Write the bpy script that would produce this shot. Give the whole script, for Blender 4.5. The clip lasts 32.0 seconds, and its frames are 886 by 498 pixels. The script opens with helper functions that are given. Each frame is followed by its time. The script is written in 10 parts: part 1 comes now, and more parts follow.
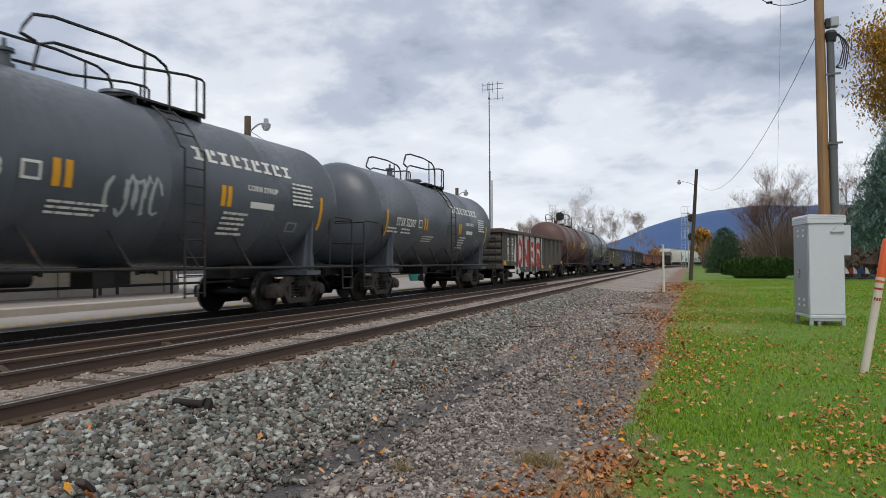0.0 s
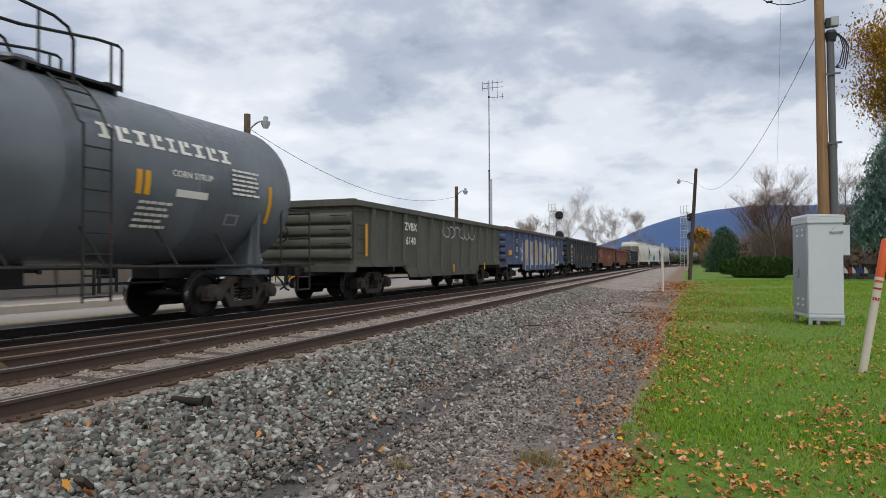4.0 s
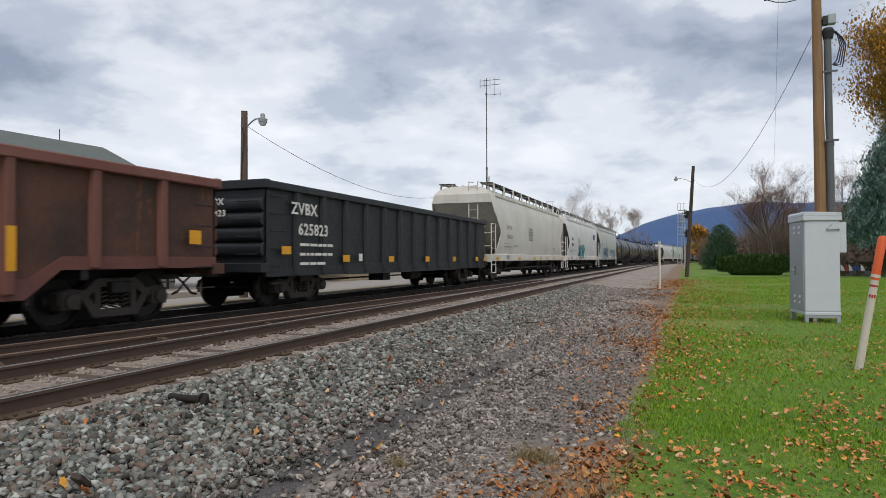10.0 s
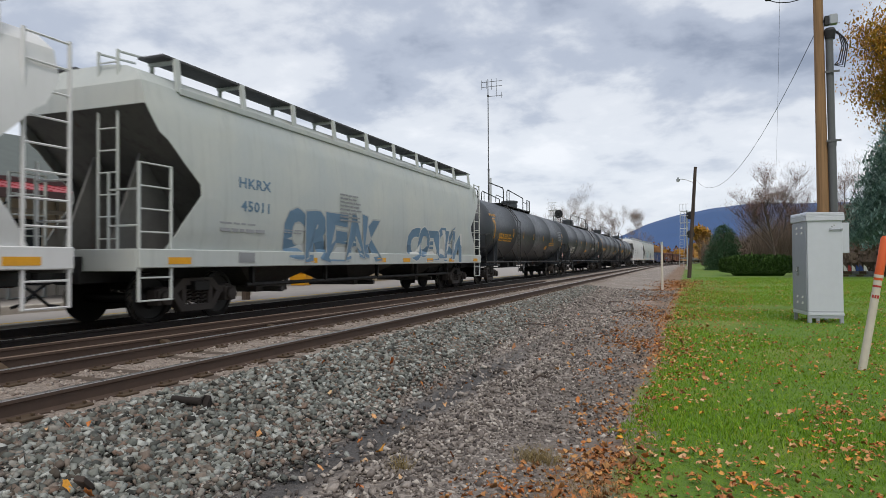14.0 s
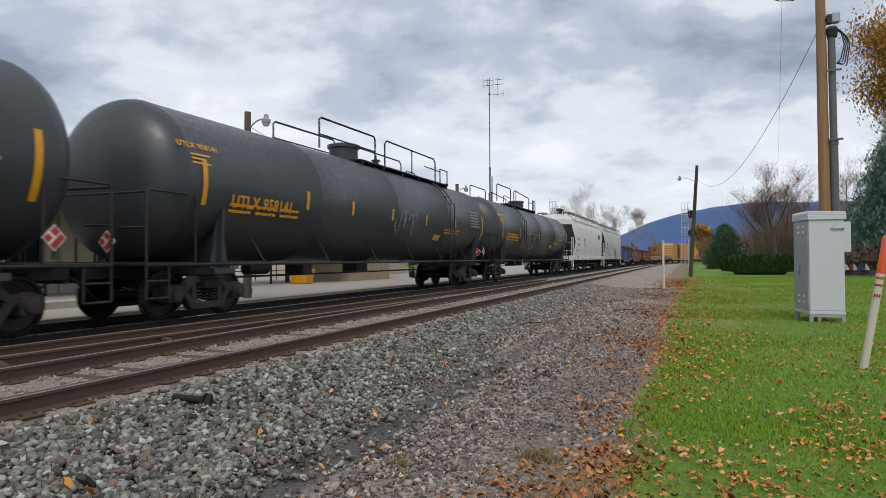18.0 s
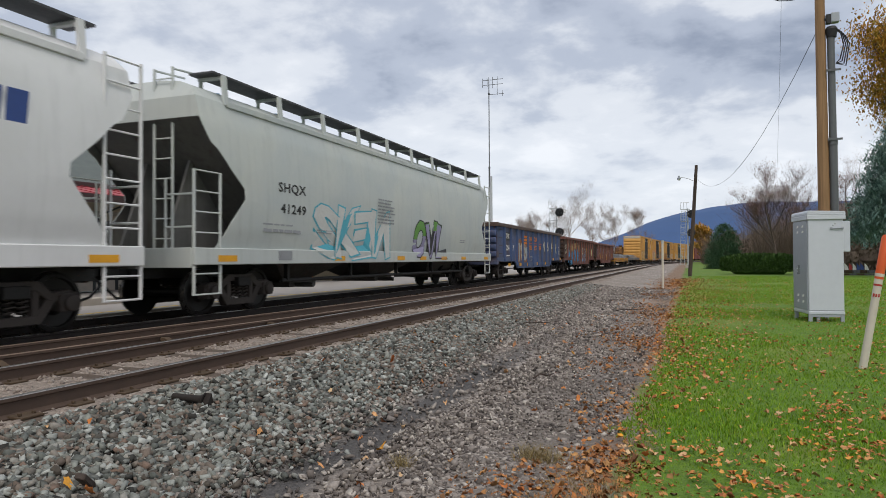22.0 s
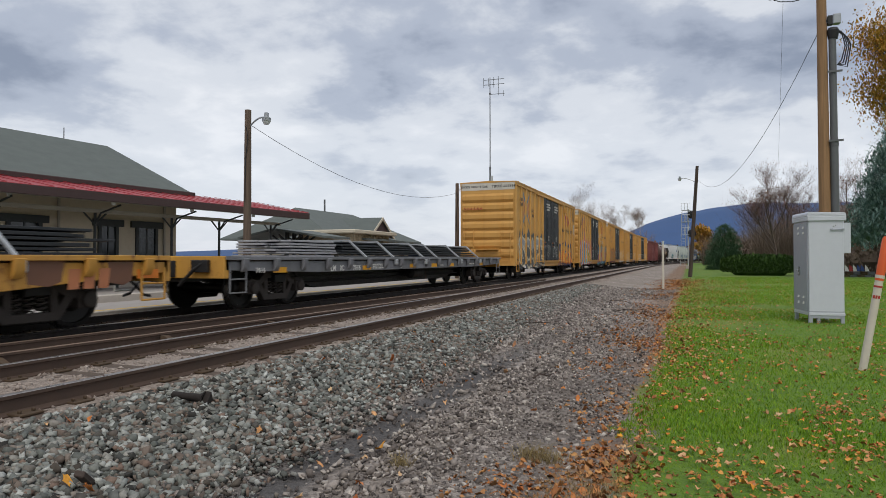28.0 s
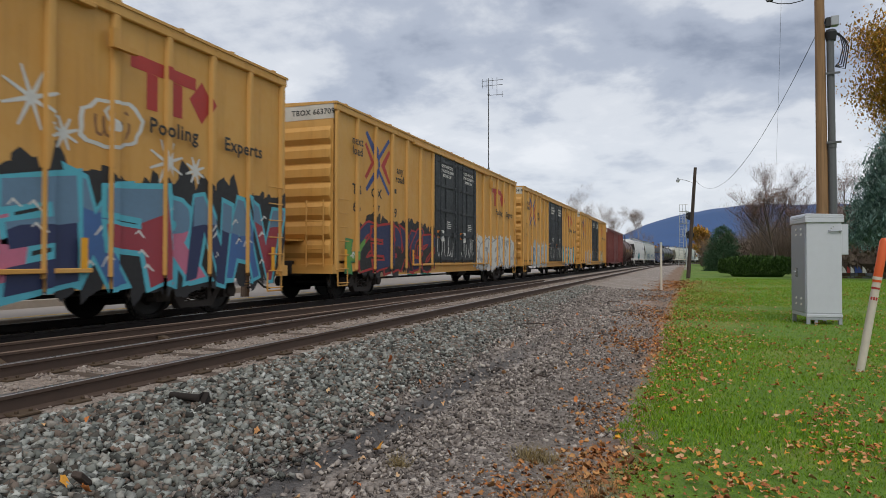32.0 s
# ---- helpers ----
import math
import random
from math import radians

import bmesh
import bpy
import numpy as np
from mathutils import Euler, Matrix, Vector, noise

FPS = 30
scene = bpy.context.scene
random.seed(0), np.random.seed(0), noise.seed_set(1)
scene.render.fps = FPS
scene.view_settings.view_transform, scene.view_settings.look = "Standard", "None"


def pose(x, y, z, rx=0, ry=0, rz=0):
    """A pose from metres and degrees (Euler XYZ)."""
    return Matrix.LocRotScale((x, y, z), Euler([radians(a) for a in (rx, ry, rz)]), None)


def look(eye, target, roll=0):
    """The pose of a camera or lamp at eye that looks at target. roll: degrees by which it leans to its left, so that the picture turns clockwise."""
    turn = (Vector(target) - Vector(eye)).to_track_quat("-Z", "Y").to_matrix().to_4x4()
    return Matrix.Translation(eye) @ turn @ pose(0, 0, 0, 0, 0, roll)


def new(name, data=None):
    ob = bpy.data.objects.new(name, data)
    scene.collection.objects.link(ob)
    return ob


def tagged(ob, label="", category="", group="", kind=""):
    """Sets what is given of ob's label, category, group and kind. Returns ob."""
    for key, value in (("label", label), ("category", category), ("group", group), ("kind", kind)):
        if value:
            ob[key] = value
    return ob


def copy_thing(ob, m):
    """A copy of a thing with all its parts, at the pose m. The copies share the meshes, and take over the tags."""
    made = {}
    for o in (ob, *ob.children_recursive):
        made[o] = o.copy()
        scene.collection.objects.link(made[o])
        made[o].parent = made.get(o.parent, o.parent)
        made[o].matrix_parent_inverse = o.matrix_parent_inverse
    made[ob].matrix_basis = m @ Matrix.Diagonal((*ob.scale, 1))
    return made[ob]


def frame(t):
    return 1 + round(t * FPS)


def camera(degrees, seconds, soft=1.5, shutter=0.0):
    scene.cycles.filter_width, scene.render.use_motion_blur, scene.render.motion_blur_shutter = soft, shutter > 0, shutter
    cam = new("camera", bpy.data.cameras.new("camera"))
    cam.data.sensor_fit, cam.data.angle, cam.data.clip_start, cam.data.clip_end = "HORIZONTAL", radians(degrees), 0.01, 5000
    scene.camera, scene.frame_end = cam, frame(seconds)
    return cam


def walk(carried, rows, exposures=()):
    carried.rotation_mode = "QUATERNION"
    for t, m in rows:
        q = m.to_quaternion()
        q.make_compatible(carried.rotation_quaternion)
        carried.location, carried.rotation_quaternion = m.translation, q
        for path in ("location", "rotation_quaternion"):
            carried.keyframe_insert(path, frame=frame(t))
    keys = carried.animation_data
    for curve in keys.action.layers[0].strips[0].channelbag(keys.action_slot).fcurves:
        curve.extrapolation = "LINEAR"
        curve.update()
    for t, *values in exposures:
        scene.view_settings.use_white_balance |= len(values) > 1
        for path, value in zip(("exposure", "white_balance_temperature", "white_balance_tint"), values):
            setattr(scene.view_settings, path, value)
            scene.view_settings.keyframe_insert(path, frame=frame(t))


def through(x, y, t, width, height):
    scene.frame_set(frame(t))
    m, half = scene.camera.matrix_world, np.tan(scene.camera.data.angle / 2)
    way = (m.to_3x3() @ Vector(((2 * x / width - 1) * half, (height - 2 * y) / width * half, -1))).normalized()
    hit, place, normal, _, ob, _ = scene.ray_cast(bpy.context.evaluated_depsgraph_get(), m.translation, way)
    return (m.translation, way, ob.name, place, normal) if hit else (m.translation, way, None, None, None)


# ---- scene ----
from math import cos, sin, pi, tan, atan2, sqrt

EYE = (0.0, 0.0, 1.084)  # above the rail heads, which are z = 0


def aim(turn, tilt, lean):
    """The camera's pose: turn to the right of the track's line, tilt upwards, lean clockwise."""
    a, b = radians(turn), radians(tilt)
    return look(EYE, (EYE[0] + 10 * sin(a) * cos(b), EYE[1] + 10 * cos(a) * cos(b), EYE[2] + 10 * sin(b)), lean)


cam = camera(68.19, 32.0, soft=0.55, shutter=0.12)
walk(cam, [
    (0, aim(-20.57, 1.27, -0.39)),
    (0.5, aim(-20.55, 1.24, -0.32)),
    (1, aim(-20.57, 1.20, -0.26)),
    (2, aim(-20.54, 1.19, -0.26)),
    (3, aim(-20.49, 1.17, -0.24)),
    (3.5, aim(-20.50, 1.14, -0.23)),
    (5.5, aim(-20.51, 1.14, -0.18)),
    (6, aim(-20.52, 1.12, -0.20)),
    (7, aim(-20.45, 1.09, -0.26)),
    (8, aim(-20.44, 1.00, -0.17)),
    (9, aim(-20.39, 0.95, -0.22)),
    (9.5, aim(-20.35, 0.92, -0.27)),
    (10, aim(-20.29, 0.91, -0.21)),
    (11, aim(-20.24, 0.90, -0.17)),
    (12, aim(-20.22, 0.95, -0.24)),
    (13, aim(-20.33, 1.02, -0.27)),
    (14, aim(-20.47, 1.05, -0.39)),
    (14.5, aim(-20.50, 1.04, -0.44)),
    (16.5, aim(-20.58, 0.92, -0.35)),
    (17, aim(-20.56, 0.91, -0.36)),
    (18, aim(-20.58, 0.92, -0.33)),
    (19, aim(-20.59, 0.89, -0.34)),
    (20, aim(-20.57, 0.85, -0.25)),
    (21, aim(-20.57, 0.86, -0.30)),
    (22, aim(-20.53, 0.89, -0.31)),
    (23, aim(-20.54, 0.91, -0.29)),
    (24, aim(-20.48, 0.92, -0.28)),
    (25, aim(-20.49, 0.88, -0.15)),
    (25.5, aim(-20.52, 0.87, -0.17)),
    (27.5, aim(-20.52, 0.87, -0.05)),
    (28, aim(-20.56, 0.85, -0.04)),
    (29, aim(-20.52, 0.84, -0.02)),
    (30, aim(-20.44, 0.87, 0.04)),
    (31, aim(-20.44, 0.89, 0.05)),
    (32, aim(-20.41, 0.92, 0.07)),
], exposures=[(0, 0.05), (23, 0.05), (25, -0.07), (29, -0.08), (32, -0.08)])

# ---- sky and light: a bright, broken overcast ----
world = bpy.data.worlds.new("overcast_sky")
scene.world = world
world.use_nodes = True


def wnode(kind, **inputs):
    n = world.node_tree.nodes.new(kind)
    for k, v in inputs.items():
        n.inputs[k].default_value = v
    return n


def wlink(a, b):
    world.node_tree.links.new(a, b)


def wmath(op, a, b=0.0):
    n = world.node_tree.nodes.new("ShaderNodeMath")
    n.operation = op
    for v, sock in ((a, n.inputs[0]), (b, n.inputs[1])):
        if isinstance(v, bpy.types.NodeSocket):
            wlink(v, sock)
        else:
            sock.default_value = v
    return n.outputs[0]


def wdot(vec, axis):
    n = world.node_tree.nodes.new("ShaderNodeVectorMath")
    n.operation = "DOT_PRODUCT"
    wlink(vec, n.inputs[0])
    n.inputs[1].default_value = axis
    return n.outputs["Value"]


# cloud masses: across and above the valley's axis (as tangents), half-width, half-height, weight
CLOUDS = [(0.22, 0.38, 0.24, 0.06, 0.14), (0.42, 0.31, 0.15, 0.045, 0.14), (0.62, 0.33, 0.13, 0.10, 0.13), (-0.16, 0.39, 0.12, 0.04, 0.06),
          (-0.10, 0.245, 0.07, 0.025, 0.07), (-0.52, 0.30, 0.22, 0.06, 0.05), (-0.30, 0.20, 0.30, 0.05, -0.02), (0.08, 0.15, 0.45, 0.07, -0.05),
          (0.47, 0.385, 0.07, 0.03, -0.10), (0.30, 0.20, 0.20, 0.04, 0.03)]


def build_sky():
    nt = world.node_tree
    nt.nodes.clear()
    out = wnode("ShaderNodeOutputWorld")
    bg = wnode("ShaderNodeBackground", Strength=1.1)
    wlink(bg.outputs[0], out.inputs[0])
    sky = wnode("ShaderNodeTexSky")
    sky.sky_type, sky.sun_disc = "NISHITA", False
    sky.sun_elevation, sky.sun_rotation = radians(38), radians(150)
    sky.air_density, sky.dust_density = 1.0, 2.0
    skyk = wnode("ShaderNodeVectorMath")
    skyk.operation = "SCALE"
    skyk.inputs["Scale"].default_value = 0.10
    wlink(sky.outputs[0], skyk.inputs[0])
    tc = wnode("ShaderNodeTexCoord")
    sep = wnode("ShaderNodeSeparateXYZ")
    wlink(tc.outputs["Generated"], sep.inputs[0])
    # cloud layer: the direction is laid onto a flat ceiling of cloud
    zz = wnode("ShaderNodeMath")
    zz.operation = "MAXIMUM"
    wlink(sep.outputs["Z"], zz.inputs[0])
    zz.inputs[1].default_value = 0.0
    zp = wnode("ShaderNodeMath")
    zp.operation = "ADD"
    wlink(zz.outputs[0], zp.inputs[0])
    zp.inputs[1].default_value = 0.26
    comb = wnode("ShaderNodeCombineXYZ")
    for axis in "XY":
        d = wnode("ShaderNodeMath")
        d.operation = "DIVIDE"
        wlink(sep.outputs[axis], d.inputs[0])
        wlink(zp.outputs[0], d.inputs[1])
        wlink(d.outputs[0], comb.inputs[axis])
    big = wnode("ShaderNodeTexNoise", Scale=1.5, Detail=7.0, Roughness=0.5, Distortion=0.25)
    wlink(comb.outputs[0], big.inputs["Vector"])
    small = wnode("ShaderNodeTexNoise", Scale=5.5, Detail=6.0, Roughness=0.55, Distortion=0.2)
    wlink(comb.outputs[0], small.inputs["Vector"])
    mixn = wnode("ShaderNodeMath")
    mixn.operation = "MULTIPLY_ADD"
    wlink(small.outputs[0], mixn.inputs[0])
    mixn.inputs[1].default_value = 0.30
    wlink(wmath("ADD", wmath("MULTIPLY", big.outputs[0], 0.85), 0.09), mixn.inputs[2])
    # heavier cloud higher up
    rise = wnode("ShaderNodeMapRange")
    wlink(zz.outputs[0], rise.inputs["Value"])
    rise.inputs["From Min"].default_value, rise.inputs["From Max"].default_value = 0.16, 0.40
    rise.inputs["To Min"].default_value, rise.inputs["To Max"].default_value = -0.03, 0.0
    lift = wmath("ADD", mixn.outputs[0], rise.outputs[0])
    # the larger cloud masses over the valley, ragged at their edges
    ahead = wmath("MAXIMUM", wdot(tc.outputs["Generated"], (-0.351, 0.936, 0.0)), 0.05)
    across = wmath("DIVIDE", wdot(tc.outputs["Generated"], (0.936, 0.351, 0.0)), ahead)
    above = wmath("DIVIDE", sep.outputs["Z"], ahead)
    rag = wnode("ShaderNodeTexNoise", Scale=3.2, Detail=5.0, Roughness=0.6)
    wlink(comb.outputs[0], rag.inputs["Vector"])
    rc = wnode("ShaderNodeSeparateColor")
    wlink(rag.outputs["Color"], rc.inputs[0])
    across = wmath("ADD", across, wmath("MULTIPLY", wmath("SUBTRACT", rc.outputs[0], 0.5), 0.30))
    above = wmath("ADD", above, wmath("MULTIPLY", wmath("SUBTRACT", rc.outputs[1], 0.5), 0.16))
    for u, v, wide, tall, dark in CLOUDS:
        du = wmath("POWER", wmath("ABSOLUTE", wmath("DIVIDE", wmath("SUBTRACT", across, u), wide)), 2.0)
        dv = wmath("POWER", wmath("ABSOLUTE", wmath("DIVIDE", wmath("SUBTRACT", above, v), tall)), 2.0)
        g = wmath("POWER", 2.718, wmath("MULTIPLY", wmath("ADD", du, dv), -1.0))
        lift = wmath("ADD", lift, wmath("MULTIPLY", g, dark))
    ramp = wnode("ShaderNodeValToRGB")
    ramp.color_ramp.interpolation = "EASE"
    e = ramp.color_ramp.elements
    e[0].position, e[0].color = 0.50, (0.88, 0.895, 0.93, 1)
    e[1].position, e[1].color = 0.88, (0.27, 0.31, 0.40, 1)
    for pos, col in ((0.62, (0.72, 0.75, 0.805, 1)), (0.74, (0.46, 0.505, 0.60, 1))):
        k = e.new(pos)
        k.color = col
    wlink(lift, ramp.inputs[0])
    # thin haze towards the horizon
    haze = wnode("ShaderNodeMapRange")
    wlink(zz.outputs[0], haze.inputs["Value"])
    haze.inputs["From Min"].default_value, haze.inputs["From Max"].default_value = 0.0, 0.22
    haze.inputs["To Min"].default_value, haze.inputs["To Max"].default_value = 0.75, 0.0
    hz = wnode("ShaderNodeMix")
    hz.data_type = "RGBA"
    wlink(haze.outputs[0], hz.inputs[0])
    wlink(ramp.outputs[0], hz.inputs[6])
    hz.inputs[7].default_value = (0.74, 0.785, 0.87, 1)
    add = wnode("ShaderNodeMix")
    add.data_type = "RGBA"
    add.inputs[0].default_value = 0.12
    wlink(hz.outputs[2], add.inputs[6])
    wlink(skyk.outputs[0], add.inputs[7])
    wlink(add.outputs[2], bg.inputs["Color"])


build_sky()
sun_data = bpy.data.lights.new("sun", "SUN")
sun_data.energy, sun_data.angle, sun_data.color = 1.5, radians(25), (1.0, 0.94, 0.85)
sun = new("sun", sun_data)
sun.matrix_world = look((0, 0, 60), (-18, 40, 0))

# ---- materials ----
def rgb(h):
    """Linear colour from an sRGB hex string."""
    v = [int(h[i:i + 2], 16) / 255 for i in (0, 2, 4)]
    return tuple(c / 12.92 if c <= 0.04045 else ((c + 0.055) / 1.055) ** 2.4 for c in v) + (1.0,)


class Nodes:
    """Short hand for building a node material."""

    def __init__(self, name):
        self.mat = bpy.data.materials.new(name)
        self.mat.use_nodes = True
        self.nt = self.mat.node_tree
        self.bsdf = self.nt.nodes["Principled BSDF"]
        self.tc = self.nt.nodes.new("ShaderNodeTexCoord")

    def put(self, v, sock):
        if isinstance(v, bpy.types.NodeSocket):
            self.nt.links.new(v, sock)
        elif v is not None:
            sock.default_value = v

    def coords(self, scale=(1, 1, 1), space="Object"):
        m = self.nt.nodes.new("ShaderNodeMapping")
        m.inputs["Scale"].default_value = scale
        self.nt.links.new(self.tc.outputs[space], m.inputs[0])
        return m.outputs[0]

    def noise(self, scale, detail=4, rough=0.55, vec=None, dist=0.0):
        n = self.nt.nodes.new("ShaderNodeTexNoise")
        n.inputs["Scale"].default_value, n.inputs["Detail"].default_value = scale, detail
        n.inputs["Roughness"].default_value, n.inputs["Distortion"].default_value = rough, dist
        self.nt.links.new(vec if vec is not None else self.tc.outputs["Object"], n.inputs["Vector"])
        return n.outputs[0]

    def voronoi(self, scale, vec=None, out="Distance", feature="F1"):
        n = self.nt.nodes.new("ShaderNodeTexVoronoi")
        n.feature = feature
        n.inputs["Scale"].default_value = scale
        self.nt.links.new(vec if vec is not None else self.tc.outputs["Object"], n.inputs["Vector"])
        return n.outputs[out]

    def ramp(self, fac, stops):
        n = self.nt.nodes.new("ShaderNodeValToRGB")
        e = n.color_ramp.elements
        for i, (pos, col) in enumerate(stops):
            k = e[i] if i < 2 else e.new(pos)
            k.position = pos
            k.color = col if len(col) == 4 else (*col, 1)
        self.nt.links.new(fac, n.inputs[0])
        return n.outputs[0]

    def step(self, fac, lo, hi, a=0.0, b=1.0):
        n = self.nt.nodes.new("ShaderNodeMapRange")
        for k, v in (("From Min", lo), ("From Max", hi), ("To Min", a), ("To Max", b)):
            n.inputs[k].default_value = v
        self.nt.links.new(fac, n.inputs["Value"])
        return n.outputs[0]

    def math(self, op, a, b=0.0):
        n = self.nt.nodes.new("ShaderNodeMath")
        n.operation = op
        self.put(a, n.inputs[0])
        self.put(b, n.inputs[1])
        return n.outputs[0]

    def mix(self, fac, a, b, blend="MIX"):
        n = self.nt.nodes.new("ShaderNodeMix")
        n.data_type, n.blend_type = "RGBA", blend
        self.put(fac, n.inputs[0])
        self.put(a, n.inputs[6])
        self.put(b, n.inputs[7])
        return n.outputs[2]

    def info(self, out="Random"):
        n = self.nt.nodes.new("ShaderNodeObjectInfo")
        return n.outputs[out]

    def island(self):
        return self.nt.nodes.new("ShaderNodeNewGeometry").outputs["Random Per Island"]

    def position(self, axis):
        g = self.nt.nodes.new("ShaderNodeNewGeometry")
        s = self.nt.nodes.new("ShaderNodeSeparateXYZ")
        self.nt.links.new(g.outputs["Position"], s.inputs[0])
        return s.outputs[axis]

    def bump(self, height, strength=0.3, dist=0.01):
        n = self.nt.nodes.new("ShaderNodeBump")
        n.inputs["Strength"].default_value, n.inputs["Distance"].default_value = strength, dist
        self.nt.links.new(height, n.inputs["Height"])
        self.nt.links.new(n.outputs[0], self.bsdf.inputs["Normal"])

    def done(self, col, rough=0.6, metal=0.0, **more):
        self.put(col, self.bsdf.inputs["Base Color"])
        self.put(rough, self.bsdf.inputs["Roughness"])
        self.put(metal, self.bsdf.inputs["Metallic"])
        for k, v in more.items():
            self.put(v, self.bsdf.inputs[k])
        return self.mat


RUST = (rgb("5a3320"), rgb("7a4a2c"))


def paint(name, col, worn=None, rust=0.25, rough=0.5, grime_shade=0.35, seed=0.0):
    """Weathered paint on steel: patches of fading, streaks that run down, rust in flecks."""
    n = Nodes(name)
    col = rgb(col)
    worn = rgb(worn) if worn else tuple(min(1, c * 1.25 + 0.01) for c in col[:3]) + (1,)
    v = n.nt.nodes.new("ShaderNodeMapping")
    v.inputs["Location"].default_value = (seed * 7.3, seed * 3.1, seed)
    n.nt.links.new(n.tc.outputs["Object"], v.inputs[0])
    sv = n.nt.nodes.new("ShaderNodeMapping")
    sv.inputs["Scale"].default_value = (5.0, 5.0, 0.35)
    n.nt.links.new(v.outputs[0], sv.inputs[0])
    patch = n.noise(0.55, 5, 0.6, v.outputs[0], 0.4)
    fine = n.noise(9.0, 5, 0.65, v.outputs[0])
    streak = n.noise(1.0, 5, 0.6, sv.outputs[0])
    c = n.mix(n.step(patch, 0.38, 0.66), col, worn)
    dark = tuple(x * 0.45 for x in col[:3]) + (1,)
    c = n.mix(n.step(streak, 0.52, 0.75, 0, grime_shade), c, dark)
    rcol = n.mix(fine, RUST[0], RUST[1])
    rmask = n.math("MULTIPLY", n.step(n.math("ADD", streak, n.math("MULTIPLY", fine, 0.5)), 0.98 - 0.3 * rust, 1.08 - 0.25 * rust), min(1.0, rust * 2.2))
    c = n.mix(rmask, c, rcol)
    n.bump(fine, 0.07, 0.004)
    return n.done(c, n.step(fine, 0.3, 0.7, max(0.05, rough - 0.08), min(1, rough + 0.15)))


def plain(name, col, rough=0.6, metal=0.0, vary=0.25, scale=6.0, bump=0.15, coords=(1, 1, 1)):
    """A surface with grain at two scales."""
    n = Nodes(name)
    col = rgb(col)
    vec = n.coords(coords)
    a, b = n.noise(scale * 0.18, 4, 0.6, vec), n.noise(scale * 2.5, 5, 0.6, vec)
    c = n.mix(n.step(a, 0.3, 0.7, 0, vary), col, tuple(x * 0.5 for x in col[:3]) + (1,))
    c = n.mix(n.step(b, 0.35, 0.75, 0, vary * 0.8), c, tuple(min(1, x * 1.5 + 0.01) for x in col[:3]) + (1,))
    if bump:
        n.bump(b, bump, 0.006)
    return n.done(c, n.step(b, 0.3, 0.7, max(0.03, rough - 0.1), min(1, rough + 0.1)), metal)


def wood(name, col, grain=(14, 14, 0.8), rough=0.8):
    n = Nodes(name)
    col = rgb(col)
    vec = n.coords(grain)
    a, b = n.noise(1.5, 6, 0.65, vec, 0.3), n.noise(0.8, 3)
    c = n.mix(n.step(a, 0.35, 0.7), tuple(x * 0.55 for x in col[:3]) + (1,), col)
    c = n.mix(n.step(b, 0.4, 0.7, 0, 0.5), c, tuple(x * 0.6 for x in col[:3]) + (1,))
    n.bump(a, 0.4, 0.01)
    return n.done(c, rough)


def scatter(name, cols, rough=0.8, through=0.0):
    """Many small pieces in one mesh: each piece takes its own shade."""
    n = Nodes(name)
    stops = [(i / max(1, len(cols) - 1), rgb(c)) for i, c in enumerate(cols)]
    c = n.ramp(n.island(), stops)
    f = n.noise(30, 3)
    c = n.mix(n.step(f, 0.3, 0.7, 0, 0.35), c, (0.01, 0.01, 0.01, 1))
    n.bsdf.inputs["Specular IOR Level"].default_value = 0.22
    if through:
        n.put(through, n.bsdf.inputs["Subsurface Weight"])
        n.bsdf.inputs["Subsurface Radius"].default_value = (0.02, 0.02, 0.01)
    return n.done(c, rough)


STEEL = plain("dark_running_gear", "141312", 0.65, 0.2, 0.4, 4)
TRUCK = plain("dusty_truck_casting", "39332f", 0.8, 0.1, 0.5, 7)
WHEEL = plain("wheel_steel", "1c1a18", 0.5, 0.5, 0.4, 5)
TREAD = plain("bright_wheel_tread", "8d8a86", 0.28, 0.9, 0.2, 8, 0.05)
BLACKPAINT = paint("black_frame_paint", "131212", "1e1c1b", 0.3, 0.55)
RAIL_SIDE = plain("rusty_rail", "4d3d33", 0.8, 0.1, 0.5, 3)
# darkened with the shade under the train; the pipe debris shares it
RAIL_DARK = plain("dark_rail_steel", "231c18", 0.8, 0.1, 0.4, 3)
RAIL_HEAD = plain("polished_rail_head", "a19c98", 0.32, 0.9, 0.25, 5, 0.05)
RAIL_OLD = plain("dull_rail_head", "7d6a5c", 0.6, 0.3, 0.4, 5, 0.1)
YELLOW = plain("reflective_yellow", "d99a14", 0.45, 0, 0.25, 5, 0.05)
WHITE = plain("white_lettering", "d8d6d0", 0.55, 0, 0.25, 7, 0.05)
RED = plain("red_marking", "a12a22", 0.5, 0, 0.3, 7, 0.05)
BLUE = plain("blue_marking", "23407f", 0.5, 0, 0.3, 7, 0.05)
BLACK = plain("black_lettering", "1a1a1a", 0.55, 0, 0.3, 7, 0.05)


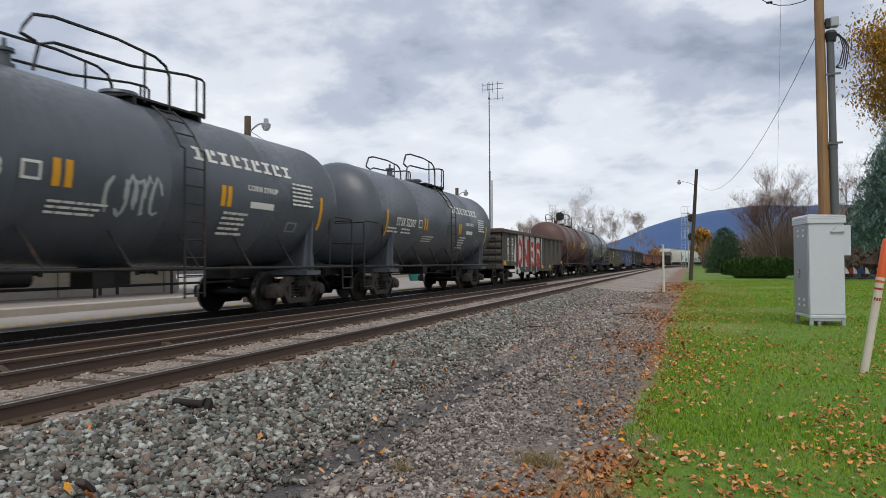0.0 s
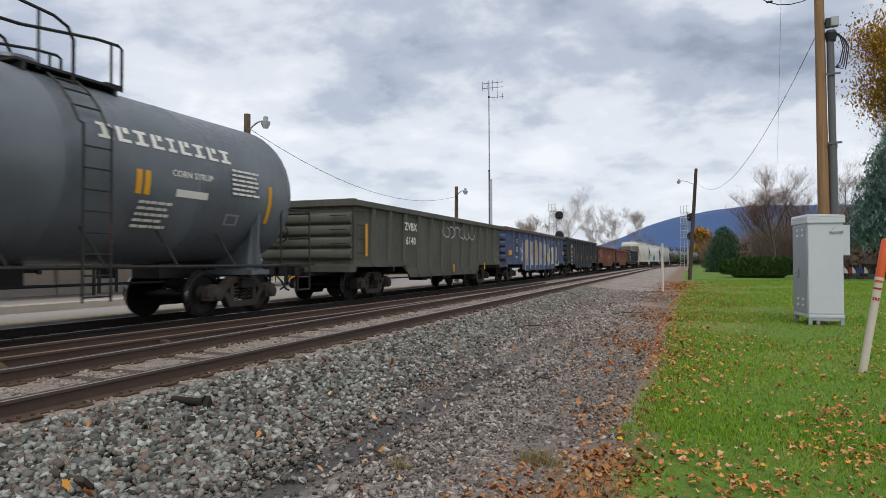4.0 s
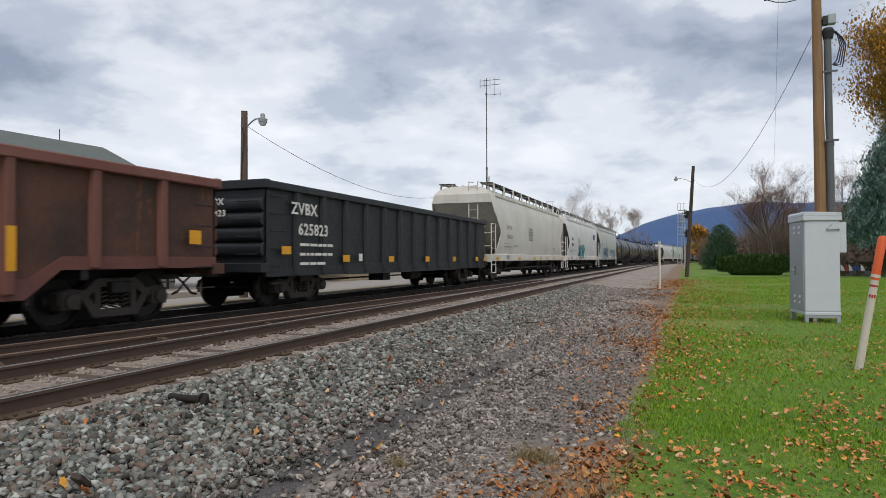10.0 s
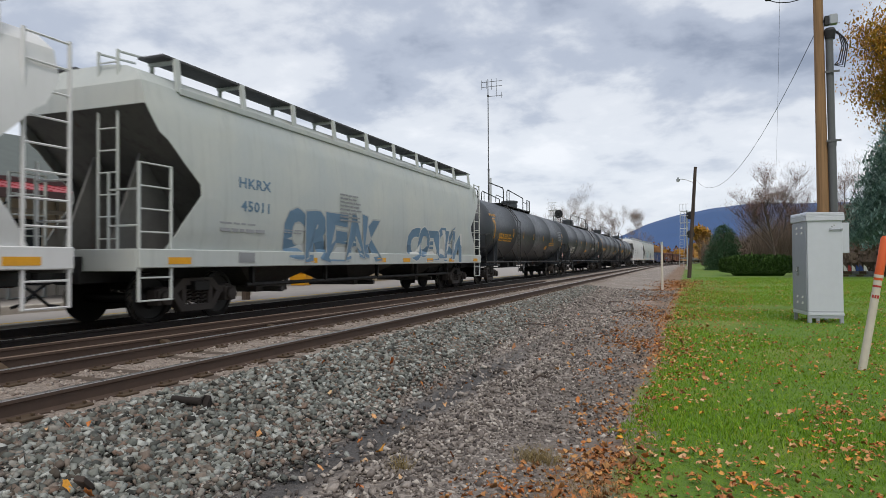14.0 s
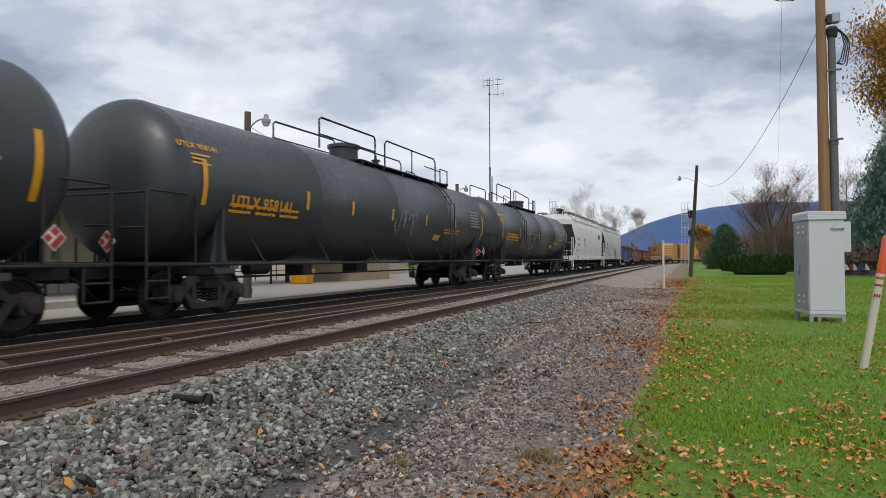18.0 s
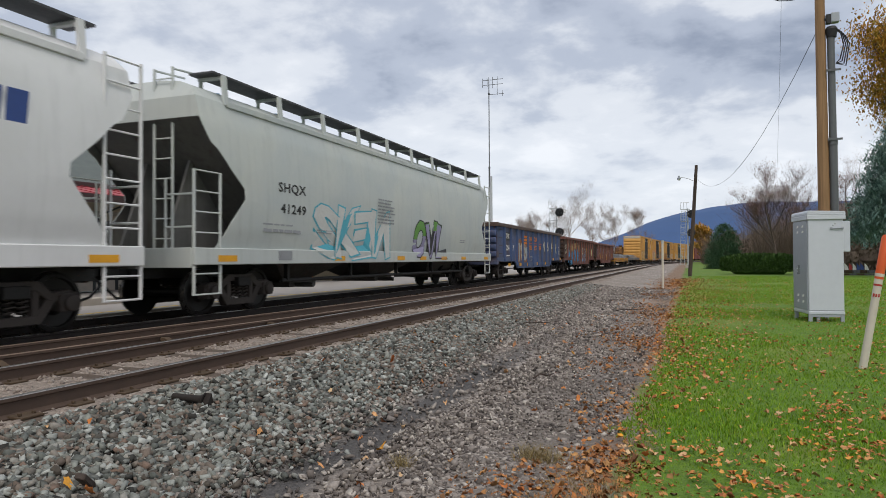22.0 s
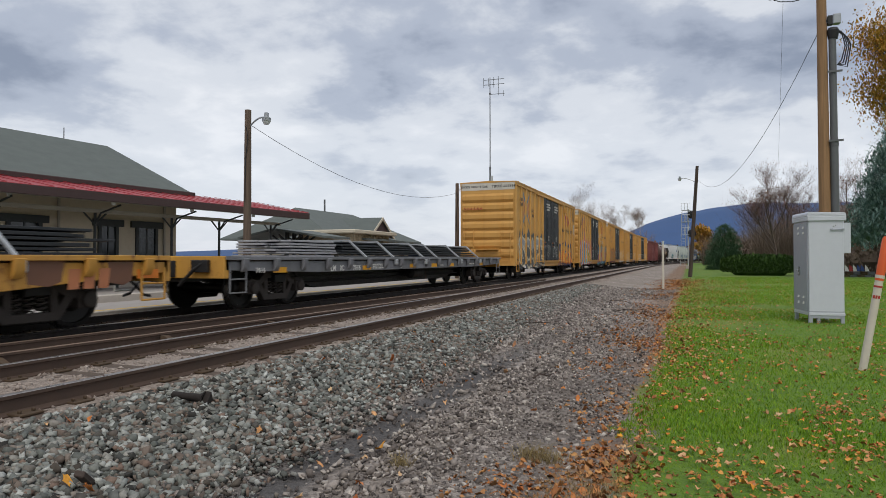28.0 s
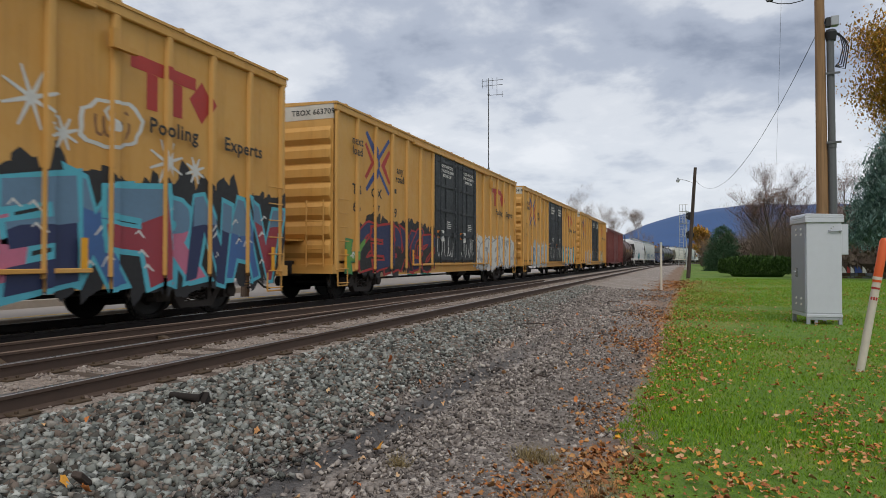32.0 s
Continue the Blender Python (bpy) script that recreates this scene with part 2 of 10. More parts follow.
# ---- mesh building ----
class Shape:
    """Vertices and faces gathered from simple solids, shaped into one mesh."""

    def __init__(self):
        self.v, self.f, self.m = [], [], []

    def add(self, verts, faces, mat=0):
        k = len(self.v)
        self.v.extend(tuple(p) for p in verts)
        self.f.extend(tuple(i + k for i in q) for q in faces)
        self.m.extend([mat] * len(faces))
        return self

    def box(self, x0, x1, y0, y1, z0, z1, mat=0):
        return self.add([(x, y, z) for z in (z0, z1) for y in (y0, y1) for x in (x0, x1)],
                        [(0, 2, 3, 1), (4, 5, 7, 6), (0, 1, 5, 4), (2, 6, 7, 3), (0, 4, 6, 2), (1, 3, 7, 5)], mat)

    def tube(self, points, r, n=8, mat=0, closed=False):
        """A round bar along a line of points; r may be a list."""
        pts = [Vector(p) for p in points]
        rings, side = [], None
        for i, p in enumerate(pts):
            a = pts[i - 1] if i else p
            b = pts[i + 1] if i + 1 < len(pts) else p
            d = (b - a).normalized()
            if side is None:
                side = d.orthogonal().normalized()
            side = (side - d * side.dot(d)).normalized()
            up = d.cross(side)
            rr = r[i] if isinstance(r, (list, tuple)) else r
            rings.append([p + (side * cos(2 * pi * k / n) + up * sin(2 * pi * k / n)) * rr for k in range(n)])
        verts = [q for ring in rings for q in ring]
        faces = [(i * n + k, i * n + (k + 1) % n, (i + 1) * n + (k + 1) % n, (i + 1) * n + k)
                 for i in range(len(pts) - 1) for k in range(n)]
        faces.append(tuple(range(n - 1, -1, -1)))
        faces.append(tuple((len(pts) - 1) * n + k for k in range(n)))
        return self.add(verts, faces, mat)

    def lathe(self, axis, profile, n=24, centre=(0, 0, 0), mat=0):
        """profile: (along, radius) pairs turned about the axis 'x', 'y' or 'z'."""
        verts = []
        for a, r in profile:
            for k in range(n):
                c, s = r * cos(2 * pi * k / n), r * sin(2 * pi * k / n)
                q = {"x": (a, c, s), "y": (s, a, c), "z": (c, s, a)}[axis]
                verts.append((q[0] + centre[0], q[1] + centre[1], q[2] + centre[2]))
        faces = [(i * n + k, i * n + (k + 1) % n, (i + 1) * n + (k + 1) % n, (i + 1) * n + k)
                 for i in range(len(profile) - 1) for k in range(n)]
        if profile[0][1] > 1e-5:
            faces.append(tuple(range(n - 1, -1, -1)))
        if profile[-1][1] > 1e-5:
            faces.append(tuple((len(profile) - 1) * n + k for k in range(n)))
        return self.add(verts, faces, mat)

    def prism(self, axis, outline, a0, a1, mat=0):
        """An outline in the plane across the axis, drawn out from a0 to a1."""
        n = len(outline)

        def at(a, p):
            return {"x": (a, p[0], p[1]), "y": (p[0], a, p[1]), "z": (p[0], p[1], a)}[axis]
        verts = [at(a0, p) for p in outline] + [at(a1, p) for p in outline]
        faces = [(k, (k + 1) % n, n + (k + 1) % n, n + k) for k in range(n)] + [tuple(range(n - 1, -1, -1)), tuple(range(n, 2 * n))]
        return self.add(verts, faces, mat)

    def loft(self, rows, mat=0, cap=True):
        """Rings of equally many points joined one to the next."""
        n = len(rows[0])
        verts = [p for r in rows for p in r]
        faces = [(i * n + k, i * n + (k + 1) % n, (i + 1) * n + (k + 1) % n, (i + 1) * n + k)
                 for i in range(len(rows) - 1) for k in range(n)]
        if cap:
            faces += [tuple(range(n - 1, -1, -1)), tuple((len(rows) - 1) * n + k for k in range(n))]
        return self.add(verts, faces, mat)

    def mesh(self, name, mats, smooth=32.0, bevel=0.0):
        me = bpy.data.meshes.new(name)
        me.from_pydata(self.v, [], self.f)
        for m in mats:
            me.materials.append(m)
        me.polygons.foreach_set("material_index", self.m)
        bm = bmesh.new()
        bm.from_mesh(me)
        bmesh.ops.recalc_face_normals(bm, faces=bm.faces)
        if bevel:
            sharp = [e for e in bm.edges if len(e.link_faces) == 2 and e.calc_face_angle(0) > 0.6]
            bmesh.ops.bevel(bm, geom=sharp, offset=bevel, segments=1, affect="EDGES", clamp_overlap=True)
        bm.to_mesh(me)
        bm.free()
        if smooth:
            me.shade_smooth()
            me.set_sharp_from_angle(angle=radians(smooth))
        return me


CACHE = {}


def cached(key, build):
    if key not in CACHE:
        CACHE[key] = build()
    return CACHE[key]


def part(name, shape, mat, parent=None, label="", smooth=32.0, bevel=0.0, at=None):
    """Links a shape as one mesh object under a thing or a part."""
    me = shape if isinstance(shape, bpy.types.Mesh) else shape.mesh(name, mat if isinstance(mat, (list, tuple)) else [mat], smooth, bevel)
    ob = new(name, me)
    if parent is not None:
        ob.parent = parent
    if at is not None:
        ob.matrix_basis = at
    if label:
        ob["label"] = label
    return ob


def thing(name, label, category, group="", kind="", at=None):
    ob = tagged(new(name), label, category, group, kind)
    ob.empty_display_size = 0.2
    if at is not None:
        ob.matrix_basis = at
    return ob


def arc(centre, r, a0, a1, n, plane="xz", third=0.0):
    """Points on an arc, in degrees."""
    out = []
    for i in range(n + 1):
        a = radians(a0 + (a1 - a0) * i / n)
        u, w = centre[0] + r * cos(a), centre[1] + r * sin(a)
        out.append({"xz": (u, third, w), "yz": (third, u, w), "xy": (u, w, third)}[plane])
    return out


LETTERS = {}


def letter_mesh(words, size, mat, stretch=1.0):
    """Words as a thin flat mesh, reading along local +x, standing up along +y, centred."""
    key = (words, size, mat.name, stretch)
    if key not in LETTERS:
        cu = bpy.data.curves.new("lettering", "FONT")
        cu.body, cu.size, cu.align_x, cu.align_y, cu.extrude = words, size, "CENTER", "CENTER", 0.0015
        cu.resolution_u = 2
        cu.offset = size * 0.02
        cu.space_character = 1.08
        ob = bpy.data.objects.new("lettering", cu)
        scene.collection.objects.link(ob)
        bpy.context.view_layer.update()
        me = bpy.data.meshes.new_from_object(ob.evaluated_get(bpy.context.evaluated_depsgraph_get()))
        bpy.data.objects.remove(ob)
        me.materials.clear()
        me.materials.append(mat)
        if stretch != 1.0:
            me.transform(Matrix.Diagonal((stretch, 1, 1, 1)))
        LETTERS[key] = me
    return LETTERS[key]


def glyph(ch, fat):
    """One letter form as flat polygons in a unit box, its strokes swollen by fat."""
    def build(off):
        cu = bpy.data.curves.new("glyph", "FONT")
        cu.body, cu.size, cu.offset, cu.resolution_u = ch, 1.0, off, 3
        ob = bpy.data.objects.new("glyph", cu)
        scene.collection.objects.link(ob)
        bpy.context.view_layer.update()
        me = bpy.data.meshes.new_from_object(ob.evaluated_get(bpy.context.evaluated_depsgraph_get()))
        bpy.data.objects.remove(ob)
        polys = [[tuple(me.vertices[i].co[:2]) for i in p.vertices] for p in me.polygons]
        bpy.data.meshes.remove(me)
        return polys
    thin = cached(("glyph", ch, 0.0), lambda: build(0.0))
    wide = cached(("glyph", ch, fat), lambda: build(fat))
    xs = [q[0] for p in thin for q in p]
    ys = [q[1] for p in thin for q in p]
    w, h = max(xs) - min(xs), max(ys) - min(ys)
    return [[((a - min(xs)) / w - 0.5, (b - min(ys)) / h - 0.5) for a, b in p] for p in wide]


for ch, fats in (("ONES", (0.05, 0.1)), ("GiRL", (0.01, 0.03)), ("SMOKE", (0.045, 0.085)), ("CREAKODN", (0.06, 0.085)), ("SKEN", (0.045, 0.07)), ("OVL", (0.05, 0.08)), ("KURZ", (0.03, 0.06)),
                 ("HSPRAB", (0.05, 0.075)), ("ZE", (0.03, 0.08)), ("SCAPEMBKROGXFNVH", (0.05, 0.09)), ("SCAPEOMG", (0.035,))):
    for c in ch:
        for f in fats:
            glyph(c, f)


def on_side(x, y, z, tilt=0.0):
    """Pose of lettering on a car's side that faces +x: it reads towards +y."""
    return Matrix.Translation((x, y, z)) @ Matrix(((0, 0, 1, 0), (1, 0, 0, 0), (0, 1, 0, 0), (0, 0, 0, 1))) @ pose(0, 0, 0, tilt, 0, 0)


def on_end(x, y, z):
    """Pose of lettering on a car's end that faces -y."""
    return Matrix.Translation((x, y, z)) @ pose(0, 0, 0, 90, 0, 0)


def lettering(words, size, mat, parent, at, stretch=1.0):
    return part("lettering", letter_mesh(words, size, mat, stretch), None, parent, at=at)


# ---- the ground ----
GROUND = -0.35
NEAR_C, TRAIN_C = -5.86, -9.86     # centre lines of the empty track and of the train's track
EDGE = -0.35                       # where the lawn meets the gravel


def bend(y):
    """How far the line has curved to the right at y."""
    return 0.00065 * (y - 100) ** 2 if y > 100 else 0.0


def ground_z(x):
    return float(np.interp(x, [-13, -11.7, -11.3, -8.2, -7.7, -4.5, -4.15, -2.9, -2.0, 0], [-0.2, -0.2, -0.17, -0.17, -0.17, -0.17, -0.18, -0.31, GROUND, GROUND]))


def ground_material():
    n = Nodes("ground_gravel_and_lawn")
    x, y = n.position("X"), n.position("Y")
    wob = n.noise(0.9, 4, 0.6)
    tuft = n.noise(5.0, 4, 0.7)
    fine, mid, coarse = n.noise(160, 3, 0.7), n.noise(26, 5, 0.7), n.noise(0.35, 4, 0.6)
    peb = n.voronoi(34, out="Color")
    pebd = n.voronoi(34, out="Distance")
    # gravel lane: fine dark stone with pale chips and patches of dust
    bw = n.nt.nodes.new("ShaderNodeRGBToBW")
    n.nt.links.new(peb, bw.inputs[0])
    stone = n.ramp(bw.outputs[0], [(0.0, rgb("4c4743")), (1.0, rgb("cbc1b8")), (0.5, rgb("8d837b"))])
    dust = n.mix(n.step(mid, 0.35, 0.65), rgb("726962"), rgb("998d82"))
    gravel = n.mix(n.step(coarse, 0.42, 0.6), stone, dust)
    # brown earth and dead leaves towards the lawn
    earth = n.mix(n.step(mid, 0.3, 0.7), rgb("66503f"), rgb("93745a"))
    xe = n.math("ADD", x, n.math("MULTIPLY", n.math("SUBTRACT", wob, 0.5), 1.5))
    # a worn dark wheel track runs along the lane
    dirt = n.mix(n.step(mid, 0.3, 0.7), rgb("433e3a"), rgb("6a615a"))
    worn = n.math("MULTIPLY", n.step(xe, -2.0, -1.5), n.step(y, 12.0, 17.0, 0.6, 0.15))
    gravel = n.mix(n.math("MULTIPLY", worn, n.step(n.noise(1.6, 4, 0.6), 0.3, 0.55)), gravel, dirt)
    rut = n.mix(n.step(mid, 0.35, 0.65), rgb("3f3d3d"), rgb("575453"))
    xr = n.math("ADD", x, n.math("MULTIPLY", n.math("SUBTRACT", wob, 0.5), 0.45))
    inside = n.math("MULTIPLY", n.step(xr, -2.72, -2.5), n.step(xr, -2.28, -2.05, 1, 0))
    gravel = n.mix(n.math("MULTIPLY", inside, n.step(y, 8.0, 15.0, 0.95, 0.0)), gravel, rut)
    xl = n.math("ADD", xe, n.step(y, 8.0, 34.0, 0.0, 1.0))
    gravel = n.mix(n.math("MULTIPLY", n.step(xl, EDGE - 0.55, EDGE - 0.1, 0, 0.85), n.step(n.math("ADD", n.noise(2.6, 5, 0.65), n.step(y, 8.0, 26.0, 0.0, 0.14)), 0.38, 0.54)), gravel, earth)
    # ground under the ballast, darkened to paint the shade in the stones' gaps
    gravel = n.mix(n.math("MULTIPLY", n.step(xe, -4.4, -4.2), n.math("MULTIPLY", n.math("MULTIPLY", n.step(y, 20.0, 28.0, 1, 0), n.step(y, 1.0, 3.2)), n.step(xe, -3.0, -2.7, 1, 0))), gravel, rgb("403c38"))
    # stone bed between the rails, browner
    bed = n.mix(n.step(mid, 0.35, 0.7), rgb("6f635b"), rgb("ab9e92"))
    gravel = n.mix(n.step(x, -4.6, -4.2, 1, 0), gravel, bed)
    # train's bed: dark ballast, blackened further with the shade under the cars
    bed_shade = n.mix(n.step(mid, 0.3, 0.7), rgb("080707"), rgb("171413"))
    gravel = n.mix(n.step(xe, -8.9, -8.3, 1, 0), gravel, bed_shade)
    # lawn
    grass = n.ramp(n.math("ADD", n.math("MULTIPLY", tuft, 0.5), n.math("MULTIPLY", fine, 0.5)), [(0.3, rgb("3d5816")), (0.72, rgb("76922e")), (0.5, rgb("57761f"))])
    dry = n.mix(n.step(n.noise(0.5, 4, 0.6), 0.5, 0.7, 0, 0.5), grass, rgb("8d8a45"))
    xg = n.math("ADD", x, n.math("MULTIPLY", n.math("SUBTRACT", wob, 0.5), 0.9))
    xg = n.math("ADD", xg, n.math("MULTIPLY", n.math("SUBTRACT", tuft, 0.5), 0.45))
    lawn_mask = n.step(xg, EDGE - 0.14, EDGE + 0.08)
    c = n.mix(lawn_mask, gravel, dry)
    n.bump(n.math("ADD", mid, n.math("MULTIPLY", pebd, -0.6)), 0.7, 0.03)
    return n.done(c, 0.92)


def build_ground():
    xs = [-3000, -800, -200, -60, -30, -13, -11.7, -11.3, -10, -8.2, -7.7, -6, -4.5, -4.15, -3.8, -3.4, -2.9, -2.4, -2.0, -1.5, -1.0, -0.5, 0, 1, 2, 4, 8, 16, 40, 120, 500, 3000]
    ys = [-400, -60, -10, -4] + [k * 1.0 for k in range(-2, 40)] + [45, 50, 60, 70, 80, 100, 130, 170, 220, 300, 450, 800, 1600, 4500]
    verts = [(x, y, ground_z(x) + (0.05 * noise.noise(Vector((x * 0.35, y * 0.35, 0))) if -3.2 < x < 40 and -10 < y < 100 else 0)) for y in ys for x in xs]
    n = len(xs)
    faces = [(j * n + i, j * n + i + 1, (j + 1) * n + i + 1, (j + 1) * n + i) for j in range(len(ys) - 1) for i in range(n - 1)]
    s = Shape().add(verts, faces)
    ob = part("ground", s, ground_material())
    tagged(ob, "gravel lane beside the railway and green lawn strewn with leaves", "ground", kind="structure")


build_ground()

# ---- track ----
TIE = wood("weathered_tie", "65564a", (1.2, 14, 14))
# tie colour with the shade under the train put in
TIE_DARK = wood("shade_dark_tie", "191614", (1.2, 14, 14))
SWITCH_TIE = wood("dark_switch_tie", "3a322c", (1.2, 14, 14))
PLATE = plain("rusty_plate", "50402f", 0.85, 0.1, 0.5, 6)


def rail_profile(old=False):
    return [(-0.07, -0.172), (0.07, -0.172), (0.07, -0.158), (0.014, -0.135), (0.012, -0.045), (0.036, -0.034), (0.036, -0.006), (0.028, 0.0), (-0.028, 0.0), (-0.036, -0.006), (-0.036, -0.034), (-0.012, -0.045), (-0.014, -0.135), (-0.07, -0.158)]


def rail(line, parent, label="", dz=0.0, head=None, web=None):
    """A rail drawn along a line of (x, y) points."""
    prof = rail_profile()
    s = Shape()
    rows = [[(x + px, y, pz + dz) for px, pz in prof] for x, y in line]
    s.loft(rows)
    n = len(prof)
    s.m = [1 if (i % n) in (6, 7, 8) and i < n * (len(rows) - 1) else 0 for i in range(len(s.f))]
    return part("rail", s, [web or RAIL_SIDE, head or RAIL_HEAD], parent, label, smooth=20)


def track_line(x, y0=-60, y1=420):
    ys = [y0, -10, 0, 20, 60] + [100 + 10 * k for k in range(int((y1 - 100) / 10) + 1)]
    return [(x + bend(y), y) for y in ys]


def build_tracks():
    tie = Shape().box(-1.3, 1.3, -0.115, 0.115, -0.36, -0.172).mesh("tie", [TIE], bevel=0.015)
    # the train's track takes ties painted with the shade under the cars
    shade_tie = tie.copy()
    shade_tie.materials[0] = TIE_DARK
    plate = Shape().box(-0.1, 0.18, -0.1, 0.1, -0.172, -0.152)
    for y in (-0.06, 0.06):
        for x in (-0.085, 0.105):
            plate.box(x - 0.015, x + 0.015, y - 0.012, y + 0.012, -0.152, -0.128)
    plate = plate.mesh("tie_plate", [PLATE], bevel=0.004)
    for c, label, y_end in ((NEAR_C, "empty railway track with rusty rails on ballast", 62), (TRAIN_C, "railway track that the freight train runs on", 40)):
        t = thing("railway_track", label, "railway track", kind="structure")
        for dx in (-0.7525, 0.7525):
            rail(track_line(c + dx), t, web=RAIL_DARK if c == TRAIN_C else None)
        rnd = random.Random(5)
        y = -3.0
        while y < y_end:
            o = part("tie", tie if c == NEAR_C else shade_tie, None, t, at=pose(c + (rnd.random() - 0.5) * 0.06, y, (rnd.random() - 0.5) * 0.012, 0, 0, (rnd.random() - 0.5) * 1.5))
            if y < 30:
                for dx in (-0.7525, 0.7525):
                    part("tie_plate", plate, None, o, at=Matrix.Translation((dx, 0, 0.004)))
            y += 0.52
    # spare and guard rails between the two tracks
    t = thing("spare_rails", "two rusty rails lying between the tracks with braces", "rail", kind="structure")
    rail([(-8.5, -6), (-7.9, 1.0), (-7.58, 5.4), (-7.13, 12.6), (-6.74, 21)], t, "dull rusty guard rail", -0.02, RAIL_OLD)
    rail([(-9.0, -6), (-8.5, 6), (-8.14, 14.4), (-7.75, 25.5), (-7.4, 36)], t, "dull rusty guard rail", -0.03, RAIL_OLD)
    brace = Shape()
    brace.prism("y", [(0.02, -0.17), (0.3, -0.17), (0.3, -0.14), (0.1, -0.05), (0.02, -0.05)], -0.05, 0.05)
    brace.box(-0.02, 0.34, -0.1, 0.1, -0.19, -0.165)
    brace = brace.mesh("rail_brace", [PLATE], bevel=0.008)
    for k in range(9):
        y = -2.0 + 2.43 * k
        x = float(np.interp(y, [-6, 1.0, 5.4, 12.6, 21], [-8.5, -7.9, -7.58, -7.13, -6.74]))
        part("rail_brace", brace, None, t, at=Matrix.Translation((x + 0.03, y, -0.01)))
    # timbers of the turnout
    long_tie = Shape().box(-2.2, 2.2, -0.115, 0.115, -0.36, -0.19).mesh("switch_tie", [SWITCH_TIE], bevel=0.015)
    for k in range(52):
        part("switch_tie", long_tie, None, t, at=Matrix.Translation((-7.9, -2.74 + 0.52 * k, -0.01)))


build_tracks()

# ---- platform across the line ----
CONCRETE = plain("platform_concrete", "b0a89e", 0.85, 0, 0.3, 2.5)
ASPHALT = plain("pale_asphalt", "9a948f", 0.9, 0, 0.25, 5)
LINE_YELLOW = plain("platform_yellow_line", "c9a53a", 0.7, 0, 0.35, 4)


def build_platform():
    s = Shape().box(-12.05, -11.72, -60, 120, -0.4, -0.03)
    p = part("platform_edge", s, CONCRETE, None, bevel=0.02)
    tagged(p, "long pale concrete platform edge along the track", "platform edge", kind="structure")
    part("safety_line", Shape().box(-11.98, -11.84, -60, 120, -0.031, -0.026), LINE_YELLOW, p, "yellow painted line")
    s = Shape().box(-60, -12.05, -60, 160, -0.4, -0.05)
    p = part("platform", s, ASPHALT, None)
    tagged(p, "pale asphalt station platform and car park", "pavement", kind="structure")
    s = Shape().box(-14.5, -14.2, -60, 19, -0.2, 0.14)
    k = part("kerb", s, CONCRETE, None, bevel=0.02)
    tagged(k, "long pale concrete kerb on the platform", "kerb", kind="structure")


build_platform()


# ---- loose stone, leaves and grass ----
def quick_mesh(name, verts, tris, mat, smooth=False):
    """A mesh from arrays of points and triangles."""
    me = bpy.data.meshes.new(name)
    me.vertices.add(len(verts))
    me.vertices.foreach_set("co", np.asarray(verts, dtype=np.float32).ravel())
    n = len(tris)
    me.loops.add(n * 3)
    me.loops.foreach_set("vertex_index", np.asarray(tris, dtype=np.int32).ravel())
    me.polygons.add(n)
    me.polygons.foreach_set("loop_start", np.arange(0, n * 3, 3, dtype=np.int32))
    me.materials.append(mat)
    me.update(calc_edges=True)
    if smooth:
        me.shade_smooth()
    return me


CORNER = [(x, y, z) for z in (-1, 1) for y in (-1, 1) for x in (-1, 1)]
FACET = [(0, 2, 3), (0, 3, 1), (4, 5, 7), (4, 7, 6), (0, 1, 5), (0, 5, 4), (2, 6, 7), (2, 7, 3), (0, 4, 6), (0, 6, 2), (1, 3, 7), (1, 7, 5)]


def turns(rng, n):
    """Random rotations."""
    q = rng.normal(size=(n, 4))
    q /= np.linalg.norm(q, axis=1)[:, None]
    w, x, y, z = q.T
    return np.stack([np.stack([1 - 2 * (y * y + z * z), 2 * (x * y - z * w), 2 * (x * z + y * w)], -1),
                     np.stack([2 * (x * y + z * w), 1 - 2 * (x * x + z * z), 2 * (y * z - x * w)], -1),
                     np.stack([2 * (x * z - y * w), 2 * (y * z + x * w), 1 - 2 * (x * x + y * y)], -1)], 1)


def stones(name, px, py, pz, size, mat, seed, flat=0.62):
    """Broken stones: each an uneven, sharp-edged, turned block."""
    rng = np.random.default_rng(seed)
    n = len(px)
    v = np.array(CORNER)[None] * 0.74 * (1 + rng.uniform(-0.5, 0.32, size=(n, 8, 3)))
    v = v * np.stack([np.ones(n) * 1.1, rng.uniform(0.6, 1, n), rng.uniform(flat - 0.2, flat + 0.1, n)], -1)[:, None]
    v = np.einsum("nij,nkj->nki", turns(rng, n), v)
    v[:, :, 2] *= 0.85
    v = v * size[:, None, None] + np.stack([px, py, pz], -1)[:, None]
    f = np.array(FACET)[None] + (np.arange(n) * 8)[:, None, None]
    return quick_mesh(name, v.reshape(-1, 3), f.reshape(-1, 3), mat)


GZ_X = [-13, -11.7, -11.3, -8.2, -7.7, -4.5, -4.15, -2.9, -2.0, 0]
GZ_Z = [-0.2, -0.2, -0.17, -0.17, -0.17, -0.17, -0.18, -0.31, GROUND, GROUND]


def gz(x):
    return np.interp(x, GZ_X, GZ_Z)


STONE = scatter("ballast_stone", ["2e2d2b", "95978f", "646863", "bfc1bb", "47423b", "8d8176", "a5a9a3", "363431", "787c76", "836e61", "4f524f"], 0.85)
STONE_BROWN = scatter("track_bed_stone", ["7b6f67", "aa9e94", "8d8077", "bcb1a6", "75645a"], 0.88)
PEBBLE = scatter("lane_pebble", ["443f3c", "827973", "5f5855", "aca29a", "706862", "ccc3b9", "837a74"], 0.9)


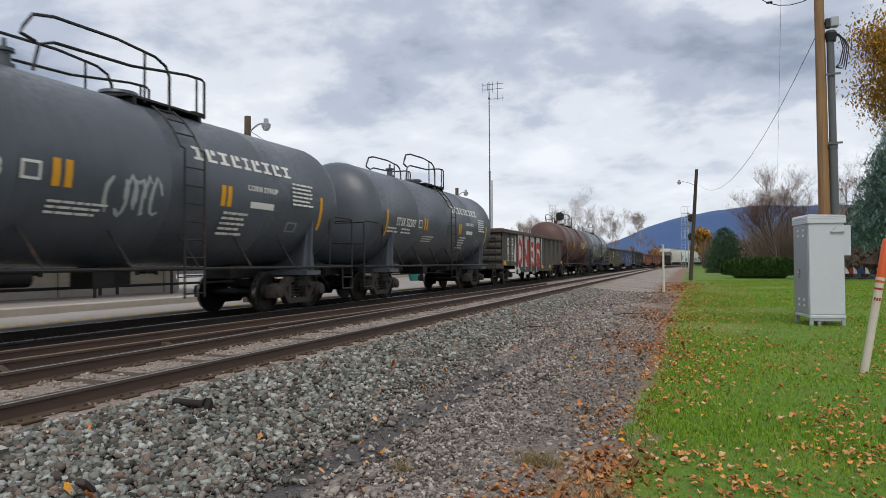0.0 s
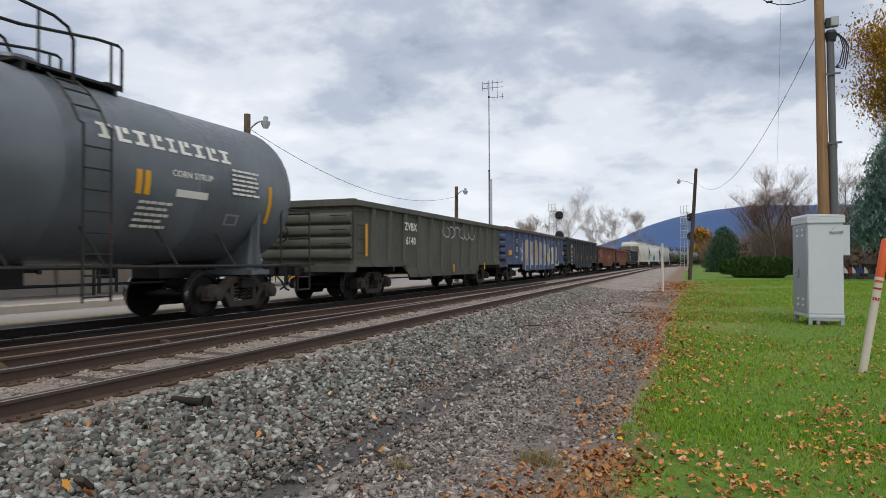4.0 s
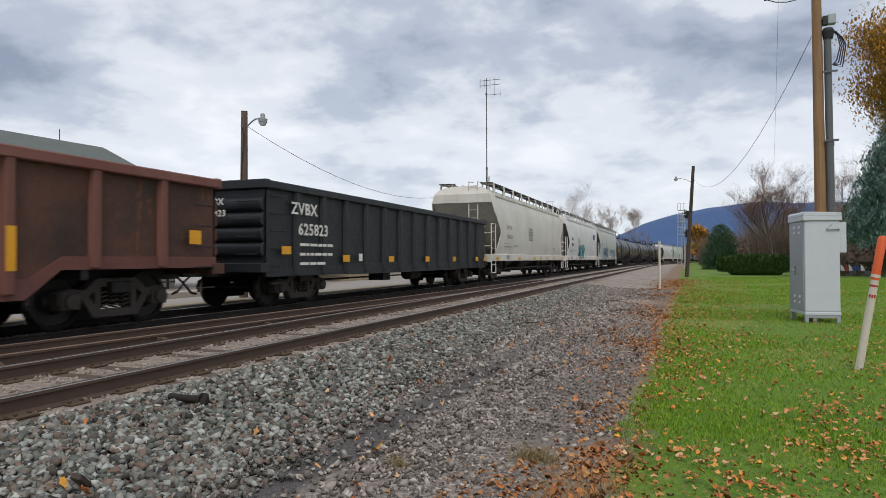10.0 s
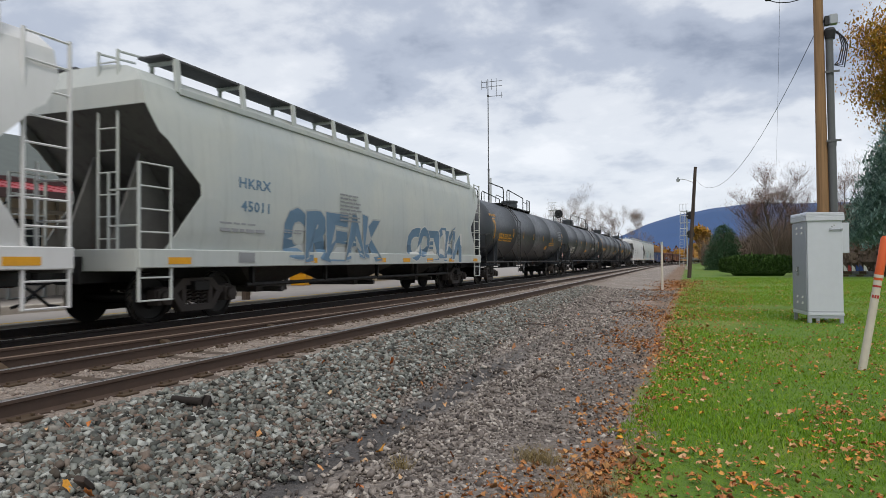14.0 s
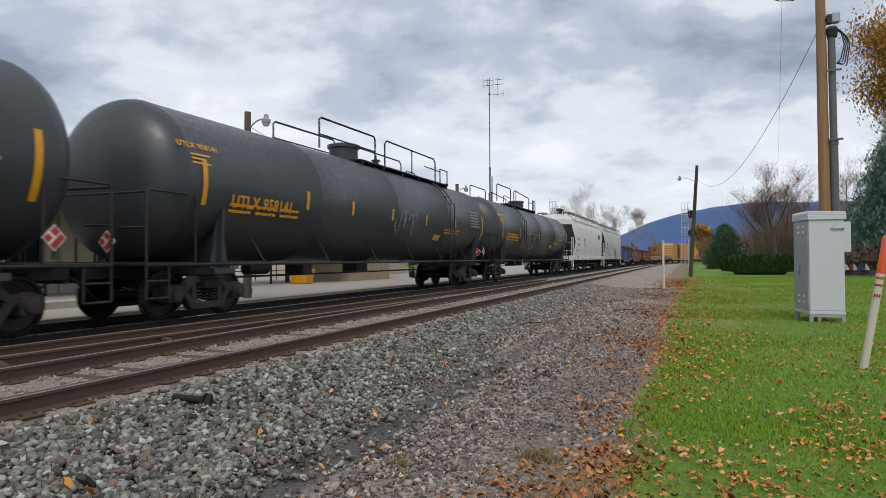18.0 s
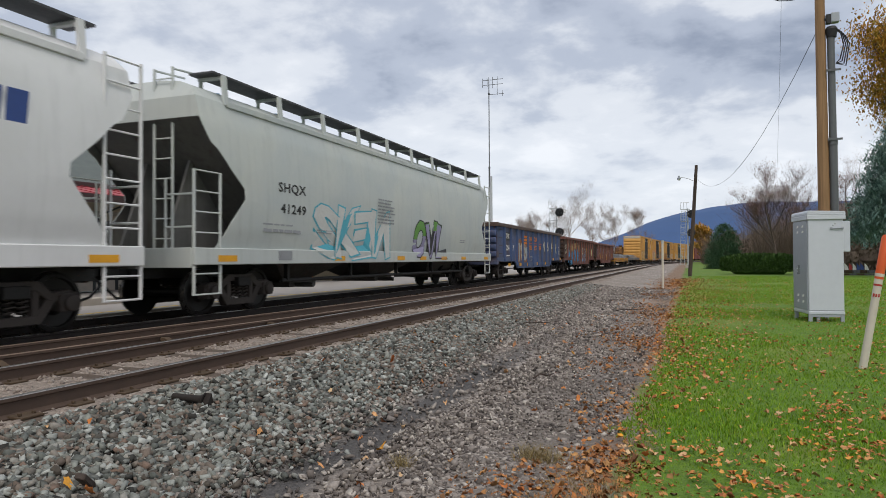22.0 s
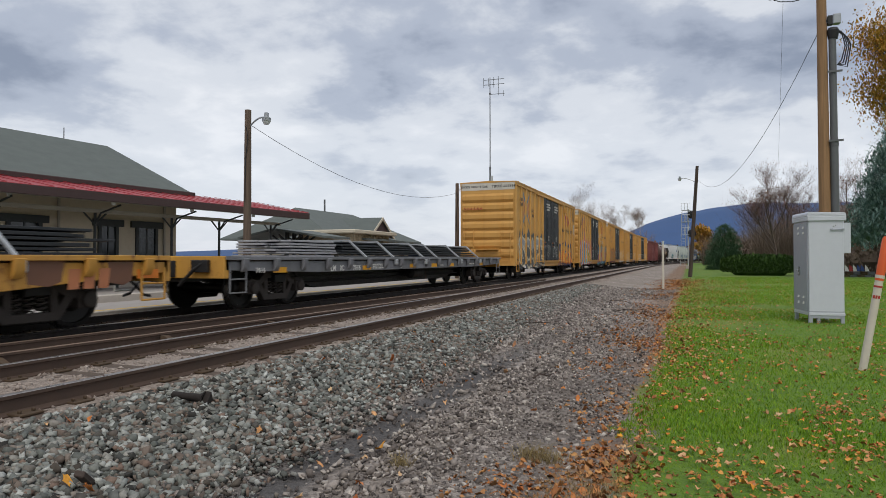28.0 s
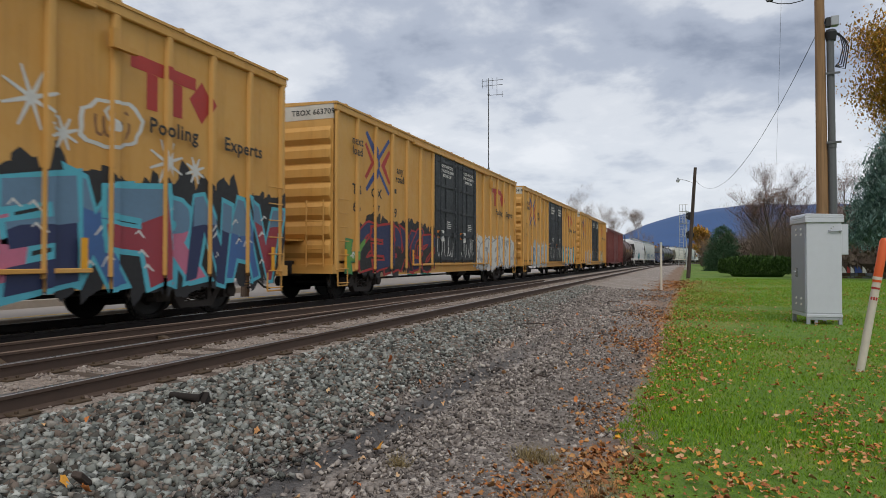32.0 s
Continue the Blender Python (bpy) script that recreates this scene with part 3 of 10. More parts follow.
def build_stone():
    rng = np.random.default_rng(11)
    n = 44000
    y = np.where(rng.random(n) < 0.12, -7 + 9 * rng.random(n), 1.6 + 30 * rng.random(n) ** 1.9)
    xb = np.interp(y, [2, 3.4, 4.6, 6.3, 10.4, 18.0, 32], [-2.5, -2.6, -2.7, -2.8, -3.0, -3.5, -4.0])
    x = -4.62 + (xb + 4.62 + rng.normal(0, 0.16, n)) * rng.random(n)
    size = (0.019 + 0.03 * rng.random(n) ** 1.6) * np.where(x > xb - 0.25, 0.75, 1.0)
    z = gz(x) + size * 0.2 + rng.random(n) * 0.04
    ob = new("ballast_shoulder", stones("ballast", x, y, z, size, STONE, 3))
    tagged(ob, "heap of broken grey-green ballast stones beside the track", "ballast", kind="stuff")
    # between and beside the rails
    n = 15000
    y = 1.5 + 40 * rng.random(n) ** 1.7
    x = rng.choice([-5.86, -5.86, -8.0, -4.7], n) + rng.uniform(-0.72, 0.72, n) * np.where(rng.random(n) < 0.8, 1, 1.05)
    x = np.where(x > -4.4, -4.4 - rng.random(n) * 0.5, x)
    crib = np.abs(((y + 3.0 + 0.26) % 0.52) - 0.26) > 0.11
    x, y = x[crib], y[crib]
    n = len(x)
    size = rng.uniform(0.016, 0.036, n)
    z = np.full(n, -0.185) + rng.random(n) * 0.025
    ob = new("track_bed_stones", stones("track_bed", x, y, z, size, STONE_BROWN, 5))
    tagged(ob, "brownish stones lying between the ties", "ballast", kind="stuff")
    # the lane
    n = 52000
    y = np.where(rng.random(n) < 0.1, -7 + 9.5 * rng.random(n), 2.0 + 30 * rng.random(n) ** 1.9)
    xb = np.interp(y, [2, 3.4, 4.6, 6.3, 10.4, 18.0, 32], [-2.5, -2.6, -2.7, -2.8, -3.0, -3.5, -4.0])
    x = xb - 0.5 + (-0.55 - xb + 0.5) * rng.random(n) ** 1.35
    patch = np.array([noise.noise(Vector((a * 1.1, b * 0.7, 3.0))) for a, b in zip(x, y)])
    keep = ((patch > -0.25) | (rng.random(n) < 0.35)) & ((np.abs(x + 2.4 + 0.3 * patch) > 0.26) | (rng.random(n) < np.interp(y, [3, 9, 15], [0.12, 0.3, 1.0])))
    x, y = x[keep], y[keep]
    n = len(x)
    size = rng.uniform(0.008, 0.024, n) * np.where(rng.random(n) < 0.12, 1.8, 1.0) * (1 + y * 0.015) * np.where(x > -1.5, 0.7, 1.0)
    ob = new("lane_gravel", stones("lane_gravel", x, y, gz(x) + size * 0.2 + 0.012, size, PEBBLE, 7, 0.5))
    tagged(ob, "fine dark gravel scattered over the lane", "gravel", kind="stuff")


LEAF_OUT = [(0, -0.5), (0.22, -0.33), (0.44, -0.26), (0.4, -0.03), (0.48, 0.2), (0.28, 0.28), (0.0, 0.52), (-0.28, 0.28), (-0.48, 0.2), (-0.4, -0.03), (-0.44, -0.26), (-0.22, -0.33)]
LEAF = scatter("fallen_leaf", ["92583a", "cf8248", "b5713f", "d8ae80", "d9823a", "b98555", "cf9a66", "e2a13c", "8a5c42", "c9703a", "dcbc92", "ac683e"], 0.75)
LEAF_DUST = scatter("trodden_leaf", ["7c5236", "ab7448", "956440", "c08c5c", "c87c46", "70503a", "b08454", "d29a60"], 0.85)


def leaves(name, px, py, pz, size, seed, mat, curl=0.5):
    """Fallen leaves: lobed outlines, cupped and tipped."""
    rng = np.random.default_rng(seed)
    n = len(px)
    o = np.array([(0, 0)] + LEAF_OUT)
    m = len(LEAF_OUT)
    r2 = (o ** 2).sum(1)
    v = np.zeros((n, m + 1, 3))
    v[:, :, 0], v[:, :, 1] = o[:, 0] * rng.uniform(0.55, 1.0, n)[:, None], o[:, 1]
    v[:, :, :2] += rng.normal(0, 0.05, (n, m + 1, 2))
    v[:, :, 2] = r2[None] * rng.uniform(-1.2, 1.8, n)[:, None] * curl * 2 + rng.normal(0, 0.09, (n, m + 1))
    v[:, :, 2] += np.abs(o[None, :, 0]) * rng.uniform(-0.5, 1.1, n)[:, None]
    a, tx, ty = rng.uniform(0, 2 * pi, n), rng.normal(0, curl, n), rng.normal(0, curl, n)
    x = v[:, :, 0] * np.cos(a)[:, None] - v[:, :, 1] * np.sin(a)[:, None]
    y = v[:, :, 0] * np.sin(a)[:, None] + v[:, :, 1] * np.cos(a)[:, None]
    z = v[:, :, 2] + x * tx[:, None] + y * ty[:, None]
    v = np.stack([x, y, z], -1) * size[:, None, None]
    v[:, :, 2] -= v[:, :, 2].min(1)[:, None] * 0.7
    v += np.stack([px, py, pz], -1)[:, None]
    f = np.array([(0, 1 + k, 1 + (k + 1) % m) for k in range(m)])[None] + (np.arange(n) * (m + 1))[:, None, None]
    return quick_mesh(name, v.reshape(-1, 3), f.reshape(-1, 3), mat)


def lawn_edge(y):
    return EDGE - 0.14 + np.interp(y, [3, 4.2, 5.7, 8, 10, 14, 21, 30, 48, 80], [0.1, 0.04, -0.08, 0.0, 0.1, -0.02, 0.05, 0.2, 0.6, 1.5])


def build_leaves():
    rng = np.random.default_rng(21)
    n = 16500
    y = 3.0 + 42 * rng.random(n) ** 1.7
    x = lawn_edge(y) + (0.2 + y * 0.42) * rng.random(n) ** 0.9
    clump = np.array([noise.noise(Vector((a * 1.3, b * 0.9, 8.0))) for a, b in zip(x, y)])
    keep = rng.random(n) < np.clip(0.34 + clump * 0.9, 0.08, 1)
    x, y = x[keep], y[keep]
    size = rng.uniform(0.028, 0.062, len(x)) * np.where(rng.random(len(x)) < 0.4, 0.6, 1)
    ob = new("lawn_leaves", leaves("lawn_leaves", x, y, np.full(len(x), GROUND + 0.046), size, 23, LEAF, 0.2))
    tagged(ob, "dry brown and orange leaves scattered over the lawn", "leaves", kind="stuff")
    n = 36000
    y = np.where(rng.random(n) < 0.07, 3.6 + 1.4 * rng.random(n), 3.0 + 45 * rng.random(n) ** 1.3)
    wide = np.interp(y, [3, 4.2, 5.2, 8, 12, 28, 45], [0.28, 0.28, 0.14, 0.3, 0.42, 0.8, 0.7])
    x = lawn_edge(y) - wide * 0.7 + rng.normal(0, 1, n) * wide
    clump = np.array([noise.noise(Vector((a * 0.9, b * 0.55, 4.0))) for a, b in zip(x, y)])
    keep = rng.random(n) < np.clip(0.34 + clump * 1.3, 0.03, 1) * np.interp(y, [4.0, 4.8, 5.2, 7.4, 8.2, 11, 20, 45], [1.5, 1.5, 0.18, 0.18, 0.7, 0.5, 0.35, 0.3])
    x, y = x[keep], y[keep]
    size = rng.uniform(0.014, 0.042, len(x)) * np.where(rng.random(len(x)) < 0.15, 1.6, 1.0) * (1 + 0.03 * y)
    ob = new("drifted_leaves", leaves("drifted_leaves", x, y, gz(x) + 0.01, size, 27, LEAF_DUST, 0.3))
    tagged(ob, "brown leaves drifted along the edge of the lane", "leaves", kind="stuff")
    # blown out over the grass farther along
    n = 2600
    y = 8.0 + 38 * rng.random(n) ** 1.1
    x = lawn_edge(y) + np.interp(y, [8, 20, 45], [0.9, 2.4, 3.4]) * rng.random(n) ** 1.7 - 0.1
    ob = new("blown_leaves", leaves("blown_leaves", x, y, np.full(n, GROUND + 0.04), rng.uniform(0.025, 0.06, n), 28, LEAF, 0.25))
    tagged(ob, "small tan leaves blown over the edge of the grass", "leaves", kind="stuff")
    n = 130
    y = 2.5 + 14 * rng.random(n) ** 1.3
    x = rng.uniform(-4.4, -0.9, n)
    ob = new("stray_leaves", leaves("stray_leaves", x, y, gz(x) + 0.05, rng.uniform(0.035, 0.07, n), 29, LEAF, 0.5))
    tagged(ob, "a few orange leaves lying on the stones", "leaves", kind="stuff")


GRASS = scatter("grass_blade", ["50720f", "75a01e", "648f16", "8db02e", "7ba522", "a2ae38"], 0.6, 0.0)
DRY = scatter("dry_grass", ["8d7a50", "a5946a", "6f6040"], 0.8)


def blades(name, px, py, pz, h, w, lean, seed, mat):
    rng = np.random.default_rng(seed)
    n = len(px)
    a, b = rng.uniform(0, 2 * pi, n), rng.uniform(0, 2 * pi, n)
    dx, dy = np.cos(a) * w, np.sin(a) * w
    lx, ly = np.cos(b) * lean * h, np.sin(b) * lean * h
    v = np.empty((n, 5, 3))
    v[:, 0] = np.stack([px - dx, py - dy, pz], -1)
    v[:, 1] = np.stack([px + dx, py + dy, pz], -1)
    v[:, 2] = np.stack([px - dx * 0.8 + lx * 0.35, py - dy * 0.8 + ly * 0.35, pz + h * 0.6], -1)
    v[:, 3] = np.stack([px + dx * 0.8 + lx * 0.35, py + dy * 0.8 + ly * 0.35, pz + h * 0.6], -1)
    v[:, 4] = np.stack([px + lx, py + ly, pz + h], -1)
    f = np.array([(0, 1, 3), (0, 3, 2), (2, 3, 4)])[None] + (np.arange(n) * 5)[:, None, None]
    return quick_mesh(name, v.reshape(-1, 3), f.reshape(-1, 3), mat)


def build_grass():
    rng = np.random.default_rng(31)
    n = 250000
    y = np.where(rng.random(n) < 0.14, -7 + 10.5 * rng.random(n), 2.9 + 52 * rng.random(n) ** 3.0)
    edge = lawn_edge(y) + np.array([0.16 * noise.noise(Vector((0.0, q * 1.7, 1.0))) + 0.07 * noise.noise(Vector((5.0, q * 6, 1.0))) for q in np.linspace(2.9, 55, 900)])[np.clip(((y - 2.9) / 52.1 * 899).astype(int), 0, 899)]
    x = edge + np.maximum(3.4, 0.8 + y * 0.36) * rng.random(n) ** np.where(y < 3.4, 1.6, np.where(y < 8, 1.25, 1.0))
    thin = np.clip((x - edge) / 0.12, 0.15, 1)
    keep = rng.random(n) < thin
    x, y = x[keep], y[keep]
    n = len(x)
    h = rng.uniform(0.02, 0.05, n) * (1 + y * 0.004)
    w = rng.uniform(0.0011, 0.0023, n) * (1 + y * 0.17)
    ob = new("lawn_grass", blades("lawn_grass", x, y, np.full(n, GROUND - 0.005), h, w, rng.uniform(0.2, 1.0, n), 33, GRASS))
    tagged(ob, "short green lawn grass", "grass", kind="stuff")
    # thinner grass beside and behind the path
    n = 90000
    y = rng.uniform(-9, 24, n)
    x = lawn_edge(np.maximum(y, 3)) + 0.1 + 14 * rng.random(n)
    out = (x > lawn_edge(np.maximum(y, 3)) + np.maximum(3.2, 0.6 + y * 0.36)) | (y < 3.1)
    x, y = x[out], y[out]
    n = len(x)
    ob = new("lawn_grass", blades("lawn_grass", x, y, np.full(n, GROUND - 0.005), rng.uniform(0.03, 0.06, n), rng.uniform(0.006, 0.011, n), rng.uniform(0.2, 1.0, n), 34, GRASS))
    tagged(ob, "short green lawn grass", "grass", kind="stuff")
    # dry tufts at the lane's edge
    tx, ty, th = [], [], []
    for cx, cy, k, r in ((-1.05, 4.6, 260, 0.1), (-0.9, 4.55, 120, 0.08), (-1.85, 4.1, 110, 0.06), (-0.7, 3.6, 200, 0.16), (-0.55, 4.0, 220, 0.2)):
        tx.append(cx + rng.normal(0, r * 0.6, k)); ty.append(cy + rng.normal(0, r * 0.6, k)); th.append(rng.uniform(0.05, 0.13, k))
    tx, ty, th = np.concatenate(tx), np.concatenate(ty), np.concatenate(th)
    ob = new("dry_tufts", blades("dry_tufts", tx, ty, gz(tx), th, np.full(len(tx), 0.002), rng.uniform(0.4, 1.3, len(tx)), 35, DRY))
    tagged(ob, "dry straw-coloured grass tufts at the lane's edge", "grass", kind="stuff")


build_stone()
build_leaves()
build_grass()


# ---- things beside the line ----
CAB = plain("grey_cabinet_paint", "c2c5cd", 0.45, 0.1, 0.12, 3, 0.05)
CAB_DARK = plain("cabinet_side_grey", "9da1a9", 0.5, 0.1, 0.15, 3, 0.05)
CHROME = plain("bright_metal", "b8bab8", 0.25, 0.9, 0.1, 6, 0)
POLE = wood("utility_pole_wood", "a17d58", (16, 16, 0.5))
POLE_OLD = wood("old_pole_wood", "6b5a4c", (16, 16, 0.5))
POLE_DARK = wood("creosote_pole", "4d4038", (16, 16, 0.5))
CONDUIT = plain("grey_conduit", "5c5e60", 0.5, 0.2, 0.3, 4)
CABLE = plain("black_cable", "15161a", 0.6, 0, 0.2, 4, 0)
ORANGE = plain("orange_plastic", "d2571f", 0.45, 0, 0.15, 4, 0.05)
POSTWHITE = plain("white_plastic_post", "c9c0b2", 0.5, 0, 0.2, 4, 0.05)
SIGWHITE = plain("signal_aluminium", "b9bcbd", 0.45, 0.4, 0.2, 5, 0.05)
SIGBLACK = plain("signal_black", "17181a", 0.6, 0, 0.2, 5, 0.05)
LAMPGREY = plain("lamp_housing", "9b9fa3", 0.4, 0.4, 0.2, 5, 0.05)
GLASS_LAMP = plain("prismatic_lens", "c4c8c8", 0.2, 0, 0.1, 6, 0)


def build_cabinet():
    c = thing("relay_cabinet", "grey metal trackside relay cabinet on short legs on the lawn", "cabinet", at=pose(2.48, 16.33, GROUND, 0, 0, 8.8))
    w, d, z0, z1 = 0.71, 1.0, 0.22, 2.36
    s = Shape().box(0, w, 0, d, z0, z1)
    part("body", s, CAB, c, bevel=0.012)
    s = Shape().box(-0.035, w + 0.035, -0.035, d + 0.035, z1, z1 + 0.035)
    s.prism("y", [(-0.035, z1 + 0.035), (w + 0.035, z1 + 0.035), (w + 0.02, z1 + 0.075), (0.0, z1 + 0.1), (-0.02, z1 + 0.09)], -0.035, d + 0.035)
    s.box(-0.035, w + 0.035, -0.035, -0.02, z1 - 0.1, z1 + 0.0)
    s.box(-0.035, -0.02, -0.035, d + 0.035, z1 - 0.1, z1 + 0.0)
    part("roof", s, CAB, c, bevel=0.008)
    door = part("door", Shape().box(-0.022, -0.002, 0.03, d - 0.03, z0 + 0.05, z1 - 0.13), CAB_DARK, c, "grey door with vents", bevel=0.006)
    s = Shape().box(-0.05, -0.022, 0.52, 0.58, 1.05, 1.25).tube([(-0.06, 0.55, 1.17), (-0.09, 0.55, 1.17), (-0.09, 0.4, 1.16)], 0.014, 6)
    part("handle", s, CHROME, door, "chrome door handle")
    for z in (0.42, 0.55, 1.98, 2.1):
        for y in (0.28, 0.62):
            s = Shape().prism("y", [(-0.022, 0.0), (-0.036, 0.0), (-0.022, 0.05)], y - 0.05, y + 0.05)
            part("vent", s, WHITE, door, at=Matrix.Translation((0, 0, z)))
    part("base_rail", Shape().box(-0.01, w + 0.01, -0.012, d + 0.01, z0 - 0.04, z0 + 0.02), CAB, c, bevel=0.006)
    for x in (0.0, w - 0.07):
        for y in (0.0, d - 0.07):
            part("leg", Shape().box(x, x + 0.07, y, y + 0.07, -0.03, z0), CAB_DARK, c)
    part("leg", Shape().box(0.17, 0.23, 0.02, 0.08, -0.03, z0), CAB_DARK, c)
    part("cross_rail", Shape().box(0.05, w - 0.05, 0.0, 0.03, 0.12, 0.2), CAB_DARK, c)
    s = Shape().box(w, w + 0.2, 0.18, 0.5, 1.55, 2.22)
    part("side_box", s, CAB, c, bevel=0.008)
    s = Shape().tube([(w * 0.66, -0.03, 2.06), (w - 0.02, -0.03, 2.07)], 0.014, 6).box(w * 0.62, w * 0.68, -0.03, 0.0, 2.04, 2.09).box(w - 0.05, w, -0.03, 0.0, 2.04, 2.09)
    part("hasp", s, CAB_DARK, c)
    for x, z in ((0.5, 2.13), (0.54, 2.16)):
        part("bolt", Shape().lathe("y", [(-0.012, 0.0), (-0.012, 0.014), (0.0, 0.014)], 8, (x, 0, z)), CHROME, c)
    part("front_seam", Shape().box(0.0, w, -0.006, 0.0, z0 + 0.04, z0 + 0.055), CAB_DARK, c)


def build_marker():
    m = thing("marker_post", "leaning white marker post with an orange reflective top", "marker post", at=pose(2.06, 9.69, GROUND - 0.02, 0, 9.5, 0))
    n, r = 18, 0.047
    part("post", Shape().lathe("z", [(0, r), (1.19, r), (1.19, 0.0)], n), POSTWHITE, m)
    part("orange_cap", Shape().lathe("z", [(1.19, r + 0.004), (1.72, r + 0.004), (1.75, r - 0.01), (1.76, 0.0)], n), ORANGE, m, "orange plastic top")
    part("white_band", Shape().lathe("z", [(1.22, r + 0.006), (1.26, r + 0.006)], n), POSTWHITE, m)
    part("red_line", Shape().lathe("z", [(1.10, r + 0.002), (1.125, r + 0.002)], n), RED, m)
    for k in range(3):
        part("lettering_bar", Shape().box(-0.045 + 0.028 * k, -0.026 + 0.028 * k, -r - 0.003, -r + 0.002, 0.96, 1.0), RED, m)


def wire(name, a, b, sag, r=0.008, n=14, label="black overhead service wire"):
    s = Shape()
    a, b = Vector(a), Vector(b)
    s.tube([a.lerp(b, k / n) - Vector((0, 0, sag * 4 * (k / n) * (1 - k / n))) for k in range(n + 1)], r, 5)
    ob = part(name, s, CABLE)
    return tagged(ob, label, "wire", "overhead wires")


UP = (3.18, 18.55)


def build_utility_pole():
    x, y = UP
    p = thing("utility_pole", "tall weathered wooden utility pole with grey conduit and black cables", "utility pole", at=pose(x, y, GROUND, 0.6, -0.5, 0))
    part("pole", Shape().lathe("z", [(-0.1, 0.15), (3, 0.135), (6, 0.118), (10.5, 0.10), (10.5, 0.0)], 18, (0.02, 0, 0)), POLE, p)
    part("conduit", Shape().lathe("z", [(0, 0.095), (4.2, 0.095), (4.2, 0.105), (4.32, 0.105), (4.32, 0.085), (6.9, 0.085), (6.9, 0.0)], 14, (0.235, -0.05, 0)), CONDUIT, p)
    for z in (2.2, 4.3, 6.0):
        part("bracket", Shape().box(0.1, 0.42, -0.17, -0.15, z, z + 0.05), CONDUIT, p)
    part("weatherhead", Shape().lathe("z", [(6.85, 0.11), (7.05, 0.14), (7.12, 0.1), (7.15, 0.0)], 14, (0.25, -0.05, 0)), SIGBLACK, p)
    part("camera_box", Shape().box(0.24, 0.42, -0.14, 0.02, 7.2, 7.45), LAMPGREY, p, "small grey box", bevel=0.02)
    part("box_arm", Shape().box(0.08, 0.26, -0.08, -0.04, 7.28, 7.34).box(0.14, 0.24, -0.12, 0.02, 7.2, 7.42), SIGBLACK, p)
    for k in range(4):
        s = Shape().tube([(0.26, -0.08, 7.08), (0.42 + 0.04 * k, -0.1, 7.0 - 0.05 * k), (0.5 + 0.04 * k, -0.1, 6.65), (0.42 + 0.04 * k, -0.08, 6.3 - 0.06 * k), (0.33, -0.07, 6.2)], 0.014, 6)
        part("cable", s, CABLE, p)
    for x0, z0, x1, z1 in ((-0.12, 8.35, -2.4, 9.4), (-0.12, 8.0, -2.2, 9.3), (0.2, 8.3, 2.2, 9.4), (0.25, 8.05, 2.0, 9.6)):
        s = Shape().tube([(x0 + (x1 - x0) * k / 8, -0.1, z0 + (z1 - z0) * (k / 8) ** 2.2 - 0.25 * sin(pi * k / 8)) for k in range(9)], 0.011, 6)
        part("service_drop", s, CABLE, p)
    for x0, z0 in ((-1.1, 8.02), (0.45, 8.12), (0.95, 8.14), (1.25, 8.35)):
        part("splice", Shape().lathe("x", [(-0.08, 0.0), (-0.06, 0.03), (0.06, 0.03), (0.08, 0.0)], 8, (x0, -0.1, z0)), CABLE, p)


def lamp_pole(x, y, z, h, mat, arm, label, lean=0.0, r=0.13):
    p = thing("lamp_pole", label, "street lamp", "wooden lamp poles", at=pose(x, y, z, 0, lean, 0))
    part("pole", Shape().lathe("z", [(-0.1, r), (h * 0.5, r * 0.9), (h, r * 0.75), (h, 0.0)], 14), mat, p)
    ax, az = arm
    n = 8
    pts = [(ax * k / n, 0, az - 0.25 + 0.3 * sin(pi / 2 * min(1, k / n * 1.2))) for k in range(n + 1)]
    part("arm", Shape().tube(pts, 0.025, 7), SIGWHITE if r < 0.13 else LAMPGREY, p)
    k = 1 if ax > 0 else -1
    zt = pts[-1][2]
    lamp = part("lamp_head", Shape().lathe("z", [(zt - 0.13, 0.13), (zt - 0.03, 0.14), (zt + 0.01, 0.075), (zt + 0.12, 0.07), (zt + 0.14, 0.04), (zt + 0.14, 0.0)], 14, (ax + k * 0.05, 0, 0)), LAMPGREY, p)
    part("lens", Shape().lathe("z", [(zt - 0.23, 0.0), (zt - 0.22, 0.08), (zt - 0.13, 0.125)], 14, (ax + k * 0.05, 0, 0)), GLASS_LAMP, lamp, "clear prismatic lens")
    s = Shape().tube([(0.02, -r, az - 0.2), (0.1 * k, -r, az - 0.5), (0.02, -r, az - 1.2), (0.0, -r, az - 2.5)], 0.012, 5)
    part("cable", s, CABLE, p)
    return p


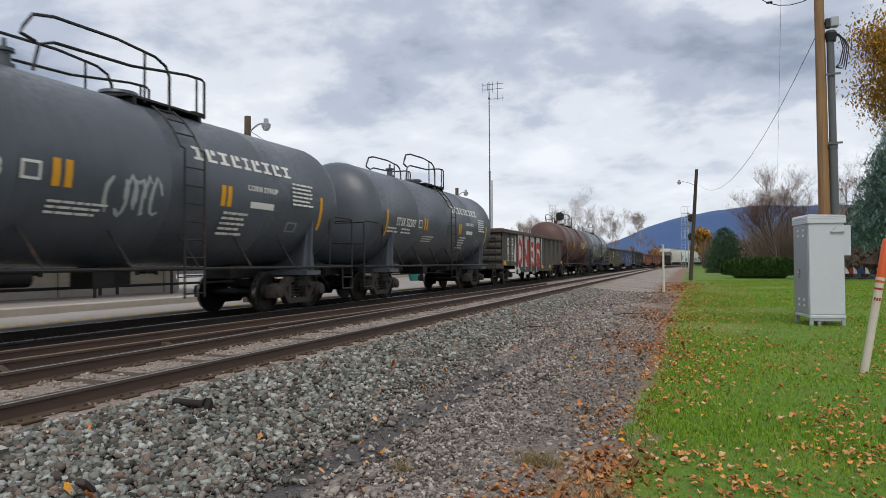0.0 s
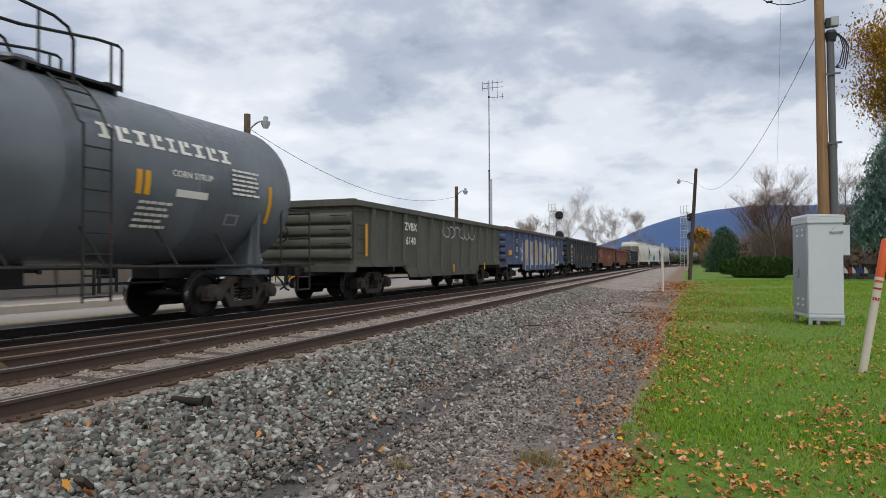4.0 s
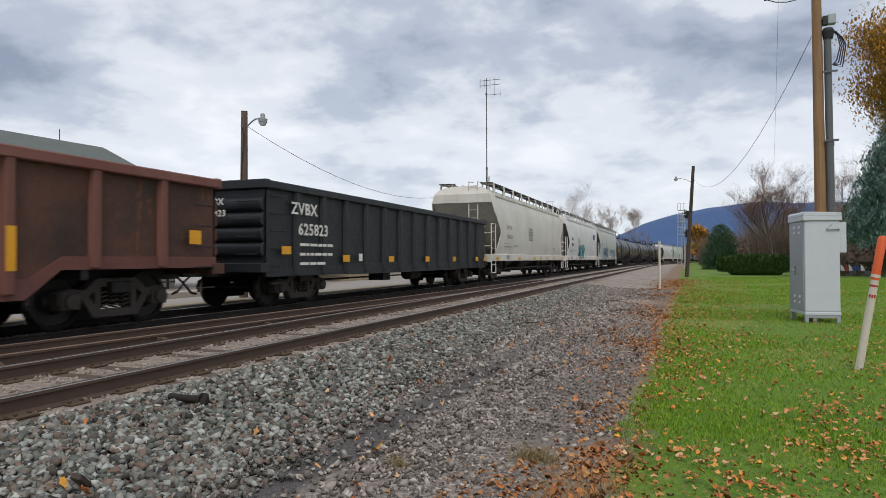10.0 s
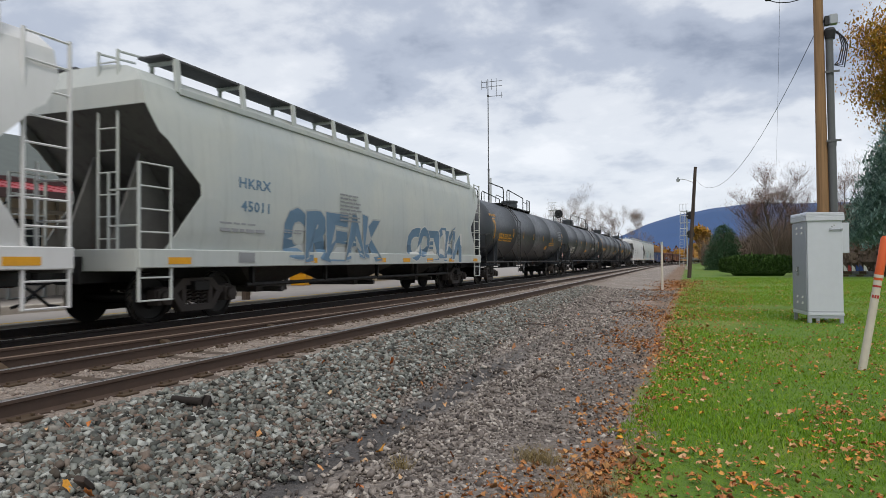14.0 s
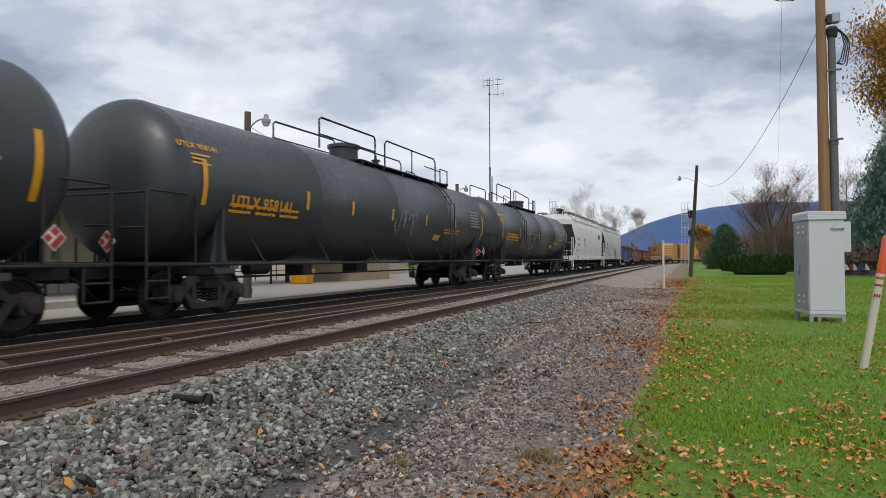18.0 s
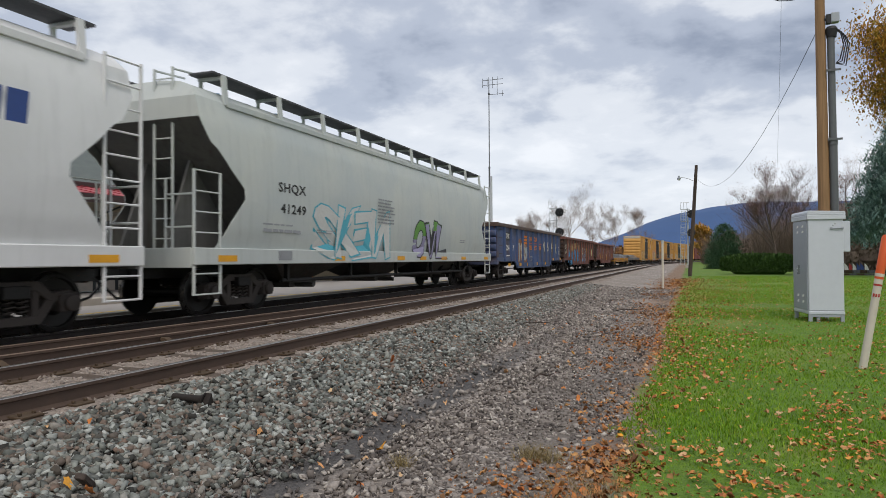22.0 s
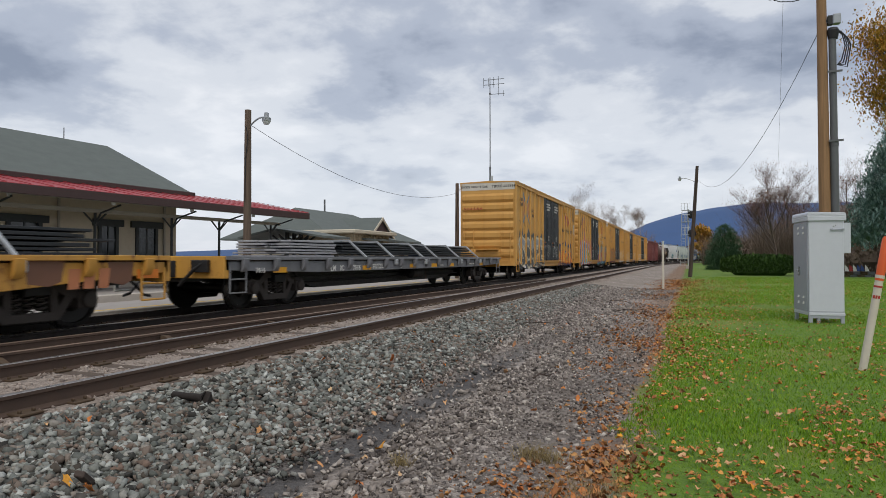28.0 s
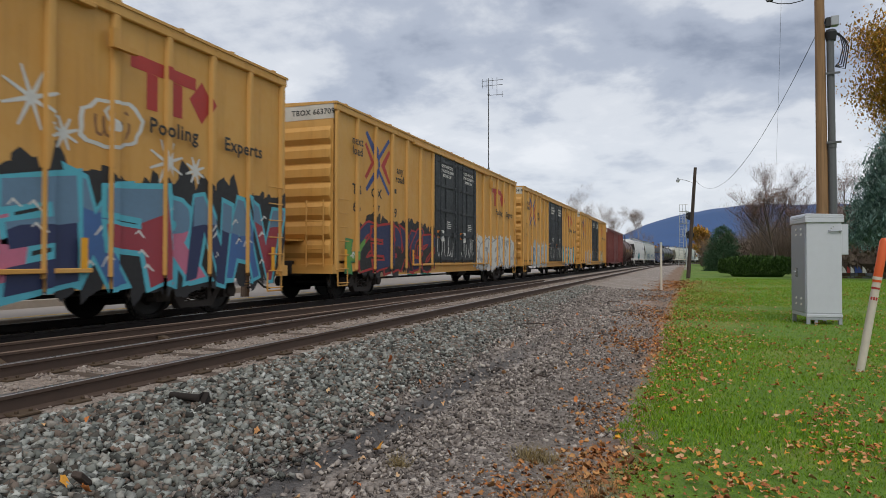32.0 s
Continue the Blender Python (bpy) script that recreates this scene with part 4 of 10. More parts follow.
def build_signal(x, y, h, arm, label):
    """A ladder-backed colour-light mast with round backgrounds."""
    m = thing("railway_signal", label, "railway signal", "railway signals", at=pose(x, y, GROUND))
    part("base", Shape().box(-0.35, 0.35, -0.35, 0.35, 0, 0.5), CONCRETE, m, bevel=0.03)
    part("mast", Shape().lathe("z", [(0.5, 0.1), (h, 0.09), (h, 0.0)], 12), SIGWHITE, m)
    s = Shape()
    for dx in (-0.28, 0.28):
        s.tube([(dx - 0.75, -0.3, 0.4), (dx - 0.55, -0.2, h - 0.4)], 0.035, 5)
    for k in range(int(h / 0.38)):
        t = k * 0.38 / h
        s.tube([(-1.03 + 0.2 * t, -0.3, 0.5 + k * 0.37), (-0.47 + 0.2 * t, -0.3, 0.5 + k * 0.37)], 0.022, 4)
    part("ladder", s, SIGWHITE, m, "pale metal ladder")
    s = Shape()
    for z in (h - 3.6, h - 1.8, h - 0.2):
        s.box(-0.9, 0.3, -0.5, 0.3, z, z + 0.06)
        for dx in (-0.9, -0.5, -0.1):
            s.tube([(dx, -0.5, z), (dx, -0.5, z + 1.0)], 0.03, 5)
        s.tube([(-0.9, -0.5, z + 1.0), (0.2, -0.5, z + 1.0)], 0.03, 5)
    part("platform", s, SIGWHITE, m)
    for z in arm:
        hd = part("signal_head", Shape().lathe("y", [(-0.06, 0.0), (-0.06, 0.54), (0.0, 0.56), (0.05, 0.54), (0.3, 0.26), (0.35, 0.0)], 22, (0.45, -0.35, z)), SIGBLACK, m, "black round signal head")
        for k in range(3):
            a = radians(90 + 120 * k)
            part("hood", Shape().lathe("y", [(-0.35, 0.13), (-0.06, 0.14), (-0.06, 0.0)], 12, (0.45 + 0.24 * cos(a), -0.35, z + 0.24 * sin(a))), SIGBLACK, hd)
    return m


def build_mast():
    x, y = -16.97, 57.55
    m = thing("radio_mast", "slender grey radio mast with aerial elements behind the platform", "antenna mast", at=pose(x, y, -0.05))
    part("lower_tube", Shape().lathe("z", [(0, 0.12), (8.7, 0.12), (8.7, 0.0)], 12, (0.15, 0, 0)), SIGWHITE, m)
    part("upper_tube", Shape().lathe("z", [(0, 0.09), (9.4, 0.08), (9.4, 0.05), (16.5, 0.045), (17.8, 0.03), (17.8, 0)], 10), CONDUIT, m)
    for z in (9.4, 16.2):
        part("collar", Shape().lathe("z", [(z, 0.1), (z + 0.15, 0.1), (z + 0.15, 0)], 10), CONDUIT, m)
    s = Shape()
    for z in (17.1, 17.55):
        s.tube([(-0.6, 0, z), (1.35, 0, z)], 0.025, 5)
    part("boom", s, CONDUIT, m)
    for dx, z0, z1 in ((-0.6, 16.9, 17.75), (-0.15, 16.95, 17.7), (0.35, 16.8, 17.8), (0.8, 16.1, 17.8)):
        part("aerial_element", Shape().tube([(dx, 0, z0), (dx, 0, z1)], 0.022, 5), CONDUIT, m)
    s = Shape().tube([(0, 0, 16.2), (1.4, 0, 16.2)], 0.022, 5).tube([(1.3, 0, 15.95), (1.3, 0, 16.5)], 0.02, 5)
    part("lower_arm", s, CONDUIT, m)


def build_small_signs():
    p = thing("white_post", "slender white trackside post", "marker post", at=pose(-1.1, 31.74, GROUND))
    part("post", Shape().lathe("z", [(-0.05, 0.055), (2.23, 0.05), (2.23, 0.0)], 12), POSTWHITE, p)
    part("cap", Shape().lathe("z", [(2.1, 0.056), (2.25, 0.056), (2.25, 0.0)], 12), SIGWHITE, p)
    r = thing("tie_fragment", "broken rusty steel pipe piece on the ballast", "debris", at=pose(-4.08, 4.58, -0.115, 0, 4, 8))
    s = Shape().lathe("x", [(-0.16, 0.03), (0.1, 0.034), (0.15, 0.06), (0.15, 0.04), (-0.16, 0.02)], 12)
    part("tube", s, RAIL_DARK, r)
    part("flange", Shape().prism("x", [(-0.06, -0.05), (0.06, -0.05), (0.02, 0.06)], 0.13, 0.2), RAIL_DARK, r)
    w = thing("wooden_stake", "short broken wooden stake in the stones", "debris", at=pose(-3.3, 2.9, -0.24, 55, 10, 20))
    part("stake", Shape().box(-0.03, 0.03, -0.018, 0.018, 0, 0.2), POLE_DARK, w, bevel=0.006)
    for x, y, a, L in ((-2.9, 13.2, 20, 0.9), (-3.3, 13.6, 70, 0.5), (-1.6, 7.6, 10, 0.25), (-2.2, 22, 40, 0.8), (-1.5, 18, 5, 0.7)):
        t = thing("fallen_twig", "dark bare twig lying on the gravel", "twig", "fallen twigs", at=pose(x, y, GROUND + 0.03 + (0.06 if x < -2.5 else 0), 0, 0, a))
        part("stem", Shape().tube([(-L / 2, 0, 0), (-L / 6, 0.04, 0.05), (L / 5, -0.02, 0.04), (L / 2, 0.06, 0.06)], [0.012, 0.012, 0.009, 0.004], 5), POLE_DARK, t)
        part("side_shoot", Shape().tube([(0, 0.0, 0.04), (L * 0.25, L * 0.2, 0.08)], [0.008, 0.003], 4), POLE_DARK, t)


build_cabinet()
build_marker()
build_utility_pole()
lamp_pole(0.11, 53.42, GROUND, 8.5, POLE_DARK, (-1.15, 7.5), "leaning dark wooden pole with a small street lamp", 3.7, 0.15)
lamp_pole(-12.6, 16.58, -0.03, 5.66, POLE_OLD, (0.62, 5.35), "wooden platform pole with a grey security lamp", 0.2, 0.13)
lamp_pole(-12.6, 35.9, -0.03, 5.5, POLE_OLD, (0.5, 5.2), "wooden platform pole with a grey security lamp", 0.2, 0.13)
build_signal(0.0, 97.0, 8.3, (7.5, 4.9), "tall ladder signal mast with black round heads beside the line")
build_signal(-16.2, 86.0, 8.2, (7.5, 4.9), "tall ladder signal mast with black round heads across the line")
build_mast()
build_small_signs()
wire("service_wire", (UP[0] - 0.1, UP[1], 6.75), (0.63, 53.4, 7.2), 1.95, 0.008)
wire("service_wire", (-12.55, 16.6, 5.2), (-12.6, 35.9, 4.9), 1.0, 0.008)
wire("service_wire", (2.2, 17.0, 10.5), (4.6, 40, 5.5), 0.6, 0.004)


# ---- the station across the line ----
STUCCO = plain("beige_stucco", "b8ad98", 0.85, 0, 0.2, 3)
SLATE = plain("green_grey_slate", "5c6360", 0.8, 0, 0.35, 9, 0.4, (1, 1, 3))
RED_METAL = plain("red_metal_roof", "a5333a", 0.45, 0.1, 0.2, 4)
BROWN_TRIM = plain("dark_brown_trim", "3d2a28", 0.6, 0, 0.2, 5)
SOFFIT = plain("pale_soffit", "9a958a", 0.8, 0, 0.2, 4)
DARKWOOD = plain("dark_green_woodwork", "23292a", 0.5, 0, 0.2, 5)
PANE = plain("dark_window_glass", "1d2326", 0.08, 0, 0.1, 3, 0)
SIDING = plain("tan_siding", "a2957f", 0.8, 0, 0.2, 4)
PALE_TRIM = plain("cream_trim", "c2b9a6", 0.7, 0, 0.15, 4)


def build_station():
    st = thing("station_building", "low beige station with a grey slate roof and a red-roofed canopy", "station", at=Matrix.Translation((-17.2, 27.2, 0)) @ pose(0, 0, 0, 0, 0, -4.5) @ Matrix.Translation((17.2, -27.2, 0)))
    x0, x1, y0, y1 = -20.5, -26.0, -16.0, 22.3
    wall = part("wall", Shape().box(x1, x0, y0, y1, -0.05, 3.5), STUCCO, st)
    # main roof: hipped end
    ex, ez, rx, rz = -20.0, 4.0, -23.2, 6.0
    fx = 2 * rx - ex
    s = Shape()
    ye, yr = 22.6, 21.0
    v = [(ex, y0 - 1, ez), (ex, ye, ez), (fx, ye, ez), (fx, y0 - 1, ez), (rx, y0 - 1, rz), (rx, yr, rz)]
    v += [(a, b, c - 0.12) for a, b, c in v[:4]]
    s.add(v, [(0, 1, 5, 4), (1, 2, 5), (2, 3, 4, 5), (0, 4, 3), (0, 6, 7, 1), (1, 7, 8, 2), (2, 8, 9, 3), (3, 9, 6, 0), (6, 9, 8, 7)])
    roof = part("roof", s, SLATE, st)
    part("gutter", Shape().box(ex - 0.02, ex + 0.16, y0 - 1, ye + 0.15, ez - 0.22, ez - 0.02), BROWN_TRIM, st, "dark brown gutter", bevel=0.02)
    part("gutter", Shape().box(fx, ex + 0.16, ye, ye + 0.16, ez - 0.22, ez - 0.02), BROWN_TRIM, st, bevel=0.02)
    # canopy: red roof sloping to the platform
    cx, cz, cy = -17.2, 3.3, 27.3
    s = Shape()
    v = [(ex - 0.4, y0 - 1, 3.9), (cx, y0 - 1, cz), (cx, cy, cz), (ex - 0.4, cy, 3.9)]
    v += [(a, b, c - 0.06) for a, b, c in v]
    s.add(v, [(0, 1, 2, 3), (7, 6, 5, 4), (0, 4, 5, 1), (1, 5, 6, 2), (2, 6, 7, 3), (3, 7, 4, 0)])
    can = part("canopy_roof", s, RED_METAL, st, "red metal canopy roof")
    for k in range(62):
        y = y0 + (cy - y0) * k / 61
        part("roof_seam", cached("seam", lambda: Shape().add([(ex - 0.4, -0.015, 3.95), (ex - 0.4, 0.015, 3.95), (cx, 0.015, cz + 0.005), (cx, -0.015, cz + 0.005), (ex - 0.4, -0.015, 3.93), (ex - 0.4, 0.015, 3.93), (cx, 0.015, cz + 0.03), (cx, -0.015, cz + 0.03)], [(0, 1, 2, 3), (4, 7, 6, 5), (0, 4, 5, 1), (1, 5, 6, 2), (2, 6, 7, 3), (3, 7, 4, 0)]).mesh("roof_seam", [RED_METAL], 0)), None, can, at=Matrix.Translation((0, y, 0)))
    part("fascia", Shape().box(cx - 0.04, cx + 0.05, y0 - 1, cy + 0.05, cz - 0.3, cz - 0.02), BROWN_TRIM, st, "brown fascia board", bevel=0.01)
    part("soffit", Shape().add([(ex - 0.4, y0 - 1, 3.32), (cx - 0.04, y0 - 1, cz - 0.32), (cx - 0.04, cy, cz - 0.32), (ex - 0.4, cy, 3.32), (ex - 0.4, y0 - 1, 3.38), (cx - 0.04, y0 - 1, cz - 0.26), (cx - 0.04, cy, cz - 0.26), (ex - 0.4, cy, 3.38)], [(0, 3, 2, 1), (4, 5, 6, 7), (0, 1, 5, 4), (2, 3, 7, 6), (1, 2, 6, 5), (0, 4, 7, 3)]), SOFFIT, st)
    part("beam", Shape().box(-19.0, -18.85, y0, cy, 2.72, 2.86), SOFFIT, st, bevel=0.01)
    for y in (2, 6, 10, 13.5, 17.2, 20.6, 23.2, 26.6):
        p = part("canopy_post", Shape().lathe("z", [(-0.05, 0.055), (2.75, 0.05), (2.75, 0)], 10, (-18.9, y, 0)), DARKWOOD, st)
        part("bracket", Shape().tube([(-18.9, y, 2.3), (-18.6, y, 2.7), (-17.6, y, 2.95)], 0.035, 6).tube([(-18.9, y, 2.3), (-18.9, y + 0.45, 2.72)], 0.03, 6).tube([(-18.9, y, 2.3), (-18.9, y - 0.45, 2.72)], 0.03, 6), DARKWOOD, p)
    for y in (3, 6.5, 10, 13.5, 17, 20.5, 24):
        part("soffit_lamp", Shape().lathe("z", [(2.92, 0.0), (2.93, 0.07), (3.06, 0.08)], 10, (-17.7, y, 0)), GLASS_LAMP, st)
    # openings
    for y, w, door in ((15.7, 1.1, False), (18.95, 0.75, True), (20.75, 0.95, False), (11.5, 1.1, False), (7.5, 1.1, False), (3.5, 0.9, True)):
        o = part("door" if door else "window", Shape().box(x0 - 0.05, x0 + 0.02, y - w / 2, y + w / 2, -0.05 if door else 0.75, 2.35), PANE, st, "dark panelled door" if door else "dark sash window")
        for yy in (y - w / 2, y + w / 2):
            part("frame", Shape().box(x0, x0 + 0.07, yy - 0.07, yy + 0.07, -0.05 if door else 0.7, 2.4), DARKWOOD, o)
        part("lintel", Shape().box(x0, x0 + 0.09, y - w / 2 - 0.3, y + w / 2 + 0.3, 2.35, 2.62), DARKWOOD, o)
        part("glazing_bar", Shape().box(x0, x0 + 0.04, y - 0.03, y + 0.03, 0.75, 2.35), DARKWOOD, o)
    part("downpipe", Shape().tube([(x0 + 0.08, 16.9, -0.05), (x0 + 0.08, 16.9, 3.4)], 0.05, 8), SOFFIT, st)
    part("downpipe", Shape().tube([(x0 + 0.08, 21.6, -0.05), (x0 + 0.08, 21.6, 3.4)], 0.05, 8), SOFFIT, st)
    part("plinth", Shape().box(x1, x0 + 0.06, y0, y1 + 0.06, -0.05, 0.5), CONCRETE, st)
    for y in (8.5, 19.0):
        part("roof_rod", Shape().tube([(rx, y, rz), (rx, y, rz + 0.45)], 0.02, 5), CONDUIT, st)
    # platform shelter continuing beyond the house
    sh = thing("platform_shelter", "dark-roofed open platform shelter on braced posts", "shelter")
    for k, (yy0, yy1) in enumerate(((27.3, 31.0), (31.8, 38))):
        v = [(-19.2, yy0, 2.6), (-16.6, yy0 + 0.6, 2.2), (-16.6, yy1 - 0.6, 2.2), (-19.2, yy1, 2.6), (-21.8, yy1 - 0.6, 2.2), (-21.8, yy0 + 0.6, 2.2)]
        v += [(a, b, c - 0.1) for a, b, c in v]
        part("roof", Shape().add(v, [(0, 1, 2, 3), (0, 3, 4, 5), (6, 9, 8, 7), (6, 11, 10, 9), (0, 6, 7, 1), (1, 7, 8, 2), (2, 8, 9, 3), (3, 9, 10, 4), (4, 10, 11, 5), (5, 11, 6, 0)]), SLATE, sh)
        for y in np.linspace(yy0 + 1.2, yy1 - 1.2, 3):
            p = part("post", Shape().box(-19.28, -19.12, y - 0.08, y + 0.08, -0.05, 2.45), DARKWOOD, sh)
            for d in (-1, 1):
                part("brace", Shape().tube([(-19.2, y, 1.7), (-19.2 + d * 0.9, y, 2.3)], 0.05, 6).tube([(-19.2, y, 1.7), (-19.2, y + d * 0.7, 2.3)], 0.05, 6), DARKWOOD, p)


def build_pavilion():
    """A second low house with a cross gable, farther along, and the flat-roofed hut before it."""
    b = thing("station_annex", "low annex with grey roof and a brown cross gable", "house")
    x0, x1, y0, y1 = -22.5, -30.0, 38.5, 51.5
    part("wall", Shape().box(x1, x0, y0, y1, -0.05, 2.5), STUCCO, b)
    ex, fx, rx, ez, rz = x0 + 0.8, x1 - 0.8, (x0 + x1) / 2, 2.5, 4.75
    v = [(ex, y0 - 1, ez), (ex, y1 + 1, ez), (fx, y1 + 1, ez), (fx, y0 - 1, ez), (rx, y0 + 1.5, rz), (rx, y1 - 3.0, rz)]
    v += [(a, q, c - 0.12) for a, q, c in v[:4]]
    part("roof", Shape().add(v, [(0, 1, 5, 4), (1, 2, 5), (2, 3, 4, 5), (0, 4, 3), (0, 6, 7, 1), (1, 7, 8, 2), (2, 8, 9, 3), (3, 9, 6, 0), (6, 9, 8, 7)]), SLATE, b)
    gy, gx = 44.6, x0 + 0.9
    part("gable", Shape().prism("x", [(gy - 1.9, 2.6), (gy + 1.9, 2.6), (gy, 4.0)], gx - 3.5, gx - 0.1), BROWN_TRIM, b, "brown shingled gable")
    for e in (-1, 1):
        part("gable_roof", Shape().add([(gx, gy, 4.2), (gx, gy + e * 2.3, 2.55), (gx - 3.8, gy + e * 2.3, 2.55), (gx - 3.8, gy, 4.2), (gx, gy, 4.06), (gx, gy + e * 2.3, 2.41), (gx - 3.8, gy + e * 2.3, 2.41), (gx - 3.8, gy, 4.06)], [(0, 1, 2, 3), (7, 6, 5, 4), (0, 4, 5, 1), (1, 5, 6, 2), (2, 6, 7, 3), (3, 7, 4, 0)]), SLATE, b)
        part("barge_board", Shape().add([(gx + 0.06, gy, 4.22), (gx + 0.06, gy + e * 2.3, 2.57), (gx + 0.06, gy + e * 2.3, 2.37), (gx + 0.06, gy, 4.0), (gx, gy, 4.22), (gx, gy + e * 2.3, 2.57), (gx, gy + e * 2.3, 2.37), (gx, gy, 4.0)], [(0, 1, 2, 3), (4, 7, 6, 5), (0, 4, 5, 1), (2, 6, 7, 3), (1, 5, 6, 2)]), PALE_TRIM, b)
    part("vent_pipe", Shape().tube([(rx, 44.0, rz - 0.2), (rx, 44.0, rz + 0.9)], 0.07, 8), CONDUIT, b)
    for y in (40, 42, 47.5, 50):
        w = part("window", Shape().box(x0 - 0.02, x0 + 0.03, y - 0.5, y + 0.5, 0.9, 2.1), PANE, b)
        part("frame", Shape().box(x0, x0 + 0.06, y - 0.6, y + 0.6, 2.1, 2.22).box(x0, x0 + 0.06, y - 0.6, y + 0.6, 0.78, 0.9), PALE_TRIM, w)
    h = thing("signal_hut", "tan flat-roofed trackside hut with vertical siding", "hut")
    x0, x1, y0, y1 = -16.9, -20.3, 31.2, 35.8
    part("wall", Shape().box(x1, x0, y0, y1, -0.05, 2.45), SIDING, h)
    for k in range(24):
        y = y0 + 0.12 + (y1 - y0 - 0.24) * k / 23
        part("siding_batten", cached("batten", lambda: Shape().box(0, 0.025, -0.03, 0.03, -0.05, 2.42).mesh("siding_batten", [SIDING], 0)), None, h, at=Matrix.Translation((x0, y, 0)))
    part("roof", Shape().box(x1 - 0.35, x0 + 0.35, y0 - 0.35, y1 + 0.35, 2.45, 2.66), PALE_TRIM, h, "cream flat roof with a wide rim", bevel=0.04)
    for y, w in ((32.4, 0.5), (34.4, 0.5)):
        o = part("window", Shape().box(x0, x0 + 0.03, y - w, y + w, 1.15, 1.9), PANE, h)
        part("frame", Shape().box(x0, x0 + 0.06, y - w - 0.08, y + w + 0.08, 1.9, 2.0), DARKWOOD, o)
    part("window", Shape().box(-19.2, -18.2, y0 - 0.03, y0, 1.15, 1.9), PANE, h)


def build_car(x, y, turn, mat, label):
    """A small parked car."""
    c = thing("parked_car", label, "car", "parked cars", at=pose(x, y, -0.05, 0, 0, turn))
    low = [(-2.1, 0.3), (2.1, 0.3), (2.15, 0.6), (1.9, 0.85), (0.9, 0.95), (-1.9, 0.98), (-2.15, 0.7)]
    part("body", Shape().prism("y", low, -0.85, 0.85), mat, c, bevel=0.06)
    part("cabin", Shape().loft([[(-1.9, -0.8, 0.95), (1.0, -0.8, 0.95), (1.0, 0.8, 0.95), (-1.9, 0.8, 0.95)], [(-1.35, -0.62, 1.45), (0.2, -0.62, 1.45), (0.2, 0.62, 1.45), (-1.35, 0.62, 1.45)]]), PANE, c, "dark car glass", bevel=0.04)
    part("roof", Shape().box(-1.4, 0.25, -0.65, 0.65, 1.43, 1.48), mat, c, bevel=0.02)
    for wx in (-1.35, 1.35):
        for wy in (-0.82, 0.82):
            w = part("wheel", Shape().lathe("y", [(-0.1, 0.0), (-0.1, 0.3), (-0.07, 0.33), (0.07, 0.33), (0.1, 0.3), (0.1, 0.0)], 16, (wx, wy, 0.33)), CABLE, c)
            part("rim", Shape().lathe("y", [(-0.11, 0.0), (-0.11, 0.19), (0.11, 0.19), (0.11, 0.0)], 12, (wx, wy, 0.33)), CHROME, w)
    for wy in (-0.6, 0.6):
        part("headlight", Shape().box(2.08, 2.14, wy - 0.18, wy + 0.18, 0.6, 0.74), GLASS_LAMP, c)


def build_planter(x, y):
    p = thing("planter", "teal round planter with yellow-green flowers", "planter", "teal planters", at=pose(x, y, -0.05))
    part("pot", Shape().lathe("z", [(0, 0.28), (0.1, 0.32), (0.45, 0.42), (0.5, 0.44), (0.5, 0.38), (0.42, 0.36), (0.42, 0.0)], 20), plain("teal_glaze", "2f7f78", 0.4, 0, 0.2, 4), p)
    rng = np.random.default_rng(int(abs(y) * 10))
    n = 160
    a, r, hh = rng.uniform(0, 6.3, n), 0.42 * rng.random(n) ** 0.5, rng.uniform(0.42, 0.85, n)
    ob = new("flowers", leaves("flowers", r * np.cos(a), r * np.sin(a), hh, np.full(n, 0.11), 4, scatter("planter_leaf", ["9fb53a", "6f9a30", "c8b83c", "7f9a3c"], 0.7), 0.9))
    ob.parent = p


build_station()
build_pavilion()
build_car(-25.5, 60.0, 95, plain("blue_car_paint", "1d3f8f", 0.25, 0.2, 0.1, 3, 0), "blue parked car beyond the platform")
build_car(-28.5, 55.5, 95, plain("silver_car_paint", "9ea2a6", 0.25, 0.4, 0.1, 3, 0), "silver parked car beyond the platform")
build_car(-27.0, 66.0, 95, plain("dark_car_paint", "2a2d30", 0.25, 0.3, 0.1, 3, 0), "dark parked car beyond the platform")
build_planter(-17.2, 40.3)
build_planter(-17.2, 42.8)


def build_bin():
    b = thing("grit_bin", "yellow plastic grit bin on the platform", "bin", at=pose(-17.6, 27.4, -0.05))
    part("tub", Shape().loft([[(-0.4, -0.3, 0), (0.4, -0.3, 0), (0.4, 0.3, 0), (-0.4, 0.3, 0)], [(-0.48, -0.36, 0.6), (0.48, -0.36, 0.6), (0.48, 0.36, 0.6), (-0.48, 0.36, 0.6)]]), YELLOW, b, bevel=0.03)
    part("lid", Shape().prism("x", [(-0.4, 0.6), (0.4, 0.6), (0.38, 0.68), (0.0, 0.78), (-0.38, 0.68)], -0.5, 0.5), YELLOW, b, bevel=0.02)


build_bin()


def build_fence():
    """Rail fence along the car park, behind the platform."""
    f = thing("platform_fence", "dark pipe fence behind the platform", "fence")
    n = 0
    for k in range(16):
        y = 25 + 2.0 * k
        part("post", cached("fpost", lambda: Shape().tube([(0, 0, -0.05), (0, 0, 1.05)], 0.03, 6).mesh("post", [DARKWOOD])), None, f, at=Matrix.Translation((-23.0, y, 0)))
    for z in (0.5, 1.0):
        part("rail", Shape().tube([(-23.0, 25, z), (-23.0, 55, z)], 0.025, 6), DARKWOOD, f)


build_fence()


